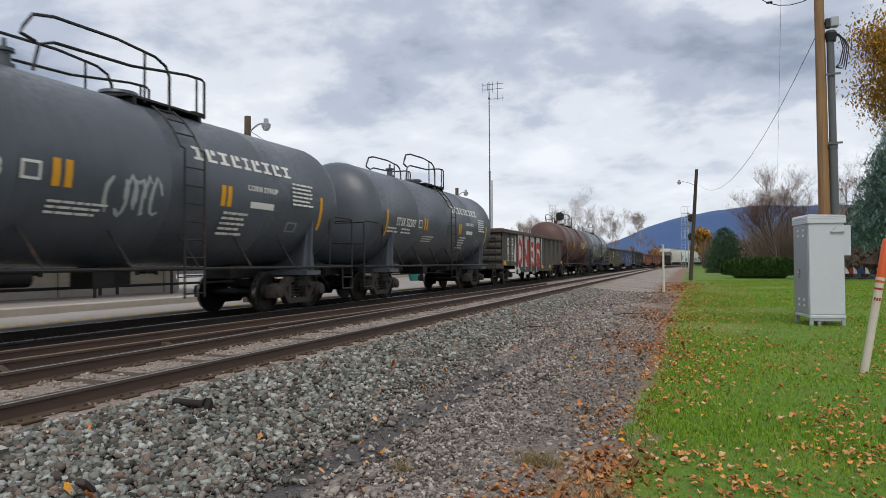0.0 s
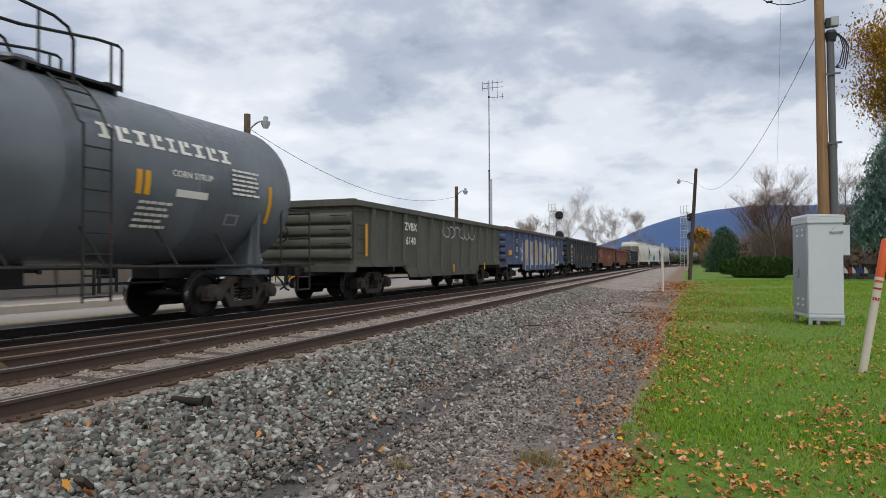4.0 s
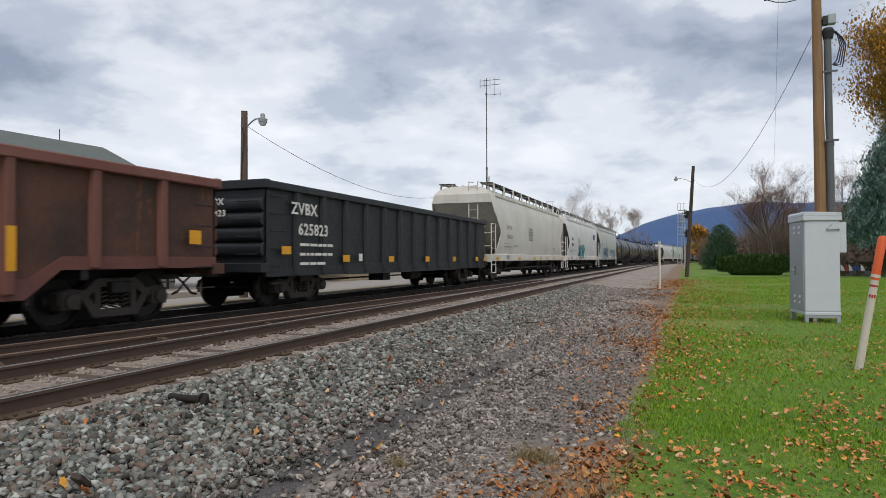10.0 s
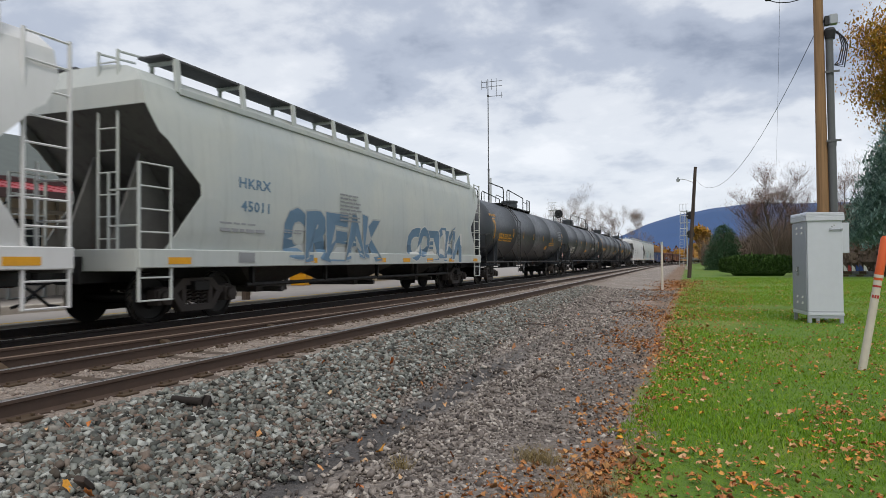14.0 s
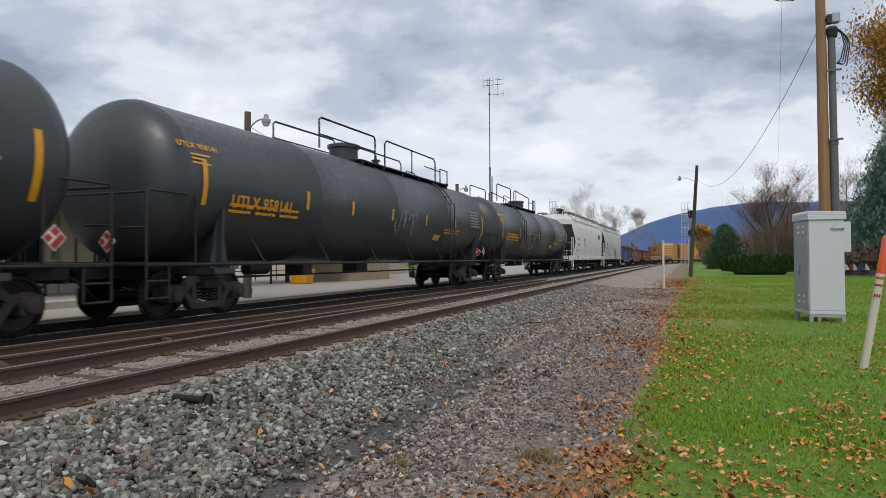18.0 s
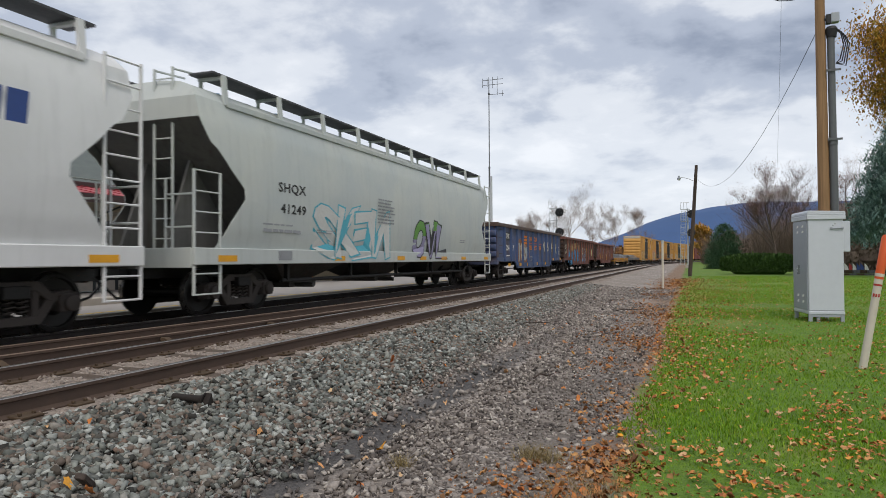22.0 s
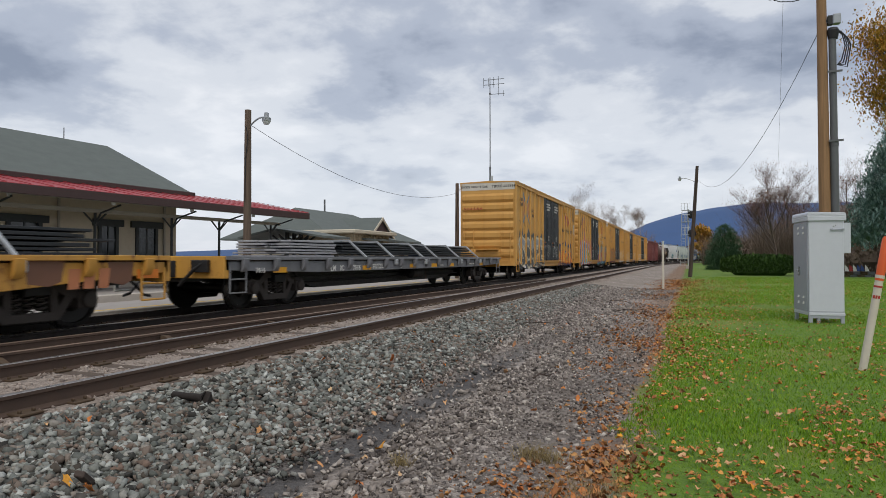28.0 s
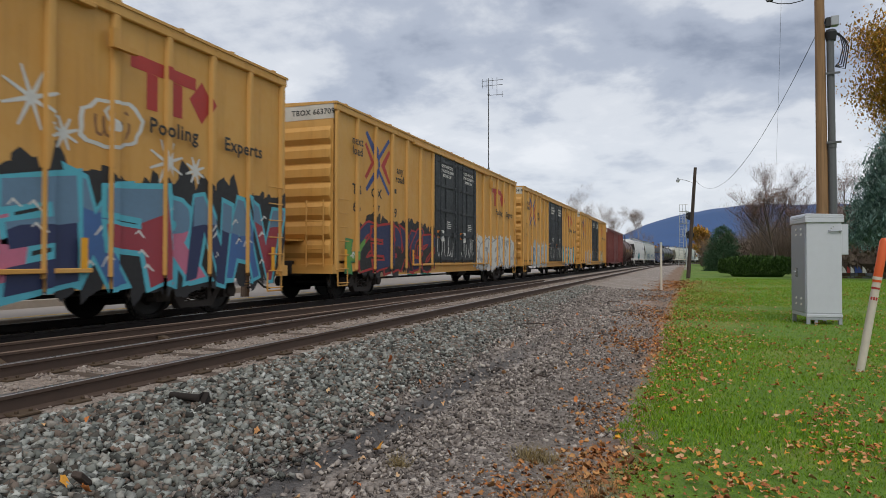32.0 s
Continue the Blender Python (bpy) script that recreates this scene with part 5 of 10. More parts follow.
# ---- trees, hedge, hills ----
BARK = plain("grey_brown_bark", "5d5049", 0.9, 0, 0.4, 5, 0.3)
BARK_PALE = plain("pale_twigs", "a0958c", 0.9, 0, 0.3, 5, 0.2)
LEAF_ORANGE = scatter("orange_foliage", ["ab7426", "c88d30", "b89434", "d8a43a", "946e30", "9c8838"], 0.7)
LEAF_BROWN = scatter("brown_foliage", ["5e4238", "7a564a", "6b4a3c", "8a6a58"], 0.8)
LEAF_DARK = scatter("evergreen_foliage", ["34503a", "4a6a4a", "3e5c42", "5a7a54"], 0.7)
LEAF_SPRUCE = scatter("blue_spruce_foliage", ["4e6a62", "76968c", "5e7c72", "93b2a6", "46605a", "a6c0b4"], 0.7)
LEAF_HEDGE = scatter("hedge_foliage", ["24391a", "375221", "2c461c", "4f6c2c", "405e24"], 0.7)
LEAF_PALE = scatter("pale_twig_ends", ["a3948a", "8c7c72", "b5a698", "9a8066"], 0.85)
TWIG_GREY = scatter("grey_brown_twigs", ["8c7a70", "7a6a62", "9a8678", "6c5e56", "a8917a"], 0.85)
TWIG_RED = scatter("reddish_twigs", ["6e5650", "84655a", "957262", "a58070", "62504a"], 0.85)
LEAF_SCRUB = scatter("dry_scrub", ["6f6057", "857567", "5d5049", "988775"], 0.85)


def tree(name, x, y, h, spread, seed, bark, label, leaf=None, count=0, leaf_size=0.2, levels=4, low=0.25, thick=0.03, parts=5, z=GROUND, leaf_zone=(0.35, 1.0), twigs=0, twig_mat=None):
    """A trunk that forks into limbs and twigs, with a ragged crown of leaves where it has any."""
    rnd = random.Random(seed)
    t = thing(name, label, "tree", at=pose(x, y, z))
    s = Shape()
    tips = []

    def grow(p, d, length, r, level):
        n = 3
        pts, rr = [p], [r]
        for k in range(n):
            d = (d + Vector((rnd.uniform(-1, 1), rnd.uniform(-1, 1), rnd.uniform(-0.3, 0.6))) * 0.16).normalized()
            p = p + d * length / n
            pts.append(p)
            rr.append(r * (1 - 0.45 * (k + 1) / n))
        s.tube(pts, rr, 6 if level == 0 else (5 if level < 2 else 3))
        if level >= 2:
            tips.extend(pts[1:])
        if level >= levels:
            return
        for k in range(parts if level else parts + 2):
            f = 0.35 + 0.65 * rnd.random() if level else low + (1 - low) * rnd.random()
            i = min(n - 1, int(f * n))
            q = pts[i].lerp(pts[i + 1], f * n - i)
            a = rnd.random() * 2 * pi
            out = Vector((cos(a) * spread, sin(a) * spread, 0.45 + rnd.random() * 0.5)).normalized()
            grow(q, (d * 0.45 + out * 0.75).normalized(), length * (0.42 + 0.2 * rnd.random()), rr[i] * 0.55, level + 1)
    grow(Vector((0, 0, -0.1)), Vector((0, 0, 1)), h * 0.68, h * thick * 0.55, 0)
    part("trunk", s, bark, t, smooth=60)
    if twigs:
        rng = np.random.default_rng(seed + 500)
        tp = np.array([(p.x, p.y, p.z) for p in tips])
        c = tp[rng.integers(0, len(tp), twigs)] + rng.normal(0, h * 0.02, (twigs, 3))
        o = new("crown", blades("crown", c[:, 0], c[:, 1], c[:, 2], rng.uniform(0.02, 0.06, twigs) * h, np.full(twigs, 0.00006 * max(y, 60)), rng.uniform(0.3, 1.6, twigs), seed, twig_mat))
        o.parent = t
        o["label"] = "fine bare twigs"
    if leaf is not None and count:
        rng = np.random.default_rng(seed)
        tp = np.array([(p.x, p.y, p.z) for p in tips])
        top = tp[:, 2].max()
        tp = tp[(tp[:, 2] > top * leaf_zone[0]) & (tp[:, 2] <= top * leaf_zone[1])]
        c = tp[rng.integers(0, len(tp), count)] + rng.normal(0, h * 0.035, (count, 3))
        me = leaves("crown", c[:, 0], c[:, 1], c[:, 2], rng.uniform(0.6, 1.3, count) * leaf_size, seed, leaf, 0.9)
        o = new("crown", me)
        o.parent = t
        o["label"] = "thin ragged autumn crown"
    return t


def conifer(name, x, y, h, r, seed, leaf, label, rows=26, z=GROUND, base=0.3, taper=0.85):
    """A cone of drooping boughs, each a spray of short needles."""
    rng = np.random.default_rng(seed)
    t = thing(name, label, "tree", at=pose(x, y, z))
    part("trunk", Shape().lathe("z", [(0, 0.03 * h), (h * 0.97, 0.01), (h, 0.0)], 8), BARK, t)
    px, py, pz, sz = [], [], [], []
    for i in range(rows):
        f = i / rows
        zz = base + (h - base) * f
        rad = r * (1 - f) ** taper + 0.08
        n = int(10 + 26 * (1 - f))
        for k in range(n):
            a = rng.uniform(0, 2 * pi)
            ln = rad * rng.uniform(0.7, 1.12)
            m = int(6 + 9 * ln / max(r, 0.1))
            q = np.linspace(0.35, 1, m) ** 0.8
            px.append(np.cos(a) * ln * q + rng.normal(0, 0.05 * r * 0.6, m))
            py.append(np.sin(a) * ln * q + rng.normal(0, 0.05 * r * 0.6, m))
            pz.append(zz - 0.22 * ln * q ** 2 + rng.normal(0, 0.06, m))
            sz.append(np.full(m, 0.13 * r * 0.55) * rng.uniform(0.6, 1.3, m))
    px, py, pz, sz = map(np.concatenate, (px, py, pz, sz))
    some = rng.random(len(px)) < 0.6
    o = new("foliage", leaves("foliage", px[some], py[some], pz[some], sz[some] * 0.55, seed, leaf, 0.8))
    o.parent = t
    n = len(px) * 2
    px, py, pz = (np.concatenate([q, q]) + rng.normal(0, 0.035 * r, n) for q in (px, py, pz))
    o = new("needles", blades("needles", px, py, pz, rng.uniform(0.05, 0.1, n) * r, np.full(n, 0.008 * r), rng.uniform(0.5, 2.5, n), seed, leaf))
    o.parent = t
    return t


def shrub(name, pts, size, count, seed, leaf, label, category="shrub", at=None):
    """Foliage heaped on rounded lumps: pts are (x, y, z, rx, ry, rz)."""
    rng = np.random.default_rng(seed)
    t = thing(name, label, category, at=at)
    px, py, pz = [], [], []
    for x, y, z, rx, ry, rz in pts:
        d = rng.normal(size=(count, 3))
        d /= np.linalg.norm(d, axis=1)[:, None]
        d[:, 2] = np.abs(d[:, 2]) * 1.0 - 0.15
        k = rng.uniform(0.8, 1.05, count)
        px.append(x + d[:, 0] * rx * k)
        py.append(y + d[:, 1] * ry * k)
        pz.append(z + d[:, 2] * rz * k)
    px, py, pz = map(np.concatenate, (px, py, pz))
    o = new("foliage", leaves("foliage", px, py, pz, rng.uniform(0.6, 1.3, len(px)) * size, seed, leaf, 0.9))
    o.parent = t
    s = Shape()
    for x, y, z, rx, ry, rz in pts:
        s.lathe("z", [(z - 0.1, rx * 0.5), (z + rz * 0.35, rx * 0.78), (z + rz * 0.72, rx * 0.45), (z + rz * 0.8, 0.0)], 12, (x, y, 0))
    part("inner_growth", s, leaf, t)
    return t


def thicket(name, area, plants, tall, seed, leaf, label):
    """Leafless bushes: each a fan of thin stems from one root."""
    rng = np.random.default_rng(seed)
    x0, x1, y0, y1 = area
    k = 60
    bx, by, bh = rng.uniform(x0, x1, plants), rng.uniform(y0, y1, plants), rng.uniform(*tall, plants)
    n = plants * k
    px, py = np.repeat(bx, k) + rng.normal(0, 0.3, n), np.repeat(by, k) + rng.normal(0, 0.3, n)
    h = np.repeat(bh, k) * rng.uniform(0.3, 1.0, n)
    w = 0.00014 * py * rng.uniform(0.5, 1.2, n)
    ob = new(name, blades(name, px, py, np.full(n, GROUND), h, w, rng.uniform(0.05, 0.8, n), seed, leaf))
    tagged(ob, label, "bushes", kind="stuff")


def build_green():
    # clipped hedge
    rng = np.random.default_rng(8)
    t = thing("clipped_hedge", "long clipped dark green hedge on the lawn", "hedge", at=pose(5.6, 61.5, GROUND, 0, 0, 4))
    L, W, H = 6.1, 2.6, 1.6
    n = 12000
    x = rng.uniform(-L / 2, L / 2, n)
    end = np.sqrt(np.clip(1 - (np.abs(x) / (L / 2)) ** 3.2, 0, 1))
    a = rng.uniform(-0.35, pi + 0.35, n)
    y = -np.sign(np.cos(a)) * np.abs(np.cos(a)) ** 0.6 * W / 2 * end
    z = 0.62 + np.sign(np.sin(a)) * np.abs(np.sin(a)) ** 0.75 * (H - 0.62) * (0.45 + 0.55 * end)
    o = new("foliage", leaves("foliage", x, y, np.maximum(z, 0.1), rng.uniform(0.08, 0.16, n), 9, LEAF_HEDGE, 0.9))
    o.parent = t
    part("inner_growth", Shape().box(-L / 2 + 0.9, L / 2 - 0.9, -W / 2 + 0.45, W / 2 - 0.45, 0.0, H - 0.3), LEAF_HEDGE, t, bevel=0.3)
    conifer("dark_conifer", 4.4, 92, 5.9, 2.6, 12, LEAF_DARK, "broad dark green conifer beside the lawn", 30, base=0.2, taper=0.36)
    conifer("blue_spruce", 15.6, 60, 13.5, 4.6, 14, LEAF_SPRUCE, "blue-green spruce with dense drooping boughs", 34, base=3.2)
    conifer("blue_spruce", 19.9, 66, 12.5, 4.2, 15, LEAF_SPRUCE, "blue-green spruce with dense drooping boughs", 26, base=3.2)
    tree("maple_tree", 14.9, 48, 17.5, 0.95, 17, BARK, "tall tree with thinning orange-brown leaves", LEAF_ORANGE, 30000, 0.12, 4, 0.3, 0.022, 5, leaf_zone=(0.3, 0.92))
    tree("autumn_tree", 9.9, 86, 12.2, 1.15, 18, BARK, "bare grey-brown tree with a few rusty leaves", LEAF_BROWN, 1600, 0.1, 4, 0.2, 0.018, 7, leaf_zone=(0.45, 1), twigs=6500, twig_mat=TWIG_RED)
    tree("autumn_tree", 12.5, 90, 9.5, 0.9, 19, BARK, "bare grey-brown tree with a few rusty leaves", LEAF_BROWN, 300, 0.1, 4, 0.2, 0.018, 6, twigs=4000, twig_mat=TWIG_RED)
    tree("autumn_tree", 16.5, 92, 11.0, 0.9, 20, BARK, "bare grey-brown tree with a few rusty leaves", LEAF_BROWN, 150, 0.12, 4, 0.2, 0.02, 5, twigs=3500, twig_mat=TWIG_RED)
    tree("autumn_tree", 25, 80, 14.0, 0.9, 21, BARK, "bare tree with orange leaves", LEAF_ORANGE, 2500, 0.28, 3, 0.3, 0.02, 5)
    # bare trees beyond the station
    for k, (x, y, h, sd) in enumerate(((-30, 128, 10.5, 30), (-25.5, 132, 9.5, 31), (-21.5, 130, 13.5, 32), (-18.0, 134, 11.0, 33), (-14.5, 140, 10.0, 34), (-10.5, 150, 10.5, 35), (-34, 140, 9.0, 36))):
        tree("bare_tree", x, y, h, 1.0, sd, BARK_PALE, "bare pale-twigged tree beyond the platform", LEAF_PALE, 250, 0.09, 4, 0.25, 0.014, 5, z=-0.2, twigs=4200, twig_mat=TWIG_GREY)
    # scrub and far woods
    pts = []
    rnd = random.Random(3)
    for k in range(44):
        pts.append((6 + k * 0.95 + rnd.random() * 1.5, 98 + rnd.random() * 12, 0, 1.8, 1.8, 3.0 + 3.4 * rnd.random()))
    shrub("scrub_woods", pts, 0.34, 240, 22, LEAF_SCRUB, "brown leafless scrub woods behind the lawn", "woods")["kind"] = "stuff"
    pts = [(12 + k * 1.3 + rnd.random(), 66 + rnd.random() * 5, -0.2, 1.4, 1.2, 1.5 + 1.6 * rnd.random()) for k in range(16)]
    shrub("scrub_thicket", pts, 0.26, 300, 23, LEAF_SCRUB, "dark brown thicket under the spruces", "shrub")["kind"] = "stuff"
    pts = [(-60 + k * 5.0 + rnd.random() * 3, 365 + rnd.random() * 40, -1, 5.5, 5, 7.0 + 6.5 * rnd.random()) for k in range(36)]
    shrub("far_woods", pts, 1.0, 170, 24, scatter("far_autumn_foliage", ["7a5634", "96683a", "6b5040", "a5772c", "574840"], 0.85), "far autumn woods along the curve", "woods")["kind"] = "stuff"
    pts = [(-130 + k * 4.2 + rnd.random() * 3, 190 + rnd.random() * 40, -1, 4.5, 4, 4.0 + 3.0 * rnd.random()) for k in range(26)]
    shrub("far_woods", pts, 0.8, 120, 25, scatter("far_grey_foliage", ["5c5350", "71645c", "4e4846", "7d6b5c"], 0.85), "far grey-brown woods behind the station", "woods")["kind"] = "stuff"
    thicket("brushwood", (8.5, 30, 94, 116), 520, (3.5, 11.5), 40, LEAF_SCRUB, "leafless grey-brown brushwood behind the lawn")
    thicket("brushwood", (11.3, 26, 66, 72), 130, (1.5, 4.5), 41, LEAF_SCRUB, "dark brown brushwood under the spruces")
    thicket("brushwood", (3.5, 18, 150, 185), 260, (4.0, 9.5), 42, LEAF_SCRUB, "grey-brown brushwood along the curve")
    tree("orange_tree", 4.6, 172, 9.0, 1.0, 43, BARK, "rounded tree with orange autumn leaves", LEAF_ORANGE, 2600, 0.4, 3, 0.1, 0.02, 6, leaf_zone=(0.1, 1.0))
    tree("orange_tree", 9.5, 186, 8.6, 1.0, 44, BARK, "tree with thin tan autumn leaves", LEAF_PALE, 2000, 0.35, 3, 0.1, 0.02, 6, leaf_zone=(0.1, 1.0))
    # garden corner with small flags
    w = thing("garden_wall", "low dark stone garden wall", "wall", at=pose(12.6, 59.5, GROUND - 0.12))
    rnd = random.Random(9)
    for r in range(2):
        for k in range(9):
            part("stone", Shape().box(-2.2 + k * 0.5 + (0.2 if r else 0), -1.74 + k * 0.5 + (0.2 if r else 0), -0.2, 0.2, r * 0.27, r * 0.27 + 0.25), PLATE if rnd.random() < 0.5 else CONDUIT, w, bevel=0.03)
    for k, (dx, col) in enumerate(((-1.5, "white"), (-1.05, "red"), (-0.7, "white"), (-0.3, "blue"), (0.05, "blue"), (0.45, "white"))):
        f = thing("garden_flag", "small " + ("coloured" if col != "white" else "white") + " garden flag on a stick", "flag", "small garden flags", at=pose(12.5 + dx * 0.7, 59.1, GROUND) @ Matrix.Scale(0.72, 4))
        part("stick", Shape().tube([(0, 0, 0), (0, 0, 1.35)], 0.015, 5), POLE_DARK, f)
        part("cloth", Shape().add([(0, 0, 0.6), (0.42, 0.03, 0.6), (0.3, 0.05, 1.0), (0.0, 0, 1.35), (0, 0.012, 0.6), (0.42, 0.042, 0.6), (0.3, 0.062, 1.0), (0, 0.012, 1.35)], [(0, 1, 2, 3), (7, 6, 5, 4), (0, 4, 5, 1), (1, 5, 6, 2), (2, 6, 7, 3)]), {"white": WHITE, "red": RED, "blue": BLUE}[col], f)


# the blue of the distance haze is put into the ridge's colour
HILL = plain("haze_blue_wooded_hill", "355380", 1.0, 0, 0.25, 0.02, 0)


def build_hills():
    """The ridge beyond the valley, kilometres away."""
    for name, y, prof, label in (
            ("far_ridge", 2600, [(-2600, 30), (-1500, 60), (-900, 35), (-560, 48), (-330, 52), (-219, 101), (-136, 138), (-35, 166), (83, 188), (178, 197), (270, 201), (378, 197), (520, 195), (900, 200), (1500, 190), (2400, 120)], "distant wooded ridge in haze blue"),
            ("near_slope", 900, [(-900, -5), (80, -4), (110, 30), (150, 62), (210, 70), (330, 72), (600, 60), (900, 20)], "brown wooded slope behind the lawn")):
        s = Shape()
        xs = np.linspace(prof[0][0], prof[-1][0], 160)
        hs = np.interp(xs, [p[0] for p in prof], [p[1] for p in prof])
        hs = np.array([h + 0.018 * y / 10 * noise.noise(Vector((x * 0.012, 0, y))) + 0.006 * y / 10 * noise.noise(Vector((x * 0.08, 3, y))) for x, h in zip(xs, hs)])
        rows = []
        for k, (dy, f) in enumerate(((-0.35, 0.0), (-0.2, 0.45), (-0.08, 0.85), (0.0, 1.0), (0.25, 0.5))):
            rows.append([(x, y * (1 + dy), -4 + (max(h, 0) + 4) * f) for x, h in zip(xs, hs)])
        n = len(xs)
        s.add([p for r in rows for p in r], [(j * n + i, j * n + i + 1, (j + 1) * n + i + 1, (j + 1) * n + i) for j in range(len(rows) - 1) for i in range(n - 1)])
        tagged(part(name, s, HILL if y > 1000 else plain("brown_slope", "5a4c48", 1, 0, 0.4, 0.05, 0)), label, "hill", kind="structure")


build_green()
build_hills()


# ---- the train: running gear ----
WHEEL_R = 0.457
SPEED = 15.1


def wheel_mesh():
    s = Shape()
    s.lathe("x", [(-0.07, WHEEL_R - 0.03), (-0.065, WHEEL_R + 0.025), (-0.035, WHEEL_R + 0.025), (-0.03, WHEEL_R), (0.055, WHEEL_R - 0.008),
                  (0.065, WHEEL_R - 0.03), (0.065, WHEEL_R - 0.075), (0.03, WHEEL_R - 0.09), (0.015, 0.2), (0.05, 0.15), (0.075, 0.13), (0.075, 0.0)], 28)
    s.m = [1 if 3 * 28 <= i < 4 * 28 else 0 for i in range(len(s.f))]
    return s.mesh("wheel", [WHEEL, TREAD])


def axle_mesh():
    s = Shape()
    s.lathe("x", [(-1.05, 0.0), (-1.05, 0.09), (-0.95, 0.1), (-0.8, 0.12), (-0.6, 0.09), (0.6, 0.09), (0.8, 0.12), (0.95, 0.1), (1.05, 0.09), (1.05, 0.0)], 12)
    return s.mesh("wheelset", [WHEEL])


def frame_mesh():
    """A cast side frame with its arched top, window and journal boxes; centred on the truck."""
    s = Shape()
    top = [(-1.08, 0.40), (-1.08, 0.60), (-0.88, 0.66), (-0.62, 0.62), (-0.40, 0.80), (0.40, 0.80), (0.62, 0.62), (0.88, 0.66), (1.08, 0.60), (1.08, 0.40)]
    inner = [(-0.74, 0.40), (-0.70, 0.50), (-0.56, 0.50), (-0.34, 0.66), (0.34, 0.66), (0.56, 0.50), (0.70, 0.50), (0.74, 0.40)]
    s.prism("x", top + inner[::-1], -0.09, 0.09)
    s.prism("x", [(-0.70, 0.52), (-0.56, 0.58), (-0.36, 0.30), (0.36, 0.30), (0.56, 0.58), (0.70, 0.52), (0.44, 0.17), (-0.44, 0.17)], -0.085, 0.085)
    for y in (-0.36, 0.36):
        s.box(-0.08, 0.08, y - 0.06, y + 0.06, 0.28, 0.68)
    for y in (-0.89, 0.89):
        s.box(-0.13, 0.13, y - 0.17, y + 0.17, 0.33, 0.60)
        s.lathe("x", [(0.10, 0.0), (0.10, 0.13), (0.19, 0.13), (0.20, 0.11), (0.20, 0.0)], 14, (0, y, WHEEL_R))
    return s.mesh("side_frame", [TRUCK], bevel=0.012)


def spring_mesh():
    s = Shape()
    for y in (-0.2, 0.0, 0.2):
        pts = [(0.065 * cos(a), y + 0.075 * sin(a), 0.30 + 0.28 * a / (2 * pi * 4)) for a in [i * pi / 4 for i in range(33)]]
        s.tube(pts, 0.016, 5)
    return s.mesh("spring", [TRUCK])


def bolster_mesh():
    s = Shape()
    s.box(-1.2, 1.2, -0.2, 0.2, 0.56, 0.74)
    s.lathe("z", [(0.74, 0.3), (0.84, 0.3), (0.84, 0.0)], 16)
    for y in (-0.5, 0.5):
        s.tube([(-0.75, y, 0.36), (0.75, y, 0.36)], 0.05, 6)
        for x in (-0.75, 0.75):
            s.box(x - 0.05, x + 0.05, y - 0.12, y + 0.12, 0.3, 0.62)
    return s.mesh("bolster", [STEEL], bevel=0.01)


def trucks(car, half):
    """Two trucks, half the truck-centre distance from the car's middle. Wheelsets turn about their own axles."""
    for yc in (-half, half):
        for sx in (-1, 1):
            at = Matrix.Translation((sx * 1.0, yc, 0)) @ (Matrix.Identity(4) if sx > 0 else pose(0, 0, 0, 0, 0, 180))
            f = part("side_frame", cached("frame", frame_mesh), None, car, at=at)
            part("spring", cached("spring", spring_mesh), None, f)
        part("bolster", cached("bolster", bolster_mesh), None, car, at=Matrix.Translation((0, yc, 0)))
        for dy in (-0.89, 0.89):
            w = part("wheelset", cached("axle", axle_mesh), None, car, at=Matrix.Translation((0, yc + dy, WHEEL_R)))
            for sx in (-1, 1):
                part("wheel", cached("wheel", wheel_mesh), None, w, at=Matrix.Translation((sx * 0.755, 0, 0)) @ (Matrix.Identity(4) if sx > 0 else pose(0, 0, 0, 0, 0, 180)))


def coupler_mesh():
    s = Shape()
    s.box(-0.08, 0.08, 0.0, 0.62, 0.80, 0.95)
    s.prism("z", [(-0.17, 0.55), (0.19, 0.55), (0.21, 0.82), (0.08, 0.90), (0.05, 0.72), (-0.06, 0.72), (-0.14, 0.86), (-0.19, 0.8)], 0.74, 1.02)
    s.box(-0.3, 0.3, -0.08, 0.04, 0.72, 1.05)
    hose = [(0.33, 0.05, 0.82), (0.36, 0.35, 0.62), (0.33, 0.65, 0.42), (0.25, 0.95, 0.38)]
    s.tube(hose, 0.03, 6)
    return s.mesh("coupler", [BLACKPAINT], bevel=0.012)


def couplers(car, half, reach):
    """Couplers, brake hoses and draft sills at both ends; reach from the car's end to the coupling line."""
    k = max(0.6, reach / 0.86)
    for s in (-1, 1):
        at = Matrix.Translation((0, s * half, 0)) @ (pose(0, 0, 0, 0, 0, 0 if s > 0 else 180)) @ Matrix.Diagonal((1, k, 1, 1))
        part("coupler", cached("coupler", coupler_mesh), None, car, at=at)


def rungs(car, x, y, z0, z1, width=0.42, step=0.3, mat=None, along="y", name="ladder", rails=True):
    """A ladder: two rails and rungs, standing off a side (along y) or an end (along x)."""
    s = Shape()
    d = (0, width / 2, 0) if along == "y" else (width / 2, 0, 0)
    if rails:
        for k in (-1, 1):
            s.tube([(x + k * d[0], y + k * d[1], z0), (x + k * d[0], y + k * d[1], z1)], 0.02, 6)
    z = z0 + 0.08
    while z < z1:
        s.tube([(x - d[0], y - d[1], z), (x + d[0], y + d[1], z)], 0.014, 5)
        z += step
    return part(name, s, mat or BLACKPAINT, car)


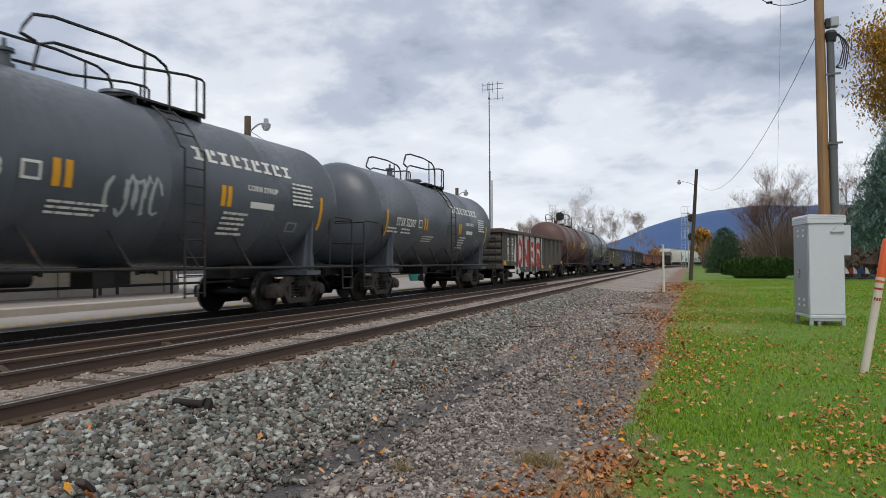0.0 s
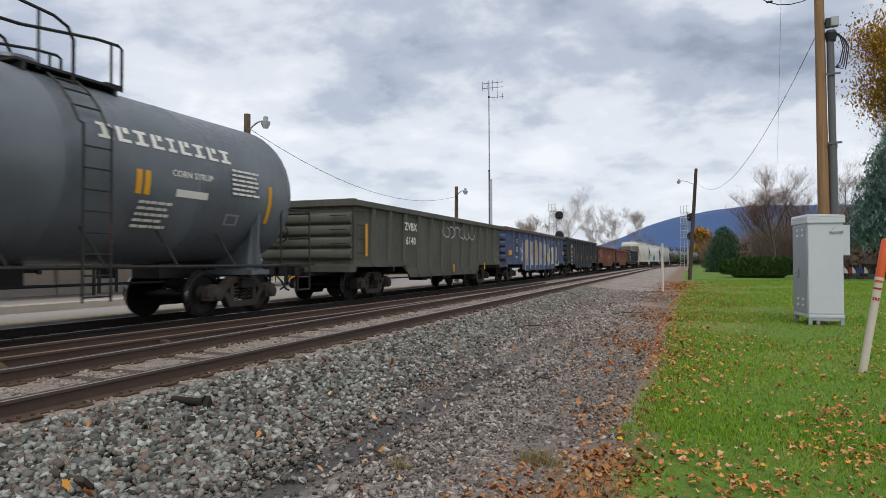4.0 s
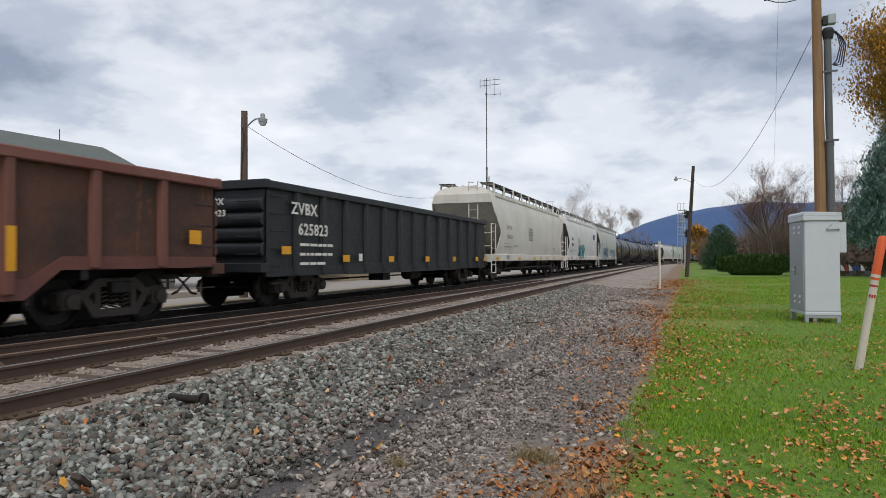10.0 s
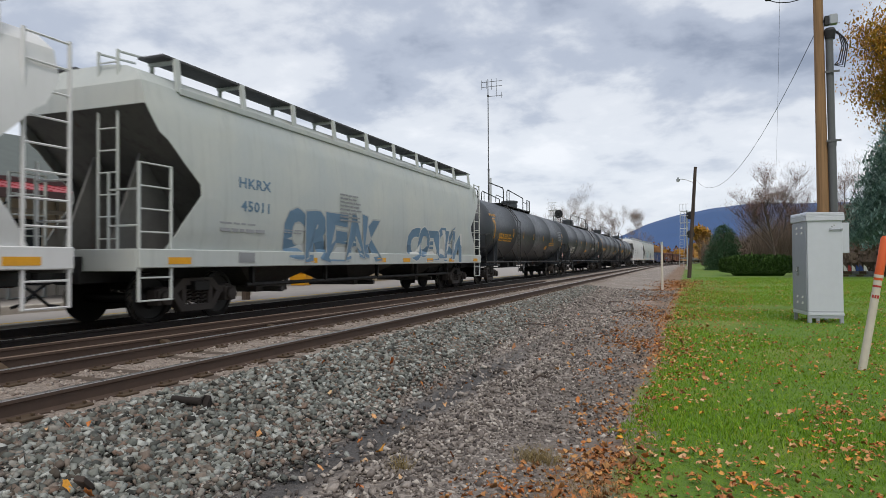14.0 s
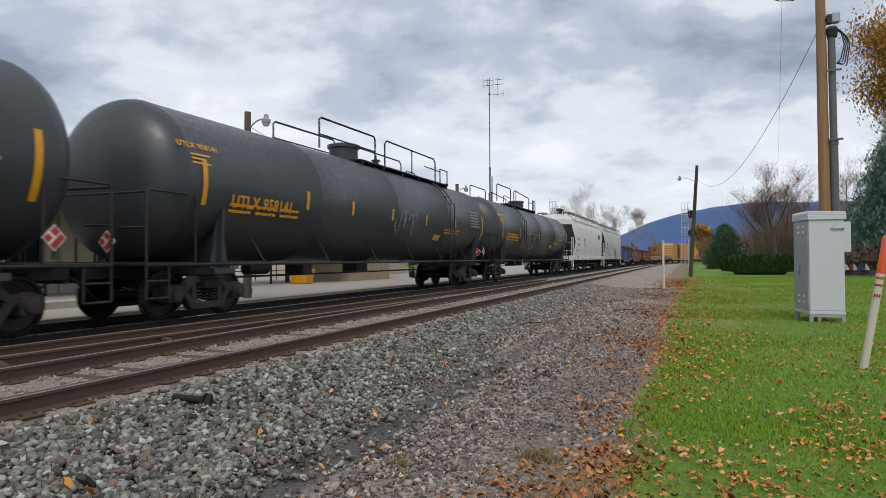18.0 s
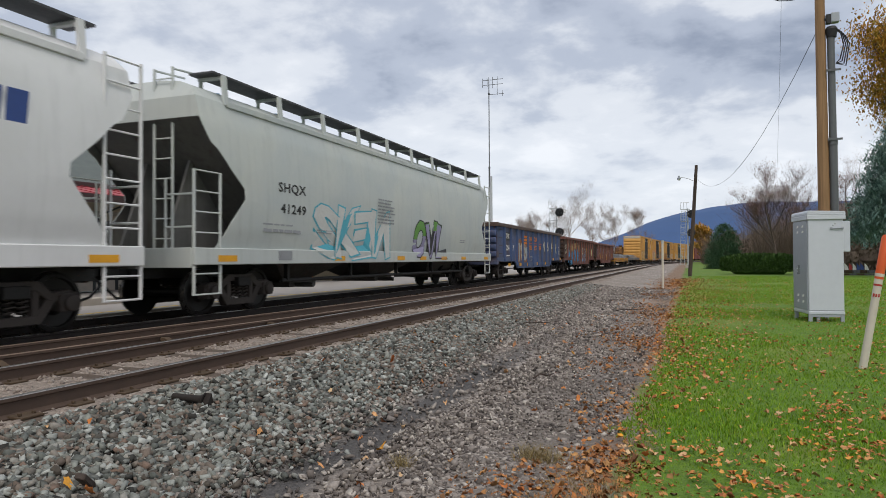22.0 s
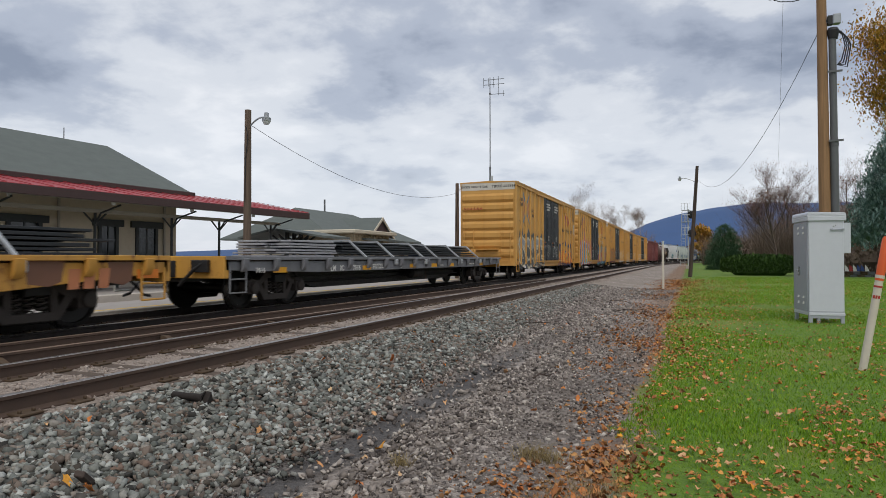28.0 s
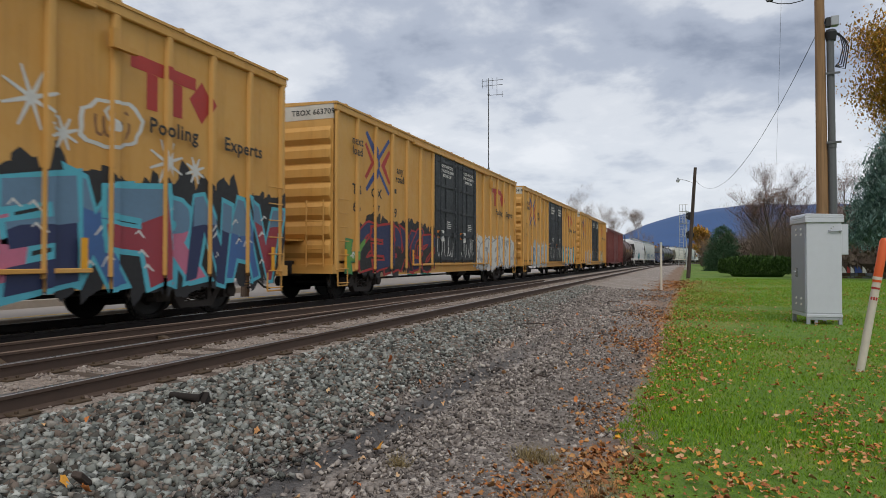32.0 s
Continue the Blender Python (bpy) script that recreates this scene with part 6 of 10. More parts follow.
def reflectors(car, x, places, w, h, mat=None):
    """Yellow reflective plates on a side: (y, z) centres."""
    me = cached(("reflector", w, h, (mat or YELLOW).name), lambda: Shape().box(0, 0.004, -w / 2, w / 2, -h / 2, h / 2).mesh("reflector", [mat or YELLOW], 0))
    for y, z in places:
        part("reflector", me, None, car, at=Matrix.Translation((x, y, z)))


def bars(car, x, y, z, w, h, n, mat, tilt=0.0, seed=1):
    """Small writing as plain rows of bars."""
    rnd = random.Random(seed * 31 + n)
    s = Shape()
    step = h / n
    for i in range(n):
        a, end = -w / 2, w / 2 * (1 - rnd.random() * 0.45)
        while a < end - 0.03:
            b = min(end, a + w * (0.08 + rnd.random() * 0.2))
            s.box(0, 0.003, a, b, h / 2 - i * step - step * 0.46, h / 2 - i * step)
            a = b + w * 0.03
    return part("small_print", s, mat, car, smooth=0, at=Matrix.Translation((x, y, z)) @ pose(0, 0, 0, 0, -tilt, 0))


# ---- graffiti: painted shapes that lie on panels and posts alike ----
def clip_poly(poly, lo, hi):
    for lim, sign in ((lo, 1), (hi, -1)):
        out = []
        for i, p in enumerate(poly):
            q = poly[(i + 1) % len(poly)]
            a, b = sign * (p[0] - lim), sign * (q[0] - lim)
            if a >= 0:
                out.append(p)
            if (a > 0 > b) or (a < 0 < b):
                t = a / (a - b)
                out.append((p[0] + t * (q[0] - p[0]), p[1] + t * (q[1] - p[1])))
        poly = out
        if len(poly) < 3:
            return []
    return poly


def bubble(rnd, cy, cz, w, h, grow=1.0, n=22):
    """The outline of one fat, lumpy letter."""
    k, ph, sq = rnd.choice((2, 3, 4)), rnd.random() * 6.3, 0.55 + rnd.random() * 0.25
    lean = (rnd.random() - 0.5) * 0.35
    out = []
    for i in range(n):
        a = 2 * pi * i / n
        r = 1 + 0.13 * sin(k * a + ph) + 0.06 * sin(7 * a + ph * 2)
        y = abs(cos(a)) ** sq * (1 if cos(a) > 0 else -1) * w / 2 * r * grow
        z = abs(sin(a)) ** sq * (1 if sin(a) > 0 else -1) * h / 2 * r * grow
        out.append((cy + y + lean * z, cz + z))
    return out


def stroke(rnd, pts, w):
    """A brush line as a closed outline."""
    left, right = [], []
    for i, p in enumerate(pts):
        a, b = pts[max(0, i - 1)], pts[min(len(pts) - 1, i + 1)]
        dy, dz = b[0] - a[0], b[1] - a[1]
        d = max(1e-6, sqrt(dy * dy + dz * dz))
        ww = w * (0.5 if i in (0, len(pts) - 1) else 0.8 + 0.4 * rnd.random()) / 2
        left.append((p[0] - dz / d * ww, p[1] + dy / d * ww))
        right.append((p[0] + dz / d * ww, p[1] - dy / d * ww))
    return left + right[::-1]


def graffiti(car, x, y0, y1, z0, z1, letters, outline, fills, seed, posts=(), depth=0.0, cloud=None, marks=True, surface=None, label="spray-painted graffiti"):
    """Throw-up lettering as abstract bubbles: a cloud behind, outlines, fills, inner marks. posts: stretches (y0, y1) that stand out by depth."""
    rnd = random.Random(seed)
    mats, layers = [], []

    def lay(poly, mat, level):
        if mat not in mats:
            mats.append(mat)
        layers.append((poly, mats.index(mat), level))
    h, w = z1 - z0, (y1 - y0) / letters
    if cloud:
        for i in range(letters * 3):
            cy = y0 + (y1 - y0) * (i + 0.5) / (letters * 3)
            lay(bubble(rnd, cy, (z0 + z1) / 2 + (rnd.random() - 0.4) * h * 0.35, w * 0.9, h * (0.85 + 0.3 * rnd.random())), cloud, 0)
    for i in range(letters):
        cy, cz = y0 + w * (i + 0.5), (z0 + z1) / 2 + (rnd.random() - 0.5) * h * 0.08
        hh, ww = h * (0.82 + 0.16 * rnd.random()), w * (1.0 + 0.1 * rnd.random())
        state = rnd.getstate()
        lay(bubble(rnd, cy, cz, ww, hh, 1.0), outline, 1 + (i % 2) * 0.4)
        rnd.setstate(state)
        fill = fills[i % len(fills)]
        inner = bubble(rnd, cy, cz, ww - min(0.16, w * 0.16), hh - min(0.16, h * 0.14), 1.0)
        lay(inner, fill, 2 + (i % 2) * 0.4)
        if marks:
            for j in range(2):
                py, pz = cy + (rnd.random() - 0.5) * ww * 0.3, cz + (rnd.random() - 0.5) * hh * 0.45
                if rnd.random() < 0.5:
                    lay(bubble(rnd, py, pz, ww * 0.2, hh * 0.22, n=12), outline, 3)
                else:
                    b = rnd.random() * 3
                    lay(stroke(rnd, [(py + ww * 0.22 * cos(b + k * 0.8), pz + hh * 0.2 * sin(b + k * 0.8)) for k in range(4)], 0.07), rnd.choice((outline, fills[(i + 1) % len(fills)])), 3)
            for j in range(2):
                py, pz = cy + (rnd.random() - 0.5) * ww * 0.5, cz + (rnd.random() - 0.5) * hh * 0.6
                lay(bubble(rnd, py, pz, ww * 0.3, hh * 0.16, n=12), fills[(i + 1 + j) % len(fills)], 2.8)
    return decal(car, "graffiti", layers, mats, x, posts, depth, surface, label)


def throwup(car, x, words, y0, y1, z0, z1, outline, fills, seed, posts=(), depth=0.0, surface=None, cloud=None, upper=None, mess=0.0, fat=(0.045, 0.085), shine=None):
    """Swollen spray-painted letters, each an outline with its fill; upper tints the letters' tops, mess tumbles them past reading."""
    rnd = random.Random(seed)
    w, h = (y1 - y0) / len(words), z1 - z0
    if cloud:
        lay = []
        for i in range(len(words) * 4):
            cy = y0 + (y1 - y0) * (i + 0.5) / (len(words) * 4)
            lay.append((bubble(rnd, cy, (z0 + z1) / 2 + h * (0.16 * rnd.random() - 0.02), w * 0.62, h * (1.05 + 0.22 * rnd.random())), 0, 0.0))
        decal(car, "graffiti", lay, [cloud], x, posts, depth, surface, "cloud of spray paint behind the letters")
    for i, ch in enumerate(words):
        cy, cz = y0 + w * (i + 0.5), (z0 + z1) / 2 + (rnd.random() - 0.5) * h * 0.07
        lean, swing, flip = (rnd.random() - 0.5) * (0.3 + mess), (rnd.random() - 0.5) * (0.12 + mess), -1 if mess and rnd.random() < 0.5 else 1
        sw, sh, ph = w * (0.92 + 0.55 * mess), h * (0.8 + 0.08 * rnd.random()), rnd.random() * 6

        def place(p):
            a, b = p[0] * flip, p[1]
            a, b = a + 0.05 * sin(5 * b + ph), b + 0.05 * sin(4 * a + ph)
            return (cy + sw * a + lean * b * h * 0.5, cz + sh * (b + swing * a))
        top = 0.9 * (i % 2)
        line = decal(car, "graffiti", [([place(q) for q in p], 0, 1.0 + top) for p in glyph(ch, fat[1])], [outline], x, posts, depth, surface, "spray-painted letter")
        inner = glyph(ch, fat[0])
        decal(line, "fill", [([place(q) for q in p], 0, 1.5 + top) for p in inner], [fills[i % len(fills)]], x, posts, depth, surface)
        if upper:
            level = rnd.uniform(0.02, 0.3)
            cap = [clip_poly([(q[1], q[0]) for q in p], level, 9.0) for p in inner]
            lay = [([place((q[1], q[0])) for q in p], 0, 1.7 + top) for p in cap if p]
            if lay:
                decal(line, "fill", lay, [upper], x, posts, depth, surface)
        if shine:
            lay = []
            for k in range(3):
                a, b = (rnd.random() - 0.5) * 0.7, (rnd.random() - 0.5) * 0.8
                lay.append((stroke(rnd, [place((a, b)), place((a + 0.12, b + 0.1)), place((a + 0.2, b + 0.06))], 0.05), 0, 1.9 + top))
            decal(line, "highlight", lay, [shine], x, posts, depth, surface)


def decal(car, name, layers, mats, x, posts=(), depth=0.0, surface=None, label=""):
    """Thin painted polygons (outline, material, level) that step over the posts of a side."""
    s = Shape()
    cuts = [-99.0]
    for a, b in posts:
        cuts += [a, b]
    cuts.append(99.0)
    for rank, (poly, m, level) in enumerate(layers):
        for i in range(len(cuts) - 1):
            q = clip_poly(poly, cuts[i], cuts[i + 1])
            if not q:
                continue
            base = x + (depth if i % 2 else 0.0)
            off = 0.003 + 0.003 * level + 0.00006 * rank
            verts = [((surface(p[1]) if surface else base) + off, p[0], p[1]) for p in q]
            s.add(verts, [tuple(range(len(q)))], m)
    return part(name, s, mats, car, label, smooth=0)


def scrawl(car, x, y, z, w, h, mat, seed, thick=0.05, n=4, surface=None):
    """A quick tag: a few loose strokes."""
    rnd = random.Random(seed)
    s = Shape()
    for i in range(n):
        cy = y + w * ((i + 0.5) / n - 0.5)
        a0, turn = rnd.random() * 6.3, (2.5 + rnd.random() * 3) * rnd.choice((-1, 1))
        pts = [(cy + w / n * 0.65 * cos(a0 + turn * k / 7), z + h / 2 * sin(a0 + turn * k / 7) * (0.6 + 0.4 * rnd.random())) for k in range(8)]
        q = stroke(rnd, pts, thick)
        m = len(q)
        for k in range(m // 2 - 1):
            quad = [q[k], q[k + 1], q[m - 2 - k], q[m - 1 - k]]
            s.add([((surface(p[1]) if surface else x) + 0.005, p[0], p[1]) for p in quad], [(0, 1, 2, 3)])
    return part("graffiti", s, mat, car, smooth=0)


# ---- tank car ----
def tank_wrap(words, size, mat, parent, y, ang, r, zc, stretch=1.0):
    """Lettering laid round the barrel, ang degrees above its middle."""
    me = letter_mesh(words, size, mat, stretch).copy()
    n = len(me.vertices)
    co = np.empty(n * 3)
    me.vertices.foreach_get("co", co)
    co = co.reshape(n, 3)
    a = radians(ang - 10) + co[:, 1] / r
    rr = r + 0.005 + co[:, 2]
    me.vertices.foreach_set("co", np.stack([rr * np.cos(a), y + co[:, 0], zc + rr * np.sin(a)], 1).ravel())
    return part("lettering", me, None, parent)


def tank_patch(parent, name, y0, y1, a0, a1, r, zc, mat, label=""):
    """A painted or taped patch on the barrel."""
    s = Shape()
    n = max(2, int(abs(a1 - a0) / 6))
    rows = []
    for i in range(n + 1):
        a = radians(a0 - 10 + (a1 - a0) * i / n)
        for rr in (r + 0.004, r + 0.008):
            rows.append([(rr * cos(a), y, zc + rr * sin(a)) for y in (y0, y1)])
    verts = [p for row in rows for p in row]
    faces = [(4 * i + 2, 4 * i + 3, 4 * i + 7, 4 * i + 6) for i in range(n)]
    s.add(verts, faces)
    return part(name, s, mat, parent, label)


def tank_car(u0, u1, mat, label, r=1.53, style="a", dy=0.0, number=None, num_mat=None, half=None):
    """A tank car on stub sills; u0 and u1 are the ends of its tank along the train."""
    car = thing("tank_car", label, "rail car", "cars of the freight train")
    tl = u1 - u0                 # tank over its heads
    hl = tl / 2
    zc = 1.06 + r
    head = 0.74
    prof = [(-hl + head * (1 - cos(radians(a))), r * sin(radians(a)) ** 0.94) for a in (0, 8, 16, 25, 34, 43, 52, 61, 69, 77, 84, 88)]
    prof[0] = (-hl, 0.0)
    rings = []
    nseam = 5
    for i in range(nseam):
        y = -hl + head + (tl - 2 * head) * i / (nseam - 1)
        rings += [(y - 0.03, r), (y - 0.02, r + 0.006), (y + 0.02, r + 0.006), (y + 0.03, r)]
    body = prof + rings + [(-a, b) for a, b in prof[::-1]]
    part("tank", Shape().lathe("y", body, 44, (0, 0, zc)), mat, car)
    hb = half or (hl - 1.68)     # truck centres
    # stub sills, saddles and end platforms
    for e in (-1, 1):
        s = Shape()
        s.box(-0.35, 0.35, min(e * (hb - 1.6), e * (hl + 0.45)), max(e * (hb - 1.6), e * (hl + 0.45)), 0.78, 1.08)
        part("stub_sill", s, BLACKPAINT, car, bevel=0.01)
        s = Shape()
        pts = [(-1.42, 0.92), (1.42, 0.92)] + [(r * cos(radians(a)) * 1.01, zc + r * sin(radians(a)) * 1.01) for a in (-18, -40, -60, -90, -120, -140, -162)]
        s.prism("y", pts, e * hb - 0.03, e * hb + 0.03)
        s.prism("y", [(-1.5, 0.84), (1.5, 0.84), (1.5, 0.94), (-1.5, 0.94)], e * hb - 0.3, e * hb + 0.3)
        for x in (-1.34, 1.34):
            s.prism("x", [(e * hb - 0.26, 0.94), (e * hb + 0.26, 0.94), (e * hb + 0.05, zc - 0.62), (e * hb - 0.05, zc - 0.62)], x - 0.02, x + 0.02)
        part("saddle", s, mat, car)
        s = Shape()
        ye = e * (hl + 0.25)
        s.box(-1.5, 1.5, min(ye, ye - e * 1.15), max(ye, ye - e * 1.15), 1.0, 1.06)
        part("end_platform", s, BLACKPAINT, car, bevel=0.01)
        for x in (-1.47, 1.47):
            s = Shape()
            y_in = ye - e * 1.15
            s.tube([(x, ye, 1.06), (x, ye, 2.2), (x, ye - e * 0.06, 2.28), (x, y_in + e * 0.08, 2.28), (x, y_in, 2.2), (x, y_in, 1.0)], 0.022, 6)
            s.tube([(x, ye, 0.45), (x, ye, 1.06)], 0.02, 6)
            s.tube([(x, ye - e * 0.5, 0.45), (x, ye - e * 0.5, 1.06)], 0.02, 6)
            s.tube([(x, ye, 0.46), (x, ye - e * 0.5, 0.46)], 0.02, 6)
            s.tube([(x, ye, 0.75), (x, ye - e * 0.5, 0.75)], 0.02, 6)
            part("handrail", s, BLACKPAINT, car)
        s = Shape()
        s.tube([(-1.47, ye, 2.24), (1.47, ye, 2.24)], 0.02, 6)
        s.tube([(-1.47, ye, 1.65), (-0.9, ye, 1.65)], 0.02, 6)
        s.tube([(0.9, ye, 1.65), (1.47, ye, 1.65)], 0.02, 6)
        part("end_rail", s, BLACKPAINT, car)
    # side running bars and their hangers
    for x in (-1.46, 1.46):
        s = Shape()
        s.tube([(x, -hl - 0.2, 1.02), (x, hl + 0.2, 1.02)], 0.032, 8)
        for k in range(6):
            y = -hb + 2 * hb * (k + 0.5) / 6
            s.tube([(x, y, 1.02), (r * cos(radians(-38)) * (1 if x > 0 else -1), y - 0.25, zc + r * sin(radians(-38)))], 0.022, 6)
        part("running_bar", s, BLACKPAINT, car)
    # brake gear under the barrel
    s = Shape()
    s.lathe("y", [(-0.42, 0.0), (-0.38, 0.14), (0.38, 0.14), (0.42, 0.0)], 14, (0.35, -hb + 2.5, 0.9))
    s.tube([(0.3, -hb + 1.4, 0.72), (0.3, hb - 1.4, 0.72)], 0.025, 6)
    s.box(0.5, 1.0, -hb + 3.5, -hb + 3.9, 0.72, 1.05)
    s.box(-0.25, 0.25, -0.35, 0.35, 0.72, 1.12)
    part("brake_gear", s, STEEL, car)
    # top fittings
    top = zc + r
    p0, p1, ladder = {"a": (-0.3, 1.65, 0.4), "b": (-4.9, 2.0, -4.25), "c": (-0.7, 6.85, 5.0)}[style]
    p0, p1, ladder = p0 + dy, p1 + dy, ladder + dy
    s = Shape()
    for x0, x1 in ((0.2, 0.75), (-0.75, -0.2)):
        s.box(x0, x1, p0, p1, top - 0.06, top - 0.02)
        for y in np.linspace(p0 + 0.15, p1 - 0.15, 3 if style == "a" else 6):
            s.box(x0, x1, y - 0.03, y + 0.03, top - 0.3, top - 0.05)
    s.box(-0.75, 0.75, p1 - 0.35, p1, top - 0.03, top + 0.01)
    part("top_platform", s, BLACKPAINT, car)
    rz = top + 0.82
    for x in (-0.72, 0.72):
        s = Shape()
        if style == "a":
            s.tube([(x, p1, top - 0.08), (x, p1, rz - 0.16), (x, p1 - 0.08, rz - 0.12), (x, p1 - 0.5, rz - 0.14), (x, dy - 0.2, rz - 0.34), (x, dy - 1.7, rz - 0.4), (x, dy - 1.95, rz - 0.5), (x, dy - 2.05, top - 0.1)], 0.026, 6)
            s.tube([(x, p1 - 0.22, top - 0.08), (x, p1 - 0.22, rz - 0.14)], 0.022, 6)
            s.tube([(x, dy + q, zz) for q, zz in ((0.7, top - 0.08), (0.7, rz - 0.3), (0.6, rz - 0.12), (0.35, rz - 0.02), (-0.5, rz + 0.04), (-1.7, rz + 0.0), (-2.05, rz - 0.08), (-2.2, rz - 0.3), (-2.25, rz - 0.42), (-2.0, rz - 0.48))], 0.028, 6)
            s.tube([(x, dy + 0.1, top - 0.1), (x, dy + 0.1, rz + 0.0)], 0.022, 6)
        elif style == "c":
            s.tube([(x, dy + 0.3, top - 0.05), (x, dy + 0.3, rz - 0.1), (x, dy + 0.2, rz - 0.02), (x, dy - 2.9, rz - 0.05), (x, dy - 3.0, rz - 0.12), (x, dy - 3.0, top - 0.05)], 0.028, 6)
            s.tube([(x, dy - 3.0, top + 0.32), (x, dy + 0.3, top + 0.34)], 0.022, 6)
            s.tube([(x, dy + 1.0, top - 0.08), (x, dy + 1.0, rz - 0.12), (x, dy + 1.15, rz), (x, dy + 5.3, rz), (x, dy + 5.47, rz - 0.12), (x, dy + 5.47, top - 0.08)], 0.028, 6)
            s.tube([(x, dy + 3.2, top - 0.08), (x, dy + 3.2, rz)], 0.022, 6)
            s.tube([(x, dy + 6.0, top - 0.08), (x, dy + 6.0, rz - 0.3), (x, dy + 6.8, rz - 0.3), (x, dy + 6.8, top - 0.1)], 0.026, 6)
            s.tube([(x, dy + 4.4, rz - 0.4), (x, dy + 6.0, rz - 0.4)], 0.022, 6)
        else:
            s.tube([(x, -6.85, top - 0.05), (x, -6.85, rz - 0.1), (x, -6.75, rz), (x, -4.25, rz), (x, -4.1, rz - 0.12), (x, -4.06, top - 0.08)], 0.028, 6)
            s.tube([(x, -5.6, top - 0.05), (x, -5.6, top + 0.28), (x, -5.4, top + 0.34), (x, -4.2, top + 0.3)], 0.022, 6)
            s.tube([(x, -3.39, top - 0.08), (x, -3.39, rz - 0.12), (x, -3.2, rz), (x, 0.28, rz - 0.16), (x, 0.28, top - 0.08)], 0.028, 6)
            s.tube([(x, -2.9, top - 0.08), (x, -2.9, rz - 0.04)], 0.022, 6)
            s.tube([(x, 0.28, rz - 0.4), (x, 1.3, rz - 0.4)], 0.022, 6)
            s.tube([(x, 1.3, top - 0.08), (x, 1.3, rz - 0.2), (x, 2.0, rz - 0.2), (x, 2.0, top - 0.1)], 0.028, 6)
            s.tube([(x, 1.62, top - 0.08), (x, 1.62, rz - 0.2)], 0.022, 6)
        part("guard_rail", s, BLACKPAINT, car)
    my = {"a": 0.3, "b": -0.1, "c": -0.4 + dy}[style]
    s = Shape()
    s.lathe("z", [(top - 0.12, 0.44), (top + 0.36, 0.44), (top + 0.37, 0.5), (top + 0.46, 0.5), (top + 0.5, 0.4), (top + 0.54, 0.0)] if style != "a" else [(top - 0.12, 0.3), (top + 0.1, 0.3), (top + 0.11, 0.36), (top + 0.17, 0.34), (top + 0.2, 0.0)], 20, (0, my, 0))
    part("manway", s, mat, car)
    s = Shape()
    vy = {"a": -1.95, "b": 0.9, "c": 1.6 + dy}[style]
    s.lathe("z", [(top - 0.1, 0.16), (top + 0.06, 0.16), (top + 0.07, 0.1), (top + 0.24, 0.1), (top + 0.25, 0.15), (top + 0.3, 0.15), (top + 0.31, 0.04), (top + 0.46, 0.03), (top + 0.46, 0.0)], 12, (0.1, vy, 0))
    part("valve", s, mat, car)
    rungs(car, r + 0.06, ladder, 0.5, zc + 0.55, 0.5, 0.32)
    s = Shape()
    for y in (ladder - 0.25, ladder + 0.25):
        s.tube([(r + 0.06, y, zc + 0.55)] + [((r + 0.08) * cos(radians(a)), y, zc + (r + 0.08) * sin(radians(a))) for a in (22, 35, 48, 58)], 0.02, 6)
    for a in (32, 44, 55):
        s.tube([((r + 0.08) * cos(radians(a)), y, zc + (r + 0.08) * sin(radians(a))) for y in (ladder - 0.25, ladder + 0.25)], 0.016, 5)
    part("upper_ladder", s, BLACKPAINT, car)
    trucks(car, hb)
    couplers(car, hl + 0.45, 0.7)
    return car, hb, tl, r, zc


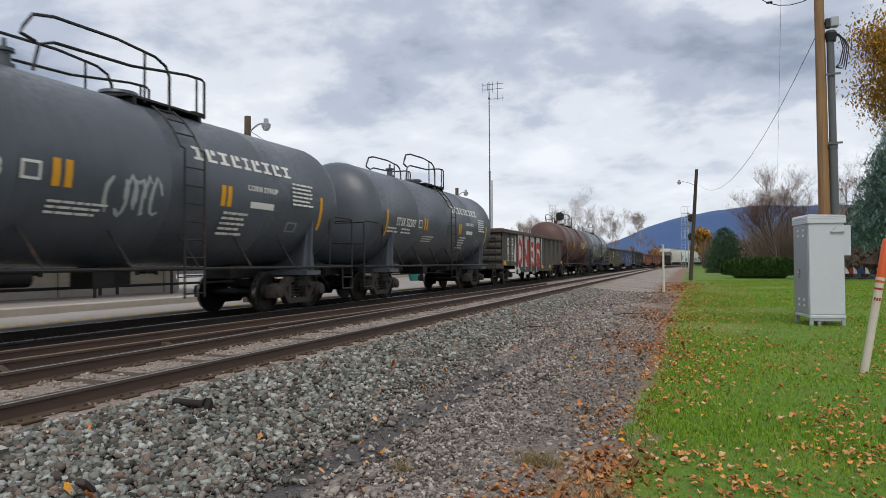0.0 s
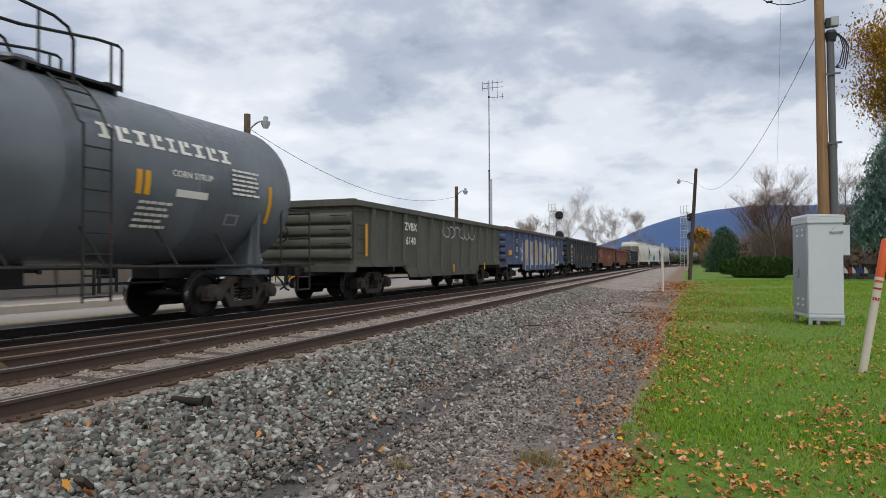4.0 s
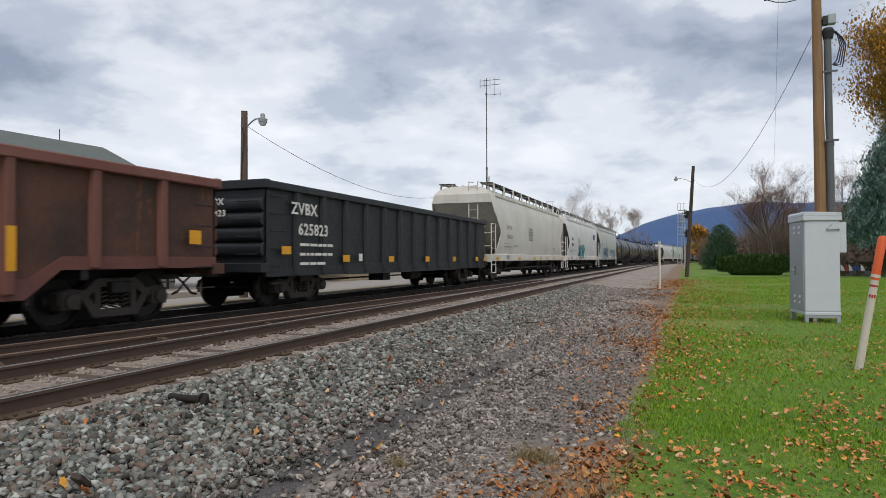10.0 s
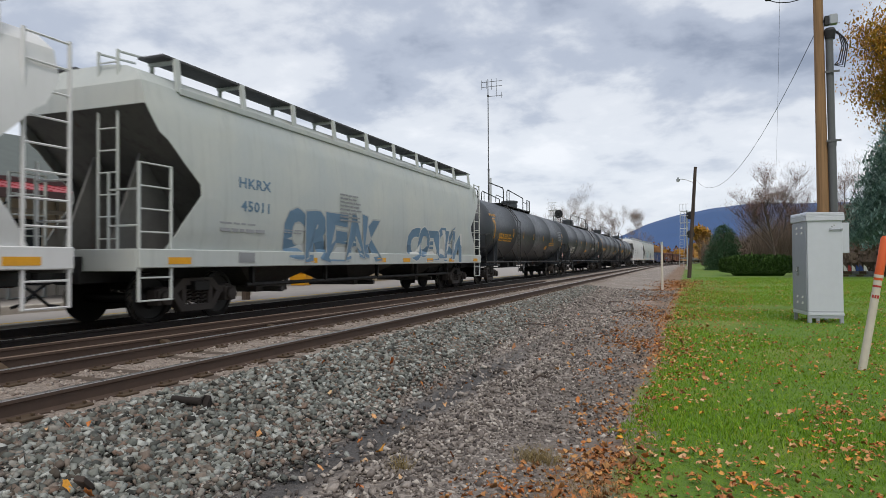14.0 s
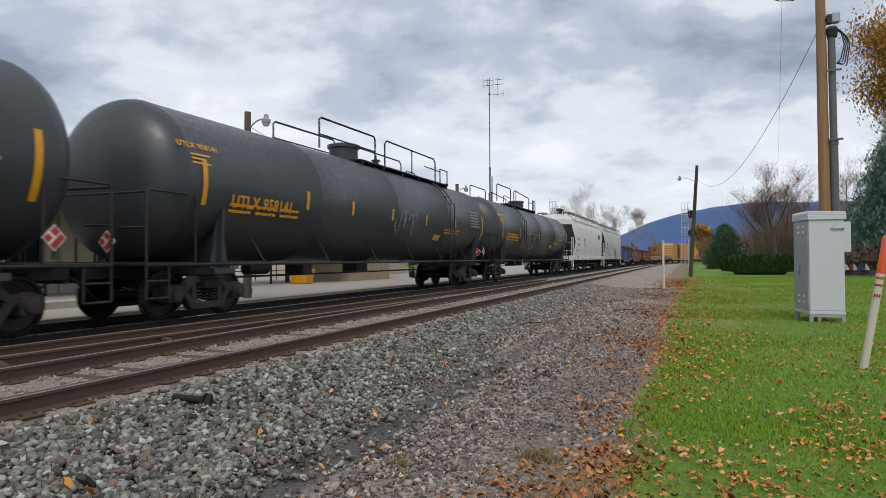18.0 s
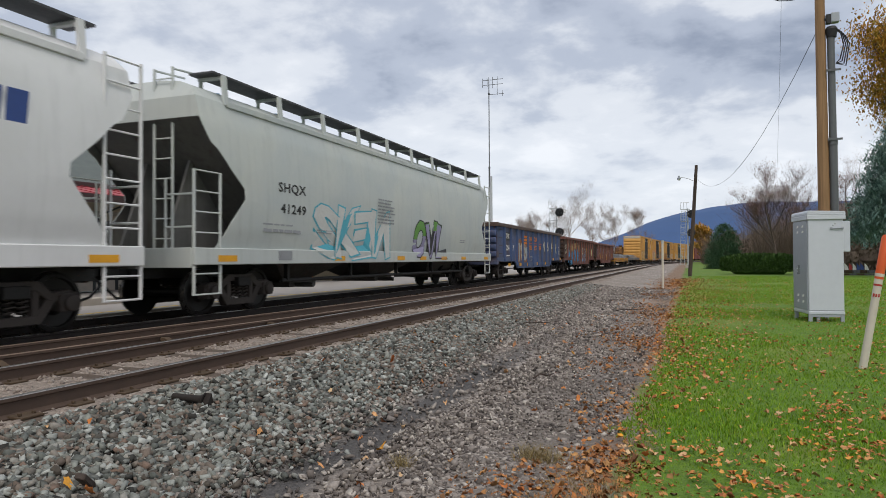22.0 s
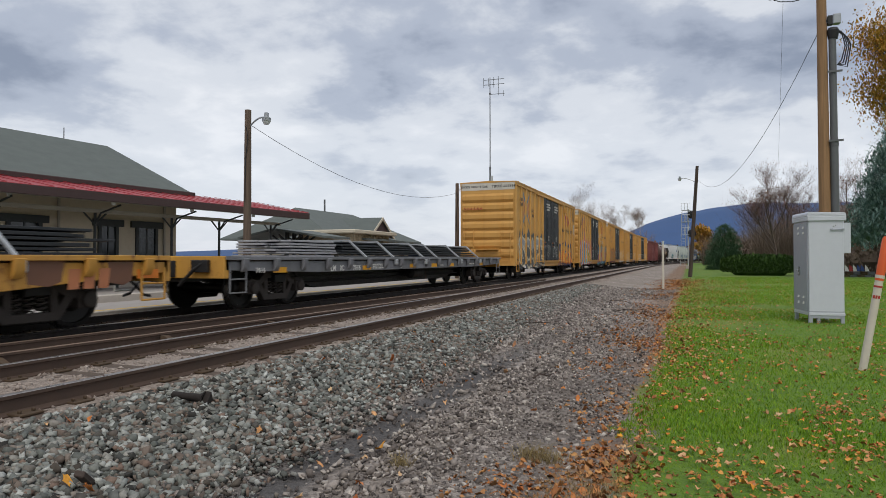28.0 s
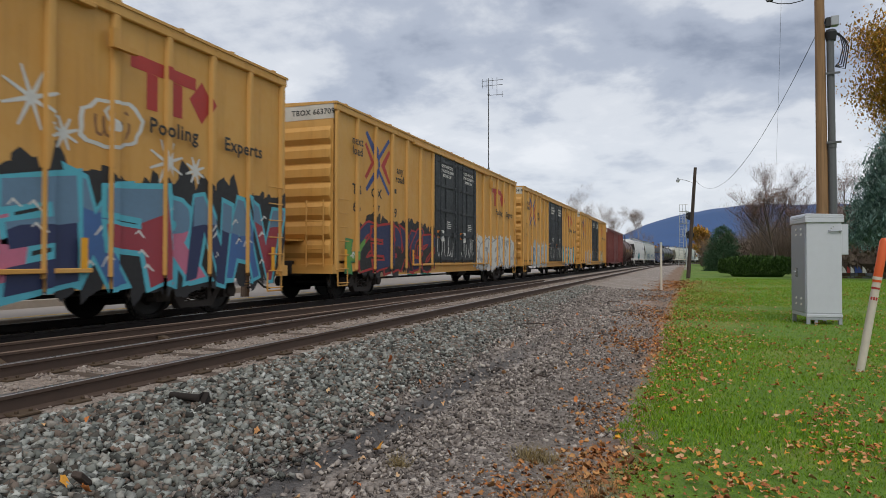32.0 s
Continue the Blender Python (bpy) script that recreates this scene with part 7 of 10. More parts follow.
# ---- gondola ----
def gondola(u0, u1, mats, label, top=2.75, low=0.62, posts=13, deep=True, chord=None, rib_w=0.13, frame=None):
    """An open gondola: sheet sides with posts, a top chord, ribbed ends, a floor. Returns the car and its posts' stretches."""
    car = thing("gondola_car", label, "rail car", "cars of the freight train")
    body, chord = mats, chord or mats
    frame = frame or body
    hl, wo = (u1 - u0) / 2, 1.44
    hb = hl - 1.95
    pitch = 2 * hl / (posts + 1)
    stretch = [(-hl + pitch * (k + 1) - rib_w / 2, -hl + pitch * (k + 1) + rib_w / 2) for k in range(posts)]
    zend = 0.95 if deep else low
    outline = [(-hl, top - 0.1), (-hl, zend), (-hb - 1.2, zend), (-hb + 1.35, zend), (-hb + 1.9, low), (hb - 1.9, low), (hb - 1.35, zend), (hb + 1.2, zend), (hl, zend), (hl, top - 0.1)]
    for sx in (-1, 1):
        s = Shape().prism("x", outline, sx * (wo - 0.03), sx * wo)
        side = part("side", s, body, car)
        me = cached(("post", top, low, zend, rib_w, frame.name, sx), lambda: Shape().prism("z", [(0, -rib_w / 2 - 0.04), (sx * 0.1, -rib_w / 2), (sx * 0.1, rib_w / 2), (0, rib_w / 2 + 0.04)], 0.0, 1.0).mesh("post", [frame], bevel=0.01))
        for a, b in stretch:
            yc = (a + b) / 2
            z0 = low + 0.05 if abs(yc) < hb - 1.6 else zend + 0.02
            part("post", me, None, side, at=Matrix.Translation((sx * wo, yc, z0)) @ Matrix.Diagonal((1, 1, top - 0.14 - z0, 1)))
        s = Shape().box(min(sx * (wo - 0.06), sx * (wo + 0.12)), max(sx * (wo - 0.06), sx * (wo + 0.12)), -hl, hl, top - 0.17, top)
        part("top_chord", s, chord, car, bevel=0.02)
        s = Shape()
        s.prism("x", [(-hl, zend), (-hb + 1.35, zend), (-hb + 1.9, low - 0.03), (hb - 1.9, low - 0.03), (hb - 1.35, zend), (hl, zend), (hl, zend + 0.2), (hb - 1.3, zend + 0.2), (hb - 1.85, low + 0.26), (-hb + 1.85, low + 0.26), (-hb + 1.3, zend + 0.2), (-hl, zend + 0.2)], sx * (wo - 0.02), sx * (wo + 0.035))
        part("side_sill", s, frame, car)
    for e in (-1, 1):
        s = Shape().box(-wo, wo, min(e * (hl - 0.04), e * hl), max(e * (hl - 0.04), e * hl), 0.95, top - 0.05)
        end = part("end", s, body, car)
        n = 4
        me = cached(("end_rib", body.name), lambda: Shape().prism("x", [(0, -0.17), (0.11, -0.09), (0.11, 0.09), (0, 0.17)], -wo + 0.02, wo - 0.02).mesh("rib", [body], bevel=0.015))
        for k in range(n):
            z = 1.15 + (top - 1.5) * (k + 0.5) / n
            part("rib", me, None, end, at=Matrix.Translation((0, e * hl, z)) @ (Matrix.Identity(4) if e > 0 else pose(0, 0, 0, 0, 0, 180)))
        s = Shape().box(-wo - 0.1, wo + 0.1, min(e * (hl - 0.08), e * (hl + 0.1)), max(e * (hl - 0.08), e * (hl + 0.1)), top - 0.18, top + 0.02)
        part("end_chord", s, chord, car, bevel=0.02)
        s = Shape().box(-1.5, 1.5, min(e * (hl - 0.1), e * (hl + 0.22)), max(e * (hl - 0.1), e * (hl + 0.22)), 0.82, 1.02)
        part("end_sill", s, body, car, bevel=0.01)
        for sx in (-1, 1):
            rungs(car, sx * (wo + 0.09), e * (hl - 0.35), 0.5, top - 0.25, 0.5, 0.38, rails=False, name="grab_irons")
        rungs(car, wo - 0.35, e * (hl + 0.18), 0.75, top - 0.2, 0.5, 0.38, along="x", rails=False, name="grab_irons")
    s = Shape().box(-wo + 0.03, wo - 0.03, -hl + 0.05, hl - 0.05, 1.0, 1.06)
    part("floor", s, body, car)
    s = Shape().box(-0.35, 0.35, -hl - 0.2, hl + 0.2, 0.72, 1.0)
    for k in range(7):
        y = -hb + 2 * hb * (k + 0.5) / 7
        s.box(-1.4, 1.4, y - 0.06, y + 0.06, 0.8, 1.0)
    part("centre_sill", s, BLACKPAINT, car)
    s = Shape()
    s.lathe("y", [(-0.5, 0.0), (-0.45, 0.2), (0.45, 0.2), (0.5, 0.0)], 14, (0.85, 1.2, 0.6))
    s.tube([(0.5, -hb + 1.3, 0.55), (0.5, hb - 1.3, 0.55)], 0.025, 6)
    s.box(0.6, 1.1, -1.6, -1.1, 0.45, 0.8)
    part("brake_gear", s, STEEL, car)
    s = Shape().tube([(-0.7 + 0.27 * cos(a), -hl - 0.26, 1.9 + 0.27 * sin(a)) for a in np.linspace(0, 2 * pi, 19)], 0.022, 6)
    s.tube([(-0.96, -hl - 0.25, 1.9), (-0.44, -hl - 0.25, 1.9)], 0.015, 5)
    s.tube([(-0.7, -hl - 0.25, 1.62), (-0.7, -hl - 0.25, 2.18)], 0.015, 5)
    part("brake_wheel", s, STEEL, car)
    trucks(car, hb)
    couplers(car, hl + 0.1, 0.7)
    return car, hb, hl, wo, stretch


# ---- covered hopper ----
HOP = [(1.28, 1.46), (1.6, 1.54), (2.2, 1.585), (3.0, 1.575), (3.7, 1.50), (4.15, 1.38), (4.35, 1.2), (4.48, 0.9), (4.55, 0.45)]


def hopper_x(z):
    """Half-width of the covered hopper's curved side at height z."""
    return float(np.interp(z, [p[0] for p in HOP], [p[1] for p in HOP]))


def hopper(u0, u1, mat, label, grime_shade):
    car = thing("covered_hopper_car", label, "rail car", "cars of the freight train")
    hl = (u1 - u0) / 2
    hb = hl - 1.9
    rows = []
    zs = [1.28, 1.6, 2.0, 2.25, 2.6, 3.0, 3.3, 3.6, 3.75, 3.9, 4.15, 4.35, 4.48, 4.55]

    def slope(z):
        """Where the sloped end sheet stands at height z."""
        return hl - 3.0 + 2.75 * (z - 1.28) / 2.47 if z < 3.75 else hl - 0.2 - max(0, z - 4.15) * 0.5
    for z in zs:
        ye, x = slope(z), hopper_x(z)
        rows.append([(-x, -ye, z), (x, -ye, z), (x, ye, z), (-x, ye, z)])
    s = Shape().loft(rows)
    # sloped end faces take the darker paint: dirt plus the overhang's shade
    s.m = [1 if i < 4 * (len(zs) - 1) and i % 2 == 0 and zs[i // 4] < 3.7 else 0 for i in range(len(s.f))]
    part("body", s, [mat, grime_shade], car, smooth=25)
    cut = [(1.28, 0.62), (1.8, 1.0), (2.3, 1.42), (2.5, 1.4), (2.85, 0.98), (3.2, 0.62), (3.3, 0.45), (3.6, 0.26), (3.75, 0.22)]
    for sx in (-1, 1):
        for e in (-1, 1):
            # the side sheet runs on past the slope as a wing
            s = Shape()
            ring = []
            for z in sorted(set(zs[:9]) | {q[0] for q in cut}):
                x, back = hopper_x(z), float(np.interp(z, [q[0] for q in cut], [q[1] for q in cut]))
                y0, y1 = e * (slope(z) - 0.001), e * max(slope(z) + 0.01, hl - back)
                ring.append([(sx * x, y0, z), (sx * x, y1, z), (sx * (x - 0.02), y1, z), (sx * (x - 0.02), y0, z)])
            s.loft(ring)
            # the wing's inner face carries the same painted shade
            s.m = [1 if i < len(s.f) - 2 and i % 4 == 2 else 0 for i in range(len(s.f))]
            part("side_wing", s, [mat, grime_shade], car, smooth=25)
        s = Shape().box(min(sx * 1.38, sx * 1.56), max(sx * 1.38, sx * 1.56), -hl, hl, 1.0, 1.32)
        part("side_sill", s, mat, car, bevel=0.015)
        s = Shape()
        s.box(min(sx * 0.75, sx * 1.32), max(sx * 0.75, sx * 1.32), -hl + 0.75, hl - 0.75, 4.70, 4.74)
        walk_way = part("roof_walkway", s, GRATING, car, "dark steel grating walkway")
        br = Shape()
        br.box(min(sx * 0.74, sx * 1.36), max(sx * 0.74, sx * 1.36), -0.05, 0.05, 4.65, 4.70)
        br.prism("y", [(sx * 1.3, 4.72), (sx * 1.36, 4.72), (sx * 1.42, 4.12), (sx * 1.36, 4.12)], -0.06, 0.06)
        br.box(min(sx * 0.76, sx * 0.8), max(sx * 0.76, sx * 0.8), -0.04, 0.04, 4.4, 4.68)
        me = cached(("walk_bracket", sx, mat.name), lambda: br.mesh("bracket", [mat]))
        for k in range(10):
            part("bracket", me, None, walk_way, at=Matrix.Translation((0, -hl + 1.05 + (2 * hl - 2.1) * k / 9, 0)))
        s = Shape().box(min(sx * 1.36, sx * 1.44), max(sx * 1.36, sx * 1.44), -hl + 1.05, hl - 1.05, 4.08, 4.2)
        part("eave_angle", s, mat, car, bevel=0.01)
    for k in range(8):
        y = -hl + 2.0 + (2 * hl - 4.0) * k / 7
        part("hatch", Shape().box(-0.4, 0.4, y - 0.9, y + 0.9, 4.5, 4.64).box(-0.46, 0.46, y - 0.04, y + 0.04, 4.62, 4.68), HATCH, car, bevel=0.02)
    bays = 3
    for k in range(bays):
        yc = (k - 1) * (2 * hl - 4.9) / bays
        w = (2 * hl - 5.0) / bays / 2
        s = Shape().loft([[(-1.4, yc - w, 1.3), (1.4, yc - w, 1.3), (1.4, yc + w, 1.3), (-1.4, yc + w, 1.3)],
                          [(-0.5, yc - 0.45, 0.55), (0.5, yc - 0.45, 0.55), (0.5, yc + 0.45, 0.55), (-0.5, yc + 0.45, 0.55)]])
        s.box(-0.75, 0.75, yc - 0.6, yc + 0.6, 0.42, 0.55)
        s.tube([(0.75, yc - 0.3, 0.48), (1.25, yc - 0.3, 0.48)], 0.06, 8)
        part("discharge_bay", s, HOPBOTTOM, car)
    for e in (-1, 1):
        s = Shape()
        s.box(-1.5, 1.5, min(e * (hl - 0.12), e * hl), max(e * (hl - 0.12), e * hl), 0.95, 1.32)
        s.box(-1.45, 1.45, min(e * (hl - 2.6), e * (hl - 0.1)), max(e * (hl - 2.6), e * (hl - 0.1)), 1.22, 1.28)
        for x in (-0.55, 0.55):
            s.prism("x", [(e * (hl - 2.5), 1.28), (e * (hl - 0.3), 1.28), (e * (hl - 1.0), 3.1)], x - 0.03, x + 0.03)
        part("end_shelf", s, grime_shade, car)
        part("end_beam", Shape().box(-1.5, 1.5, min(e * (hl - 0.02), e * (hl + 0.03)), max(e * (hl - 0.02), e * (hl + 0.03)), 0.95, 1.32), mat, car, bevel=0.01)
        s = Shape().box(-0.35, 0.35, min(e * (hl - 3.5), e * (hl + 0.1)), max(e * (hl - 3.5), e * (hl + 0.1)), 0.74, 1.2)
        part("draft_sill", s, BLACKPAINT, car, bevel=0.01)
        for sx in (-1, 1):
            s = Shape()
            x, y0, y1 = sx * 1.5, e * (hl - 0.04), e * (hl - 0.75)
            tall = 2.75 if e < 0 else 4.3
            s.tube([(x, y0, 0.45), (x, y0, tall)], 0.03, 6)
            s.tube([(x, y1, 0.45), (x, y1, tall)], 0.03, 6)
            z = 0.46
            while z < tall:
                s.tube([(x, y0, z), (x, y1, z)], 0.018, 5)
                z += 0.38
            s.tube([(x, y0, 2.3), (sx * 0.85, y0, 2.3)], 0.02, 5)
            s.tube([(x, y0, 1.7), (sx * 0.85, y0, 1.7)], 0.02, 5)
            s.tube([(sx * 0.85, y0, 1.3), (sx * 0.85, y0, 2.6)], 0.025, 5)
            part("ladder", s, mat, car)
        s = Shape()
        xl = -0.6 if e > 0 else 0.55
        ye = e * (hl - 0.3)
        for dx in (-0.22, 0.22):
            s.tube([(xl + dx, ye, 1.3), (xl + dx, ye, 4.75)], 0.028, 6)
        z = 1.5
        while z < 4.75:
            s.tube([(xl - 0.22, ye, z), (xl + 0.22, ye, z)], 0.016, 5)
            z += 0.38
        s.tube([(xl - 0.22, ye, 4.72), (xl - 0.22, e * (hl - 1.1), 4.78)], 0.022, 5)
        s.tube([(xl + 0.22, ye, 4.72), (xl + 0.22, e * (hl - 1.1), 4.78)], 0.022, 5)
        part("end_ladder", s, mat, car)
    s = Shape()
    s.lathe("y", [(-0.5, 0.0), (-0.45, 0.19), (0.45, 0.19), (0.5, 0.0)], 14, (0.7, hb - 2.0, 0.85))
    s.tube([(1.2, -hb + 1.3, 0.62), (1.2, hb - 1.3, 0.62)], 0.045, 6)
    for k in range(5):
        y = -hb + 2 * hb * (k + 0.5) / 5
        s.box(1.15, 1.25, y - 0.04, y + 0.04, 0.6, 1.02)
    part("brake_gear", s, STEEL, car)
    trucks(car, hb)
    couplers(car, hl, 0.75)
    return car, hb, hl


# ---- boxcar ----
def boxcar(u0, u1, mat, label, roof=5.17, doors=True, doormat=None):
    car = thing("boxcar", label, "rail car", "cars of the freight train")
    hl, wo, low = (u1 - u0) / 2, 1.455, 0.95
    hb = hl - 2.3
    door = 2.45
    nside = 7
    stretch = []
    for k in range(nside):
        y = -hl + 0.12 + (hl - door - 0.2) * k / (nside - 1)
        stretch += [(y - 0.06, y + 0.06), (-y - 0.06, -y + 0.06)]
    stretch.sort()
    outline = [(-hl, roof - 0.12), (-hl, 0.76), (-hb - 1.15, 0.76), (-hb + 1.3, 0.76), (-hb + 1.5, 0.62), (hb - 1.5, 0.62), (hb - 1.3, 0.76), (hl, 0.76), (hl, roof - 0.12)]
    for sx in (-1, 1):
        side = part("side", Shape().prism("x", outline, sx * (wo - 0.04), sx * wo), mat, car)
        me = cached(("boxpost", mat.name, sx, roof), lambda: Shape().prism("z", [(0, -0.09), (sx * 0.08, -0.055), (sx * 0.08, 0.055), (0, 0.09)], 0.8, roof - 0.25).mesh("post", [mat], bevel=0.012))
        for a, b in stretch:
            part("post", me, None, side, at=Matrix.Translation((sx * wo, (a + b) / 2, 0)))
        s = Shape().box(min(sx * (wo - 0.04), sx * (wo + 0.08)), max(sx * (wo - 0.04), sx * (wo + 0.08)), -hl, hl, roof - 0.26, roof - 0.08)
        part("eave_rail", s, mat, car, bevel=0.015)
        if doors:
            for e in (-1, 1):
                y0, y1 = (0.02, door) if e > 0 else (-door, -0.02)
                s = Shape().box(min(sx * wo, sx * (wo + 0.05)), max(sx * wo, sx * (wo + 0.05)), y0, y1, 0.98, roof - 0.32)
                leaf = part("door", s, doormat, car, "black plug door with locking bars", bevel=0.015)
                s = Shape()
                for k in range(5):
                    z = 1.1 + (roof - 1.6) * k / 4
                    s.box(min(sx * (wo + 0.05), sx * (wo + 0.085)), max(sx * (wo + 0.05), sx * (wo + 0.085)), y0 + 0.06, y1 - 0.06, z - 0.05, z + 0.05)
                for y in (y0 + 0.12, (y0 + y1) / 2, y1 - 0.12):
                    s.box(min(sx * (wo + 0.05), sx * (wo + 0.08)), max(sx * (wo + 0.05), sx * (wo + 0.08)), y - 0.05, y + 0.05, 1.0, roof - 0.35)
                part("door_frame", s, doormat, leaf, bevel=0.01)
                s = Shape()
                for y in (y0 + 0.5, y1 - 0.5):
                    s.tube([(sx * (wo + 0.12), y, 0.95), (sx * (wo + 0.12), y, roof - 0.3)], 0.022, 6)
                    s.box(min(sx * (wo + 0.08), sx * (wo + 0.15)), max(sx * (wo + 0.08), sx * (wo + 0.15)), y - 0.08, y + 0.08, 1.9, 2.1)
                part("locking_bars", s, doormat, leaf)
            s = Shape()
            s.box(min(sx * (wo - 0.02), sx * (wo + 0.09)), max(sx * (wo - 0.02), sx * (wo + 0.09)), -door - 1.9, door + 1.9, 0.88, 0.95)
            s.box(min(sx * (wo - 0.02), sx * (wo + 0.12)), max(sx * (wo - 0.02), sx * (wo + 0.12)), -door - 1.9, door + 1.9, roof - 0.32, roof - 0.24)
            part("door_track", s, mat, car, bevel=0.01)
    rows = []
    for y in (-hl - 0.02, hl + 0.02):
        rows.append([(-wo - 0.1, y, roof - 0.1), (-wo - 0.1, y, roof - 0.05), (0, y, roof + 0.0), (wo + 0.1, y, roof - 0.05), (wo + 0.1, y, roof - 0.1)])
    part("roof", Shape().loft(rows), mat, car)
    s = Shape()
    for k in range(14):
        y = -hl + 0.5 + (2 * hl - 1) * k / 13
        s.prism("y", [(-wo - 0.1, roof - 0.05), (0, roof + 0.0), (wo + 0.1, roof - 0.05), (wo + 0.1, roof - 0.02), (0, roof + 0.03), (-wo - 0.1, roof - 0.02)], y - 0.04, y + 0.04)
    part("roof_rib", s, mat, car)
    for e in (-1, 1):
        end = part("end", Shape().box(-wo, wo, min(e * (hl - 0.06), e * hl), max(e * (hl - 0.06), e * hl), 0.78, roof - 0.08), mat, car)
        part("end_band", Shape().box(-wo, wo, min(e * hl, e * (hl + 0.008)), max(e * hl, e * (hl + 0.008)), roof - 0.48, roof - 0.1), BANDWHITE, car, "white band across the end's top")
        me = cached(("boxrib", mat.name), lambda: Shape().prism("x", [(0, -0.24), (0.09, -0.10), (0.09, 0.10), (0, 0.24)], -wo + 0.06, wo - 0.06).mesh("rib", [mat], bevel=0.02))
        for k in range(7):
            z = 1.1 + (roof - 1.75) * (k + 0.5) / 7
            part("rib", me, None, end, at=Matrix.Translation((0, e * hl, z)) @ (Matrix.Identity(4) if e > 0 else pose(0, 0, 0, 0, 0, 180)))
        for sx in (-1, 1):
            rungs(car, sx * (wo + 0.09), e * (hl - 0.4), 0.4, 2.9, 0.5, 0.36, mat, name="side_ladder", rails=False)
            rungs(car, sx * (wo - 0.45), e * (hl + 0.16), 0.9, 2.6, 0.5, 0.36, mat, "x", "end_ladder")
            s = Shape()
            s.tube([(sx * (wo + 0.05), e * (hl - 0.15), 0.4), (sx * (wo + 0.05), e * (hl - 0.15), 0.8)], 0.018, 5)
            s.tube([(sx * (wo + 0.05), e * (hl - 0.65), 0.4), (sx * (wo + 0.05), e * (hl - 0.65), 0.8)], 0.018, 5)
            s.tube([(sx * (wo + 0.05), e * (hl - 0.15), 0.41), (sx * (wo + 0.05), e * (hl - 0.65), 0.41)], 0.018, 5)
            part("step", s, mat, car)
        s = Shape().box(-0.6, 0.6, min(e * hl, e * (hl + 0.32)), max(e * hl, e * (hl + 0.32)), 1.55, 1.6)
        s.box(-1.5, 1.5, min(e * (hl - 0.2), e * (hl + 0.1)), max(e * (hl - 0.2), e * (hl + 0.1)), 0.72, 0.95)
        part("end_sill", s, mat, car)
    part("floor", Shape().box(-wo, wo, -hl + 0.02, hl - 0.02, 0.98, 1.05), BLACKPAINT, car)
    part("centre_sill", Shape().box(-0.35, 0.35, -hl, hl, 0.66, 0.98), BLACKPAINT, car, bevel=0.01)
    s = Shape()
    s.lathe("y", [(-0.5, 0.0), (-0.45, 0.2), (0.45, 0.2), (0.5, 0.0)], 14, (0.8, 2.2, 0.6))
    s.tube([(0.6, -hb + 1.3, 0.5), (0.6, hb - 1.3, 0.5)], 0.03, 6)
    part("brake_gear", s, STEEL, car)
    trucks(car, hb)
    couplers(car, hl + 0.1, 1.0)
    return car, hb, hl, wo, stretch


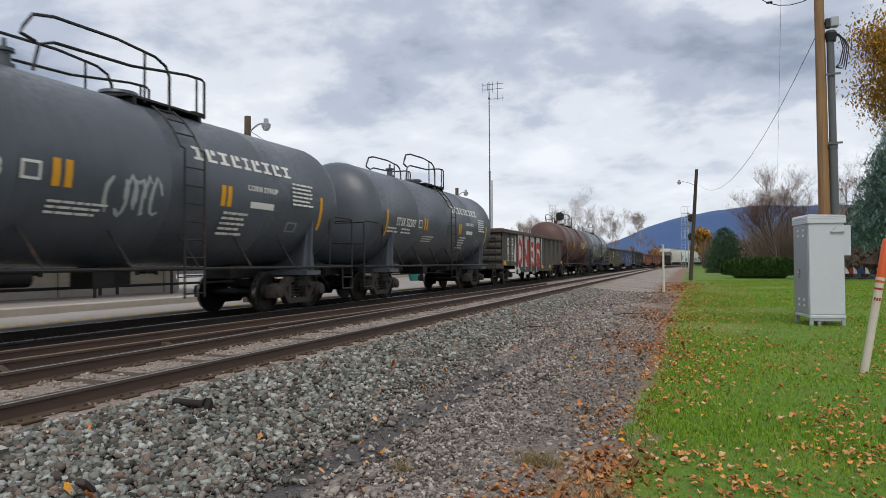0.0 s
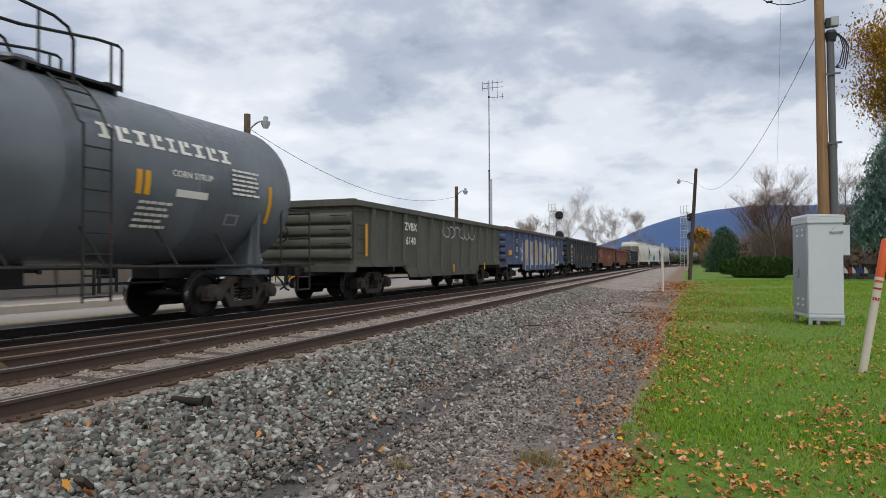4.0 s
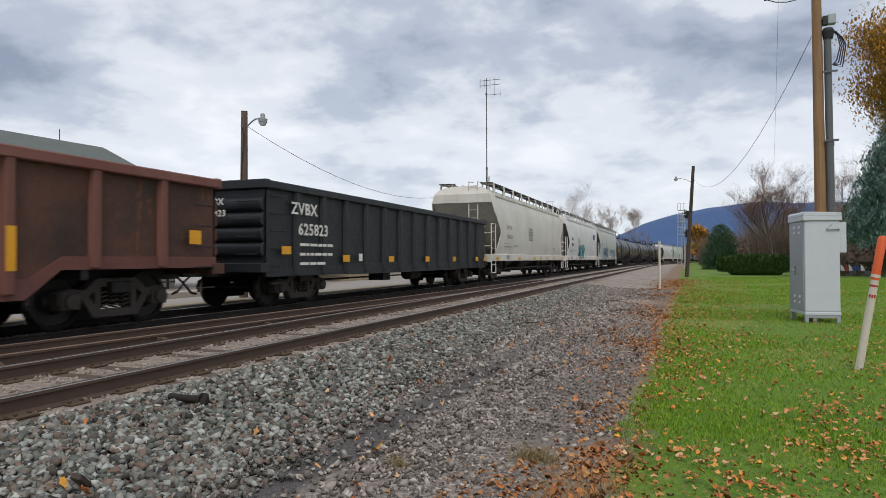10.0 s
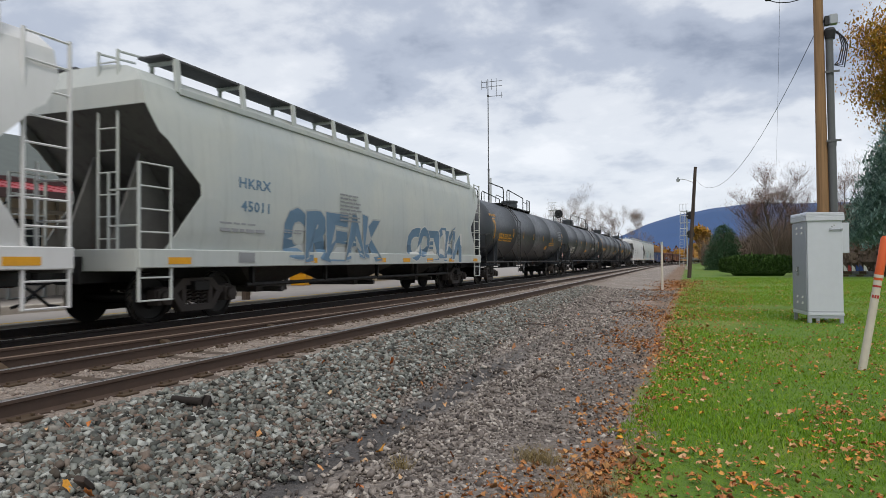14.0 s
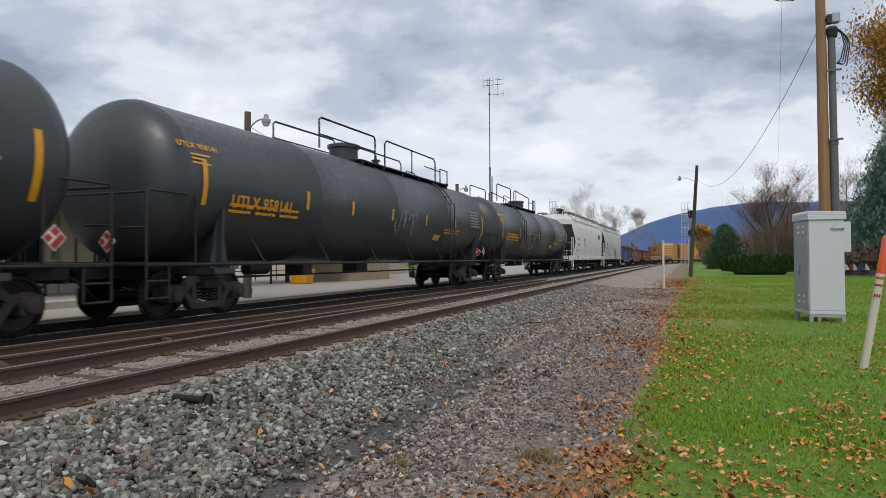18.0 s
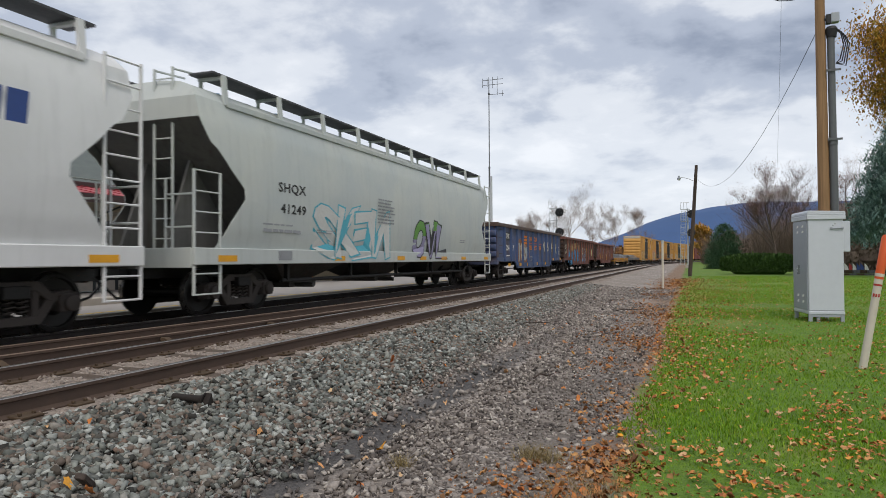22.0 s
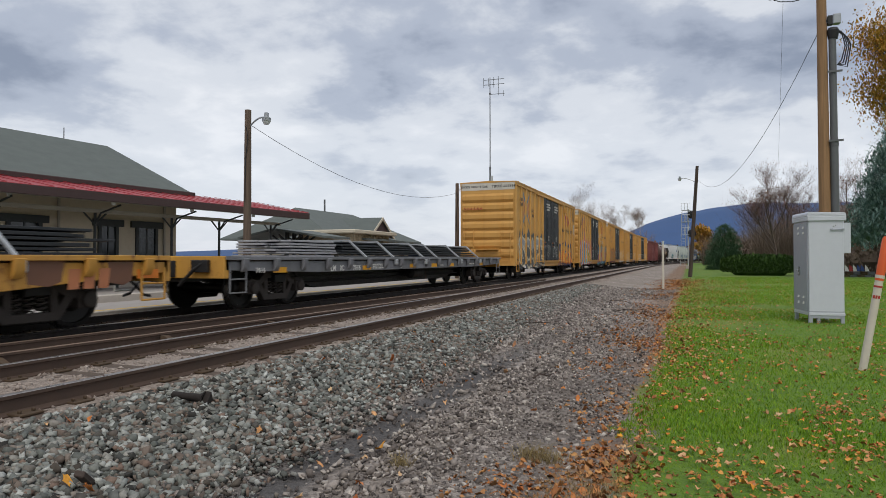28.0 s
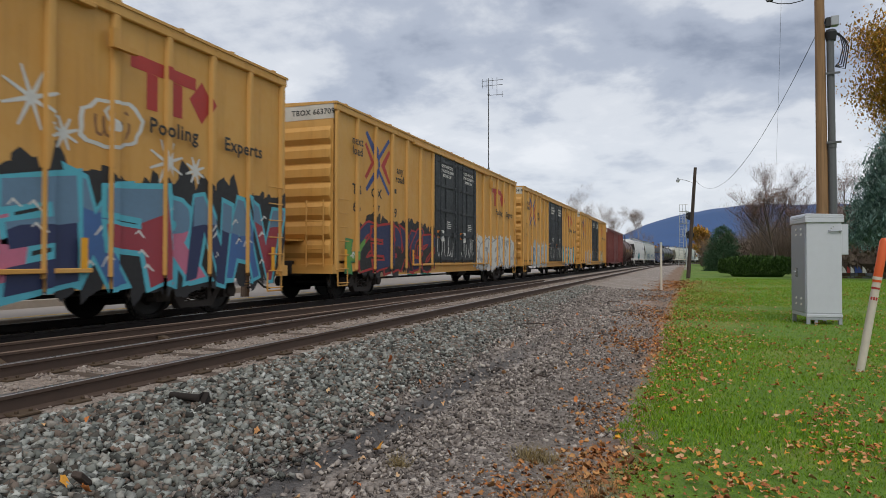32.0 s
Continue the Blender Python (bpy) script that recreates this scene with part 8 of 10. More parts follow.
# ---- flat car ----
def flat_car(u0, u1, mat, label, sill=0.42, stakes=16, end=None):
    car = thing("flat_car", label, "rail car", "cars of the freight train")
    hl = (u1 - u0) / 2
    hb = hl - 2.2
    part("deck", Shape().box(-1.46, 1.46, -hl, hl, 1.02, 1.1), DECK, car, "worn wooden deck", bevel=0.01)
    for sx in (-1, 1):
        part("deck_rim", Shape().box(min(sx * 1.44, sx * 1.53), max(sx * 1.44, sx * 1.53), -hl, hl, 1.06, 1.14), mat, car, bevel=0.008)
        outline = [(-hl, 1.06), (-hl, 0.86), (-hb + 1.2, 1.12 - sill), (hb - 1.2, 1.12 - sill), (hl, 0.86), (hl, 1.06)]
        side = part("side_sill", Shape().prism("x", outline, sx * 1.38, sx * 1.46), mat, car, bevel=0.01)
        me = cached(("stake", mat.name, sx), lambda: Shape().prism("y", [(0, 0.16), (sx * 0.1, 0.18), (sx * 0.1, 0.02), (sx * 0.03, -0.1), (0, -0.1)], -0.08, 0.08).mesh("stake_pocket", [mat], bevel=0.01))
        for k in range(stakes):
            part("stake_pocket", me, None, side, at=Matrix.Translation((sx * 1.48, -hl + 0.5 + (2 * hl - 1) * k / (stakes - 1), 0.92)))
    s = Shape().box(-0.4, 0.4, -hl, hl, 0.62, 1.02)
    s.prism("x", [(-hb + 1.4, 0.62), (-hb + 2.6, 0.32), (hb - 2.6, 0.32), (hb - 1.4, 0.62)], -0.5, 0.5)
    for k in range(9):
        y = -hb + 2 * hb * k / 8
        s.box(-1.42, 1.42, y - 0.05, y + 0.05, 0.75, 1.02)
    part("centre_sill", s, BLACKPAINT, car)
    for e in (-1, 1):
        part("end_sill", Shape().box(-1.46, 1.46, min(e * (hl - 0.1), e * (hl + 0.06)), max(e * (hl - 0.1), e * (hl + 0.06)), 0.7, 1.14), end or mat, car, bevel=0.01)
        for sx in (-1, 1):
            s = Shape()
            y0, y1 = e * (hl - 0.1), e * (hl - 0.6)
            for y in (y0, y1):
                s.tube([(sx * 1.48, y, 0.4), (sx * 1.48, y, 0.95)], 0.02, 5)
            for z in (0.41, 0.68):
                s.tube([(sx * 1.48, y0, z), (sx * 1.48, y1, z)], 0.018, 5)
            part("step", s, WHITE if e < 0 and sx < 0 else mat, car)
    part("brake_lever", Shape().tube([(0.5, -hl - 0.2, 0.55), (0.8, -hl - 0.16, 0.85), (1.1, -hl - 0.12, 1.05)], 0.04, 6).box(0.75, 1.15, -hl - 0.16, -hl - 0.06, 0.82, 1.06), BLACKPAINT, car, bevel=0.01)
    s = Shape().tube([(0.6, -hb + 1.3, 0.5), (0.6, hb - 1.3, 0.5)], 0.03, 6)
    s.lathe("y", [(-0.5, 0.0), (-0.45, 0.18), (0.45, 0.18), (0.5, 0.0)], 14, (0.85, 1.0, 0.6))
    part("brake_gear", s, STEEL, car)
    trucks(car, hb)
    couplers(car, hl + 0.06, 0.7)
    return car, hb, hl


# ---- the cars of this train, front to rear ----
GRATING = plain("dark_grating", "4a4a4c", 0.6, 0.4, 0.4, 6)
HATCH = plain("hatch_covers", "6f8fa6", 0.6, 0, 0.3, 4)
# hopper end paints, darkened for dirt and for shade under the overhang
HOPDARK = paint("grimy_shaded_hopper_end", "5c5c5a", "6e6d69", 0.25, 0.7, 0.6, 41)
HOPSHADE = paint("shaded_beige_hopper_end", "a3a198", "b3b0a6", 0.15, 0.6, 0.35, 42)
HOPBOTTOM = paint("hopper_bottom_grey", "2e2c2a", "3d3a37", 0.3)
GALV = plain("galvanised_roof", "8d8f90", 0.5, 0.4, 0.3, 4)
BANDWHITE = paint("white_end_band", "c9c5bb", "a9a498", 0.2)
DECK = wood("deck_planks", "5a4c40", (0.8, 12, 12))
TANK_BLACK = paint("tank_black", "474c54", "535962", 0.05, 0.36, 0.2)
TANK_GREY = paint("tank_blue_grey", "565c63", "666d74", 0.06, 0.38, 0.25, 2)
TANK_BROWN = paint("tank_brown", "4e342f", "5b4039", 0.15, 0.5, 0.25, 3)
TANK_COAL = paint("tank_coal", "2e3237", "383d43", 0.05, 0.38, 0.2, 5)
GON_A = paint("gondola_dark_olive", "3f3d38", "4d4a44", 0.35, 0.65, 0.4, 1)
GON_B = paint("gondola_grey_green", "45463f", "57574e", 0.3, 0.65, 0.4, 4)
GON_BLUE = paint("gondola_slate_blue", "454c58", "5b626c", 0.3, 0.6, 0.4, 6)
GON_DARK = paint("gondola_charcoal", "1d242b", "282f36", 0.12, 0.5, 0.5, 7)
PANEL_RED = paint("rusted_red_panel", "33261f", "5a382c", 0.45, 0.75, 0.5, 21)
PANEL_BLUE = paint("rusted_blue_panel", "43567f", "54473e", 0.4, 0.7, 0.4, 22)
POST_BLUE = paint("slate_blue_post", "394c72", "4b566c", 0.35, 0.6, 0.45, 23)
POST_RED = paint("oxide_red_post", "5e3833", "6e463c", 0.4, 0.7, 0.5, 24)
GON_RED = paint("gondola_oxide_red", "5d3630", "6d443a", 0.35, 0.7, 0.45, 8)
GON_RED2 = paint("gondola_oxide_brown", "51332e", "63423a", 0.4, 0.7, 0.5, 9)
CHORD_RED = paint("top_chord_red", "6a3d36", "7a5046", 0.2, 0.6, 0.3, 8)
CHORD_BROWN = paint("top_chord_brown", "4a3a35", "5a4840", 0.3, 0.6, 0.3, 5)
GON_BLACK = paint("gondola_black", "161a20", "1f2328", 0.05, 0.5, 0.25, 11)
HOP_BEIGE = paint("hopper_beige", "cfcdc6", "c2bfb4", 0.05, 0.5, 0.25, 12)
HOP_WHITE = paint("hopper_pale_grey", "d6d6d6", "cacac9", 0.04, 0.5, 0.2, 13)
HOP_GREEN = paint("hopper_grey_green", "b0b6b5", "bbbeb8", 0.04, 0.5, 0.2, 14)
BOX_YELLOW = paint("boxcar_yellow", "be8b41", "c39651", 0.12, 0.55, 0.3, 15)
BOX_RED = paint("boxcar_red", "6a3230", "7a4440", 0.2, 0.6, 0.3, 16)
DOOR_BLACK = paint("door_black", "23272b", "2f3336", 0.06, 0.5, 0.25, 17)
FLAT_YELLOW = paint("yellow_flat_car", "c59237", "b0823e", 0.55, 0.65, 0.5, 18)
FLAT_GREY = paint("grey_flat_car", "66686a", "74757a", 0.3, 0.6, 0.4, 19)
BAR_STEEL = plain("dark_steel_bars", "2a2d31", 0.5, 0.3, 0.35, 6)
BAR_PALE = plain("pale_bar_ends", "9a9a9e", 0.6, 0.2, 0.3, 6)
STRAP = plain("steel_strap", "a0a4a8", 0.5, 0.2, 0.2, 8)
SPRAY = {k: plain("spray_" + k, c, 0.55, 0, 0.25, 5, 0.05) for k, c in {
    "white": "c4c4c0", "red": "9c2b2b", "teal": "3f9aa0", "black": "1d1d20", "blue": "3c5f92", "green": "5f9140", "orange": "d77a22",
    "cream": "c9bfa6", "grey": "8b8d90", "lilac": "8c86a4", "cyan": "4fa6b8", "pink": "b3667f", "navy": "232d52", "brown": "7d5636", "silver": "a2a6a6", "dullblue": "5d7a92", "ochre": "b98c3c", "faded": "b0704c", "rose": "8e3540", "rusty": "7d5032", "rustbrown": "6d4a38", "azure": "2c84b6", "tan": "b08a58", "slate": "4c4f52", "leaf": "3f7a4e", "sand": "c4a582"}.items()}
OLD_WHITE = paint("weathered_white_spray", "b4b6b2", "a39a86", 0.45, 0.7, 0.5, 31)
OLD_RUSTY = paint("weathered_tan_spray", "a08660", "b0a692", 0.7, 0.7, 0.5, 32)
TRAIN = []      # (car, middle along the train, half the truck spacing)


def enrol(car, u0, u1, half):
    TRAIN.append((car, (u0 + u1) / 2, half))


def syrup_tank(u0, u1, mat, label, name_bar=True, number="", brown=False):
    car, hb, tl, r, zc = tank_car(u0, u1, mat, label, r=1.53, style="a", dy=0.1)
    num = WHITE if not brown else SPRAY["brown"]
    tank_wrap(number, 0.35, num, car, -3.72, 2, r, zc, 0.8)
    for y in (-5.2, 4.85):
        tank_patch(car, "reflector", y, y + 0.12, -16, 14, r, zc, YELLOW)
    for y in (-2.25, -2.05, 1.3, 1.48):
        tank_patch(car, "reflector", y, y + 0.12, -4, 11, r, zc, YELLOW)
    tank_patch(car, "frame_mark", -2.72, -2.42, -2, 8, r, zc, num)
    tank_patch(car, "frame_mark", -2.68, -2.46, -0.5, 6.5, r + 0.004, zc, mat)
    for y in (-4.7, -3.7):
        bars(car, r * cos(radians(-19)) + 0.02, y, zc - 0.5, 0.75, 0.22, 2, num, -19, 3)
    bars(car, r * cos(radians(-26)) + 0.025, -1.75, zc - 0.68, 1.05, 0.26, 3, num, -26, 4)
    bars(car, r * cos(radians(-27)) + 0.03, 1.75, zc - 0.72, 0.75, 0.55, 5, num, -27, 5)
    tank_patch(car, "data_panel", 2.2, 3.0, -3, 2, r, zc, WHITE if not brown else SPRAY["cream"])
    tank_wrap("CORN SYRUP", 0.16, WHITE if not brown else SPRAY["cream"], car, 2.6, 12, r, zc)
    bars(car, r * cos(radians(3)) + 0.03, 4.1, zc + 0.05, 0.9, 0.55, 6, WHITE if not brown else SPRAY["cream"], 3, 6)
    tank_patch(car, "frame_mark", 3.6, 4.0, -20, -11, r, zc, SPRAY["grey"])
    tank_patch(car, "frame_mark", 3.66, 3.94, -18.5, -12.5, r + 0.004, zc, mat)
    if name_bar:
        # the owner's name as a row of plain white figures
        y = 0.62
        for k in range(9):
            w = 0.27 if k not in (4,) else 0.2
            for z0, z1, a, b in ((21, 23, 0, 1), (29, 31, 0, 1), (21, 31, 0.32, 0.68)) if k % 2 == 0 else ((21, 31, 0.05, 0.4), (21, 23, 0.05, 1), (27, 31, 0.55, 0.95)):
                tank_patch(car, "name_mark", y + w * a, y + w * b, z0 + 5, z1 + 5, r, zc, WHITE)
            y += w + 0.09
        bars(car, r * cos(radians(26)) - 0.12, -5.5, zc + 0.5, 0.7, 0.3, 3, SPRAY["grey"], 20, 7)
    enrol(car, u0, u1, hb)
    return car, tl, r, zc


def fill_train():
    # 1, 2: syrup tanks
    car, tl, r, zc = syrup_tank(2.6, 15.2, TANK_BLACK, "black tank car with white lettering and scrawled graffiti", number="STSX 52223")
    scrawl(car, 0, -0.75, zc - 0.4, 1.1, 0.75, SPRAY["silver"], 4, 0.07, 6, lambda z: sqrt(max(0.1, r * r - (z - zc) ** 2)))
    syrup_tank(16.4, 29.0, TANK_BLACK, "black tank car with white lettering and yellow stripes", number="STSX 52207")
    # 3: olive gondola with red and white graffiti
    car, hb, hl, wo, st = gondola(30.5, 46.3, GON_A, "dark olive gondola car with red and white graffiti", chord=CHORD_BROWN, posts=10)
    for yy, w, zz in ((-6.3, "HKRX", 2.15), (-6.3, "50118", 1.7)):
        part("number_board", Shape().box(0, 0.006, yy - 0.55, yy + 0.55, zz - 0.19, zz + 0.19), WHITE, car, "white number board", at=Matrix.Translation((wo + 0.002, 0, 0)))
        lettering(w, 0.33, BLACK, car, on_side(wo + 0.012, yy, zz))
    throwup(car, wo, "ONES", -5.2, 0.6, 0.7, 2.4, SPRAY["white"], [SPRAY["red"]], 21, st, 0.1, cloud=SPRAY["white"], fat=(0.05, 0.1))
    reflectors(car, wo + 0.104, [(-7.75, 1.1), (0.88, 0.86), (3.1, 0.86), (7.25, 1.1)], 0.5, 0.2)
    bars(car, wo + 0.004, -6.3, 1.3, 1.1, 0.3, 3, WHITE, 0, 6)
    lettering("HKRX 50118", 0.17, WHITE, car, on_end(-0.2, -hl - 0.103, 2.66))
    enrol(car, 30.5, 46.3, hb)
    # 4, 5: brown and grey tanks
    car, tl, r, zc = syrup_tank(47.15, 59.75, TANK_BROWN, "brown tank car with a faded cream emblem", False, "STSX 4244", True)
    surf = lambda z: sqrt(max(0.1, r * r - (z - zc) ** 2))
    lobe = lambda cy, cz, q: [(cy + q * cos(k * pi / 9), cz + q * sin(k * pi / 9)) for k in range(18)]
    ey, ez = 0.9, zc + 0.05
    lay = [(lobe(ey + dy, ez + dz, 0.3), 0, 0.3 + 0.1 * k) for k, (dy, dz) in enumerate(((0.28, 0), (-0.28, 0), (0, 0.28), (0, -0.28)))]
    decal(car, "emblem", lay, [SPRAY["sand"]], 0, surface=surf, label="faded cream four-lobed emblem")
    lay = [(lobe(ey + dy, ez + dz, 0.19), 0, 1.2 + 0.1 * k) for k, (dy, dz) in enumerate(((0.26, 0), (-0.26, 0), (0, 0.26), (0, -0.26)))]
    decal(car, "emblem_mark", lay, [SPRAY["brown"]], 0, surface=surf)
    lay = [([(ey - q * 0.34, ez - 0.06), (ey + q * 0.34, ez - 0.02), (ey + q * 0.34, ez + 0.06), (ey - q * 0.34, ez + 0.02)], 0, 2.2) for q in (1,)]
    lay += [([(ey - 0.05, ez - 0.34), (ey + 0.03, ez - 0.34), (ey + 0.05, ez + 0.34), (ey - 0.03, ez + 0.34)], 0, 2.4)]
    decal(car, "emblem_mark", lay, [SPRAY["sand"]], 0, surface=surf)
    y = 1.7
    for w in (0.34, 0.2, 0.27, 0.12, 0.25, 0.3):
        tank_patch(car, "name_mark", y, y + w * 0.6, 3, 17 if w > 0.28 else 13, r, zc, SPRAY["sand"])
        tank_patch(car, "name_mark", y + w * 0.6, y + w, 3, 7, r, zc, SPRAY["sand"])
        y += w + 0.07
    syrup_tank(60.95, 73.55, TANK_GREY, "dark grey tank car with white lettering", number="STSX 61391")
    # 6: grey-green gondola
    car, hb, hl, wo, st = gondola(76.0, 90.6, GON_B, "grey-green gondola car with faded white lettering", top=2.78, posts=12)
    lettering("ZVBX", 0.34, WHITE, car, on_side(wo + 0.104, -3.6, 2.2), 1.1)
    lettering("6140", 0.34, WHITE, car, on_side(wo + 0.104, -3.6, 1.75), 1.1)
    scrawl(car, wo + 0.1, 1.2, 2.2, 3.6, 0.5, SPRAY["silver"], 8, 0.05, 6)
    reflectors(car, wo + 0.104, [(-6.7, 1.7)], 0.12, 0.9)
    reflectors(car, wo + 0.104, [(0.5, 0.85), (4.5, 0.9)], 0.12, 0.3)
    enrol(car, 76.0, 90.6, hb)
    # 7: slate-blue gondola under graffiti
    car, hb, hl, wo, st = gondola(91.8, 107.7, PANEL_BLUE, "rusted slate-blue gondola car covered in faded graffiti", top=2.82, chord=CHORD_BROWN, posts=12, frame=POST_BLUE)
    rnd = random.Random(77)
    for mat, zt, dz, lv in ((OLD_RUSTY, 2.2, 0.25, 0.0), (OLD_WHITE, 1.55, 0.5, 0.4)):
        ys = np.linspace(-4.5, 2.9 if lv else 2.6, 27)
        ragged = [zt + dz * (rnd.random() - 0.4) for _ in ys]
        lay = [([(ys[k], 0.66), (ys[k + 1], 0.66), (ys[k + 1], ragged[k + 1]), (ys[k], ragged[k])], 0, lv) for k in range(26)]
        decal(car, "old_paint", lay, [mat], wo, st, 0.1, None, "worn pale spray paint")
    throwup(car, wo, "SRKAME", -4.4, 2.3, 0.85, 2.25, OLD_WHITE, [OLD_RUSTY, OLD_WHITE], 33, st, 0.1, mess=0.3, fat=(0.05, 0.09))
    for k in range(4):
        scrawl(car, wo + 0.014, -3.4 + 1.6 * k, 1.2 + 0.2 * (k % 3), 0.7, 0.6, SPRAY["grey"], 231 + k, 0.03, 4)
    throwup(car, wo, "GiRL", 2.7, 5.9, 0.8, 2.1, SPRAY["cream"], [SPRAY["cream"]], 39, st, 0.1, fat=(0.01, 0.03))
    for words, y in (("YOU", 3.1), ("GO", 4.25), ("xx", 6.1)):
        lettering(words, 0.34, SPRAY["cream"], car, on_side(wo + 0.006, y, 2.36))
    for words, z in (("ITFX", 2.15), ("3202", 1.72)):
        part("number_board", Shape().box(0, 0.003, -0.5, 0.5, -0.22, 0.22), BLACK, car, at=Matrix.Translation((wo + 0.002, -5.55, z)))
        lettering(words, 0.36, WHITE, car, on_side(wo + 0.009, -5.55, z))
    lettering("83", 0.36, WHITE, car, on_side(wo + 0.006, -4.75, 1.72))
    bars(car, wo + 0.004, -5.55, 1.15, 1.0, 0.45, 2, SPRAY["silver"], 0, 8)
    reflectors(car, wo + 0.104, [(-4.3, 1.4), (-1.33, 1.35), (1.72, 1.35), (4.7, 1.4)], 0.13, 0.5)
    reflectors(car, wo + 0.104, [(7.25, 1.65)], 0.36, 0.24)
    reflectors(car, wo + 0.006, [(-7.15, 1.55)], 0.62, 0.24)
    enrol(car, 91.8, 107.7, hb)
    # 8: charcoal gondola
    car, hb, hl, wo, st = gondola(109.3, 125.6, GON_DARK, "charcoal gondola car with white numbers", top=2.88, posts=12)
    lettering("ZVBX", 0.36, WHITE, car, on_side(wo + 0.006, -5.85, 2.25), 1.0)
    lettering("8134", 0.36, WHITE, car, on_side(wo + 0.006, -5.85, 1.8), 1.0)
    for k in range(3):
        bars(car, wo + 0.004, -5.85, 1.45 - 0.3 * k, 0.9, 0.18, 1, WHITE, 0, 9 + k)
    scrawl(car, wo + 0.002, -4.9, 1.7, 0.8, 0.9, SPRAY["grey"], 14, 0.04, 4)
    reflectors(car, wo + 0.104, [(-7.1, 1.8)], 0.12, 0.9)
    reflectors(car, wo + 0.104, [(-4.1, 1.4), (-1.66, 1.4), (1.46, 1.4), (3.85, 1.4), (7.36, 1.4)], 0.12, 0.5)
    enrol(car, 109.3, 125.6, hb)
    # 9, 10: oxide-red gondolas
    car, hb, hl, wo, st = gondola(127.3, 143.4, PANEL_RED, "rust-red gondola car with white and lilac scrawls", top=2.68, posts=11, chord=CHORD_RED, frame=POST_RED)
    part("number_board", Shape().box(0, 0.003, -0.55, 0.55, -0.5, 0.55), SPRAY["slate"], car, "dark repainted patch", at=Matrix.Translation((wo + 0.002, -6.0, 1.9)))
    lettering("FPTX", 0.36, WHITE, car, on_side(wo + 0.009, -6.0, 2.1), 1.1)
    lettering("84035", 0.36, WHITE, car, on_side(wo + 0.009, -6.0, 1.68), 1.0)
    graffiti(car, wo, -7.7, -6.9, 1.75, 2.3, 1, SPRAY["pink"], [SPRAY["rose"]], 215, st, 0.1)
    scrawl(car, wo + 0.002, -7.2, 1.3, 1.0, 0.5, SPRAY["lilac"], 15, 0.06, 5)
    scrawl(car, wo + 0.002, -4.7, 1.7, 0.7, 0.5, SPRAY["silver"], 16, 0.06, 5)
    scrawl(car, wo + 0.002, -3.3, 1.55, 0.8, 0.5, SPRAY["cream"], 116, 0.06, 5)
    scrawl(car, wo + 0.002, -2.0, 1.9, 0.9, 0.6, SPRAY["grey"], 117, 0.05, 5)
    scrawl(car, wo + 0.002, -0.65, 1.5, 0.8, 0.6, SPRAY["lilac"], 118, 0.06, 6)
    for y in (0.75, 2.1, 3.4):
        graffiti(car, wo, y - 0.5, y + 0.5, 1.25, 1.9, 2, PANEL_RED, [SPRAY["rusty"], SPRAY["ochre"]], int(200 + y * 10), st, 0.1)
    scrawl(car, wo + 0.002, 2.0, 0.95, 3.6, 0.3, SPRAY["silver"], 17, 0.05, 9)
    scrawl(car, wo + 0.002, 6.0, 1.7, 0.7, 0.9, SPRAY["cream"], 119, 0.04, 6)
    scrawl(car, wo + 0.002, 7.3, 1.9, 0.6, 0.7, SPRAY["white"], 18, 0.05, 5)
    reflectors(car, wo + 0.104, [(-6.67, 1.55), (-4.0, 1.35), (-1.33, 1.35), (1.33, 1.35), (4.0, 1.4), (6.67, 1.5)], 0.14, 0.6)
    lettering("FPTX 84035", 0.18, SPRAY["cream"], car, on_end(-0.1, -hl - 0.104, 2.6))
    enrol(car, 127.3, 143.4, hb)
    car, hb, hl, wo, st = gondola(144.8, 161.2, PANEL_RED, "rusty brown-red gondola car with a bright top chord", top=2.62, posts=11, chord=CHORD_RED, low=0.58, frame=POST_RED)
    lettering("FWTX", 0.34, SPRAY["cream"], car, on_side(wo + 0.006, -5.75, 2.05), 1.0)
    lettering("94613", 0.34, SPRAY["cream"], car, on_side(wo + 0.006, -5.75, 1.62), 1.0)
    lettering("FWTX 94613", 0.18, SPRAY["cream"], car, on_end(-0.1, -hl - 0.104, 2.54))
    scrawl(car, wo + 0.002, -3.3, 2.0, 0.8, 0.5, SPRAY["rusty"], 120, 0.06, 4)
    scrawl(car, wo + 0.002, 0.6, 1.9, 0.8, 0.7, SPRAY["grey"], 19, 0.05, 6)
    scrawl(car, wo + 0.002, 2.0, 1.7, 0.8, 0.9, SPRAY["grey"], 121, 0.05, 6)
    reflectors(car, wo + 0.104, [(-6.83, 1.4), (-4.1, 1.25), (-1.37, 1.25), (1.37, 1.25), (4.1, 1.25)], 0.14, 0.6)
    reflectors(car, wo + 0.104, [(7.56, 1.5)], 0.3, 0.25)
    enrol(car, 144.8, 161.2, hb)
    # 11: black gondola
    car, hb, hl, wo, st = gondola(162.8, 179.1, GON_BLACK, "clean black gondola car with white numbers", top=2.8, posts=13, deep=False, low=0.72)
    lettering("ZVBX", 0.38, WHITE, car, on_side(wo + 0.104, -6.75, 2.25), 1.1)
    lettering("625823", 0.38, WHITE, car, on_side(wo + 0.104, -6.35, 1.78), 1.1)
    lettering("ZVBX", 0.2, WHITE, car, on_end(0.2, -hl - 0.13, 2.35))
    lettering("625823", 0.2, WHITE, car, on_end(0.2, -hl - 0.13, 2.1))
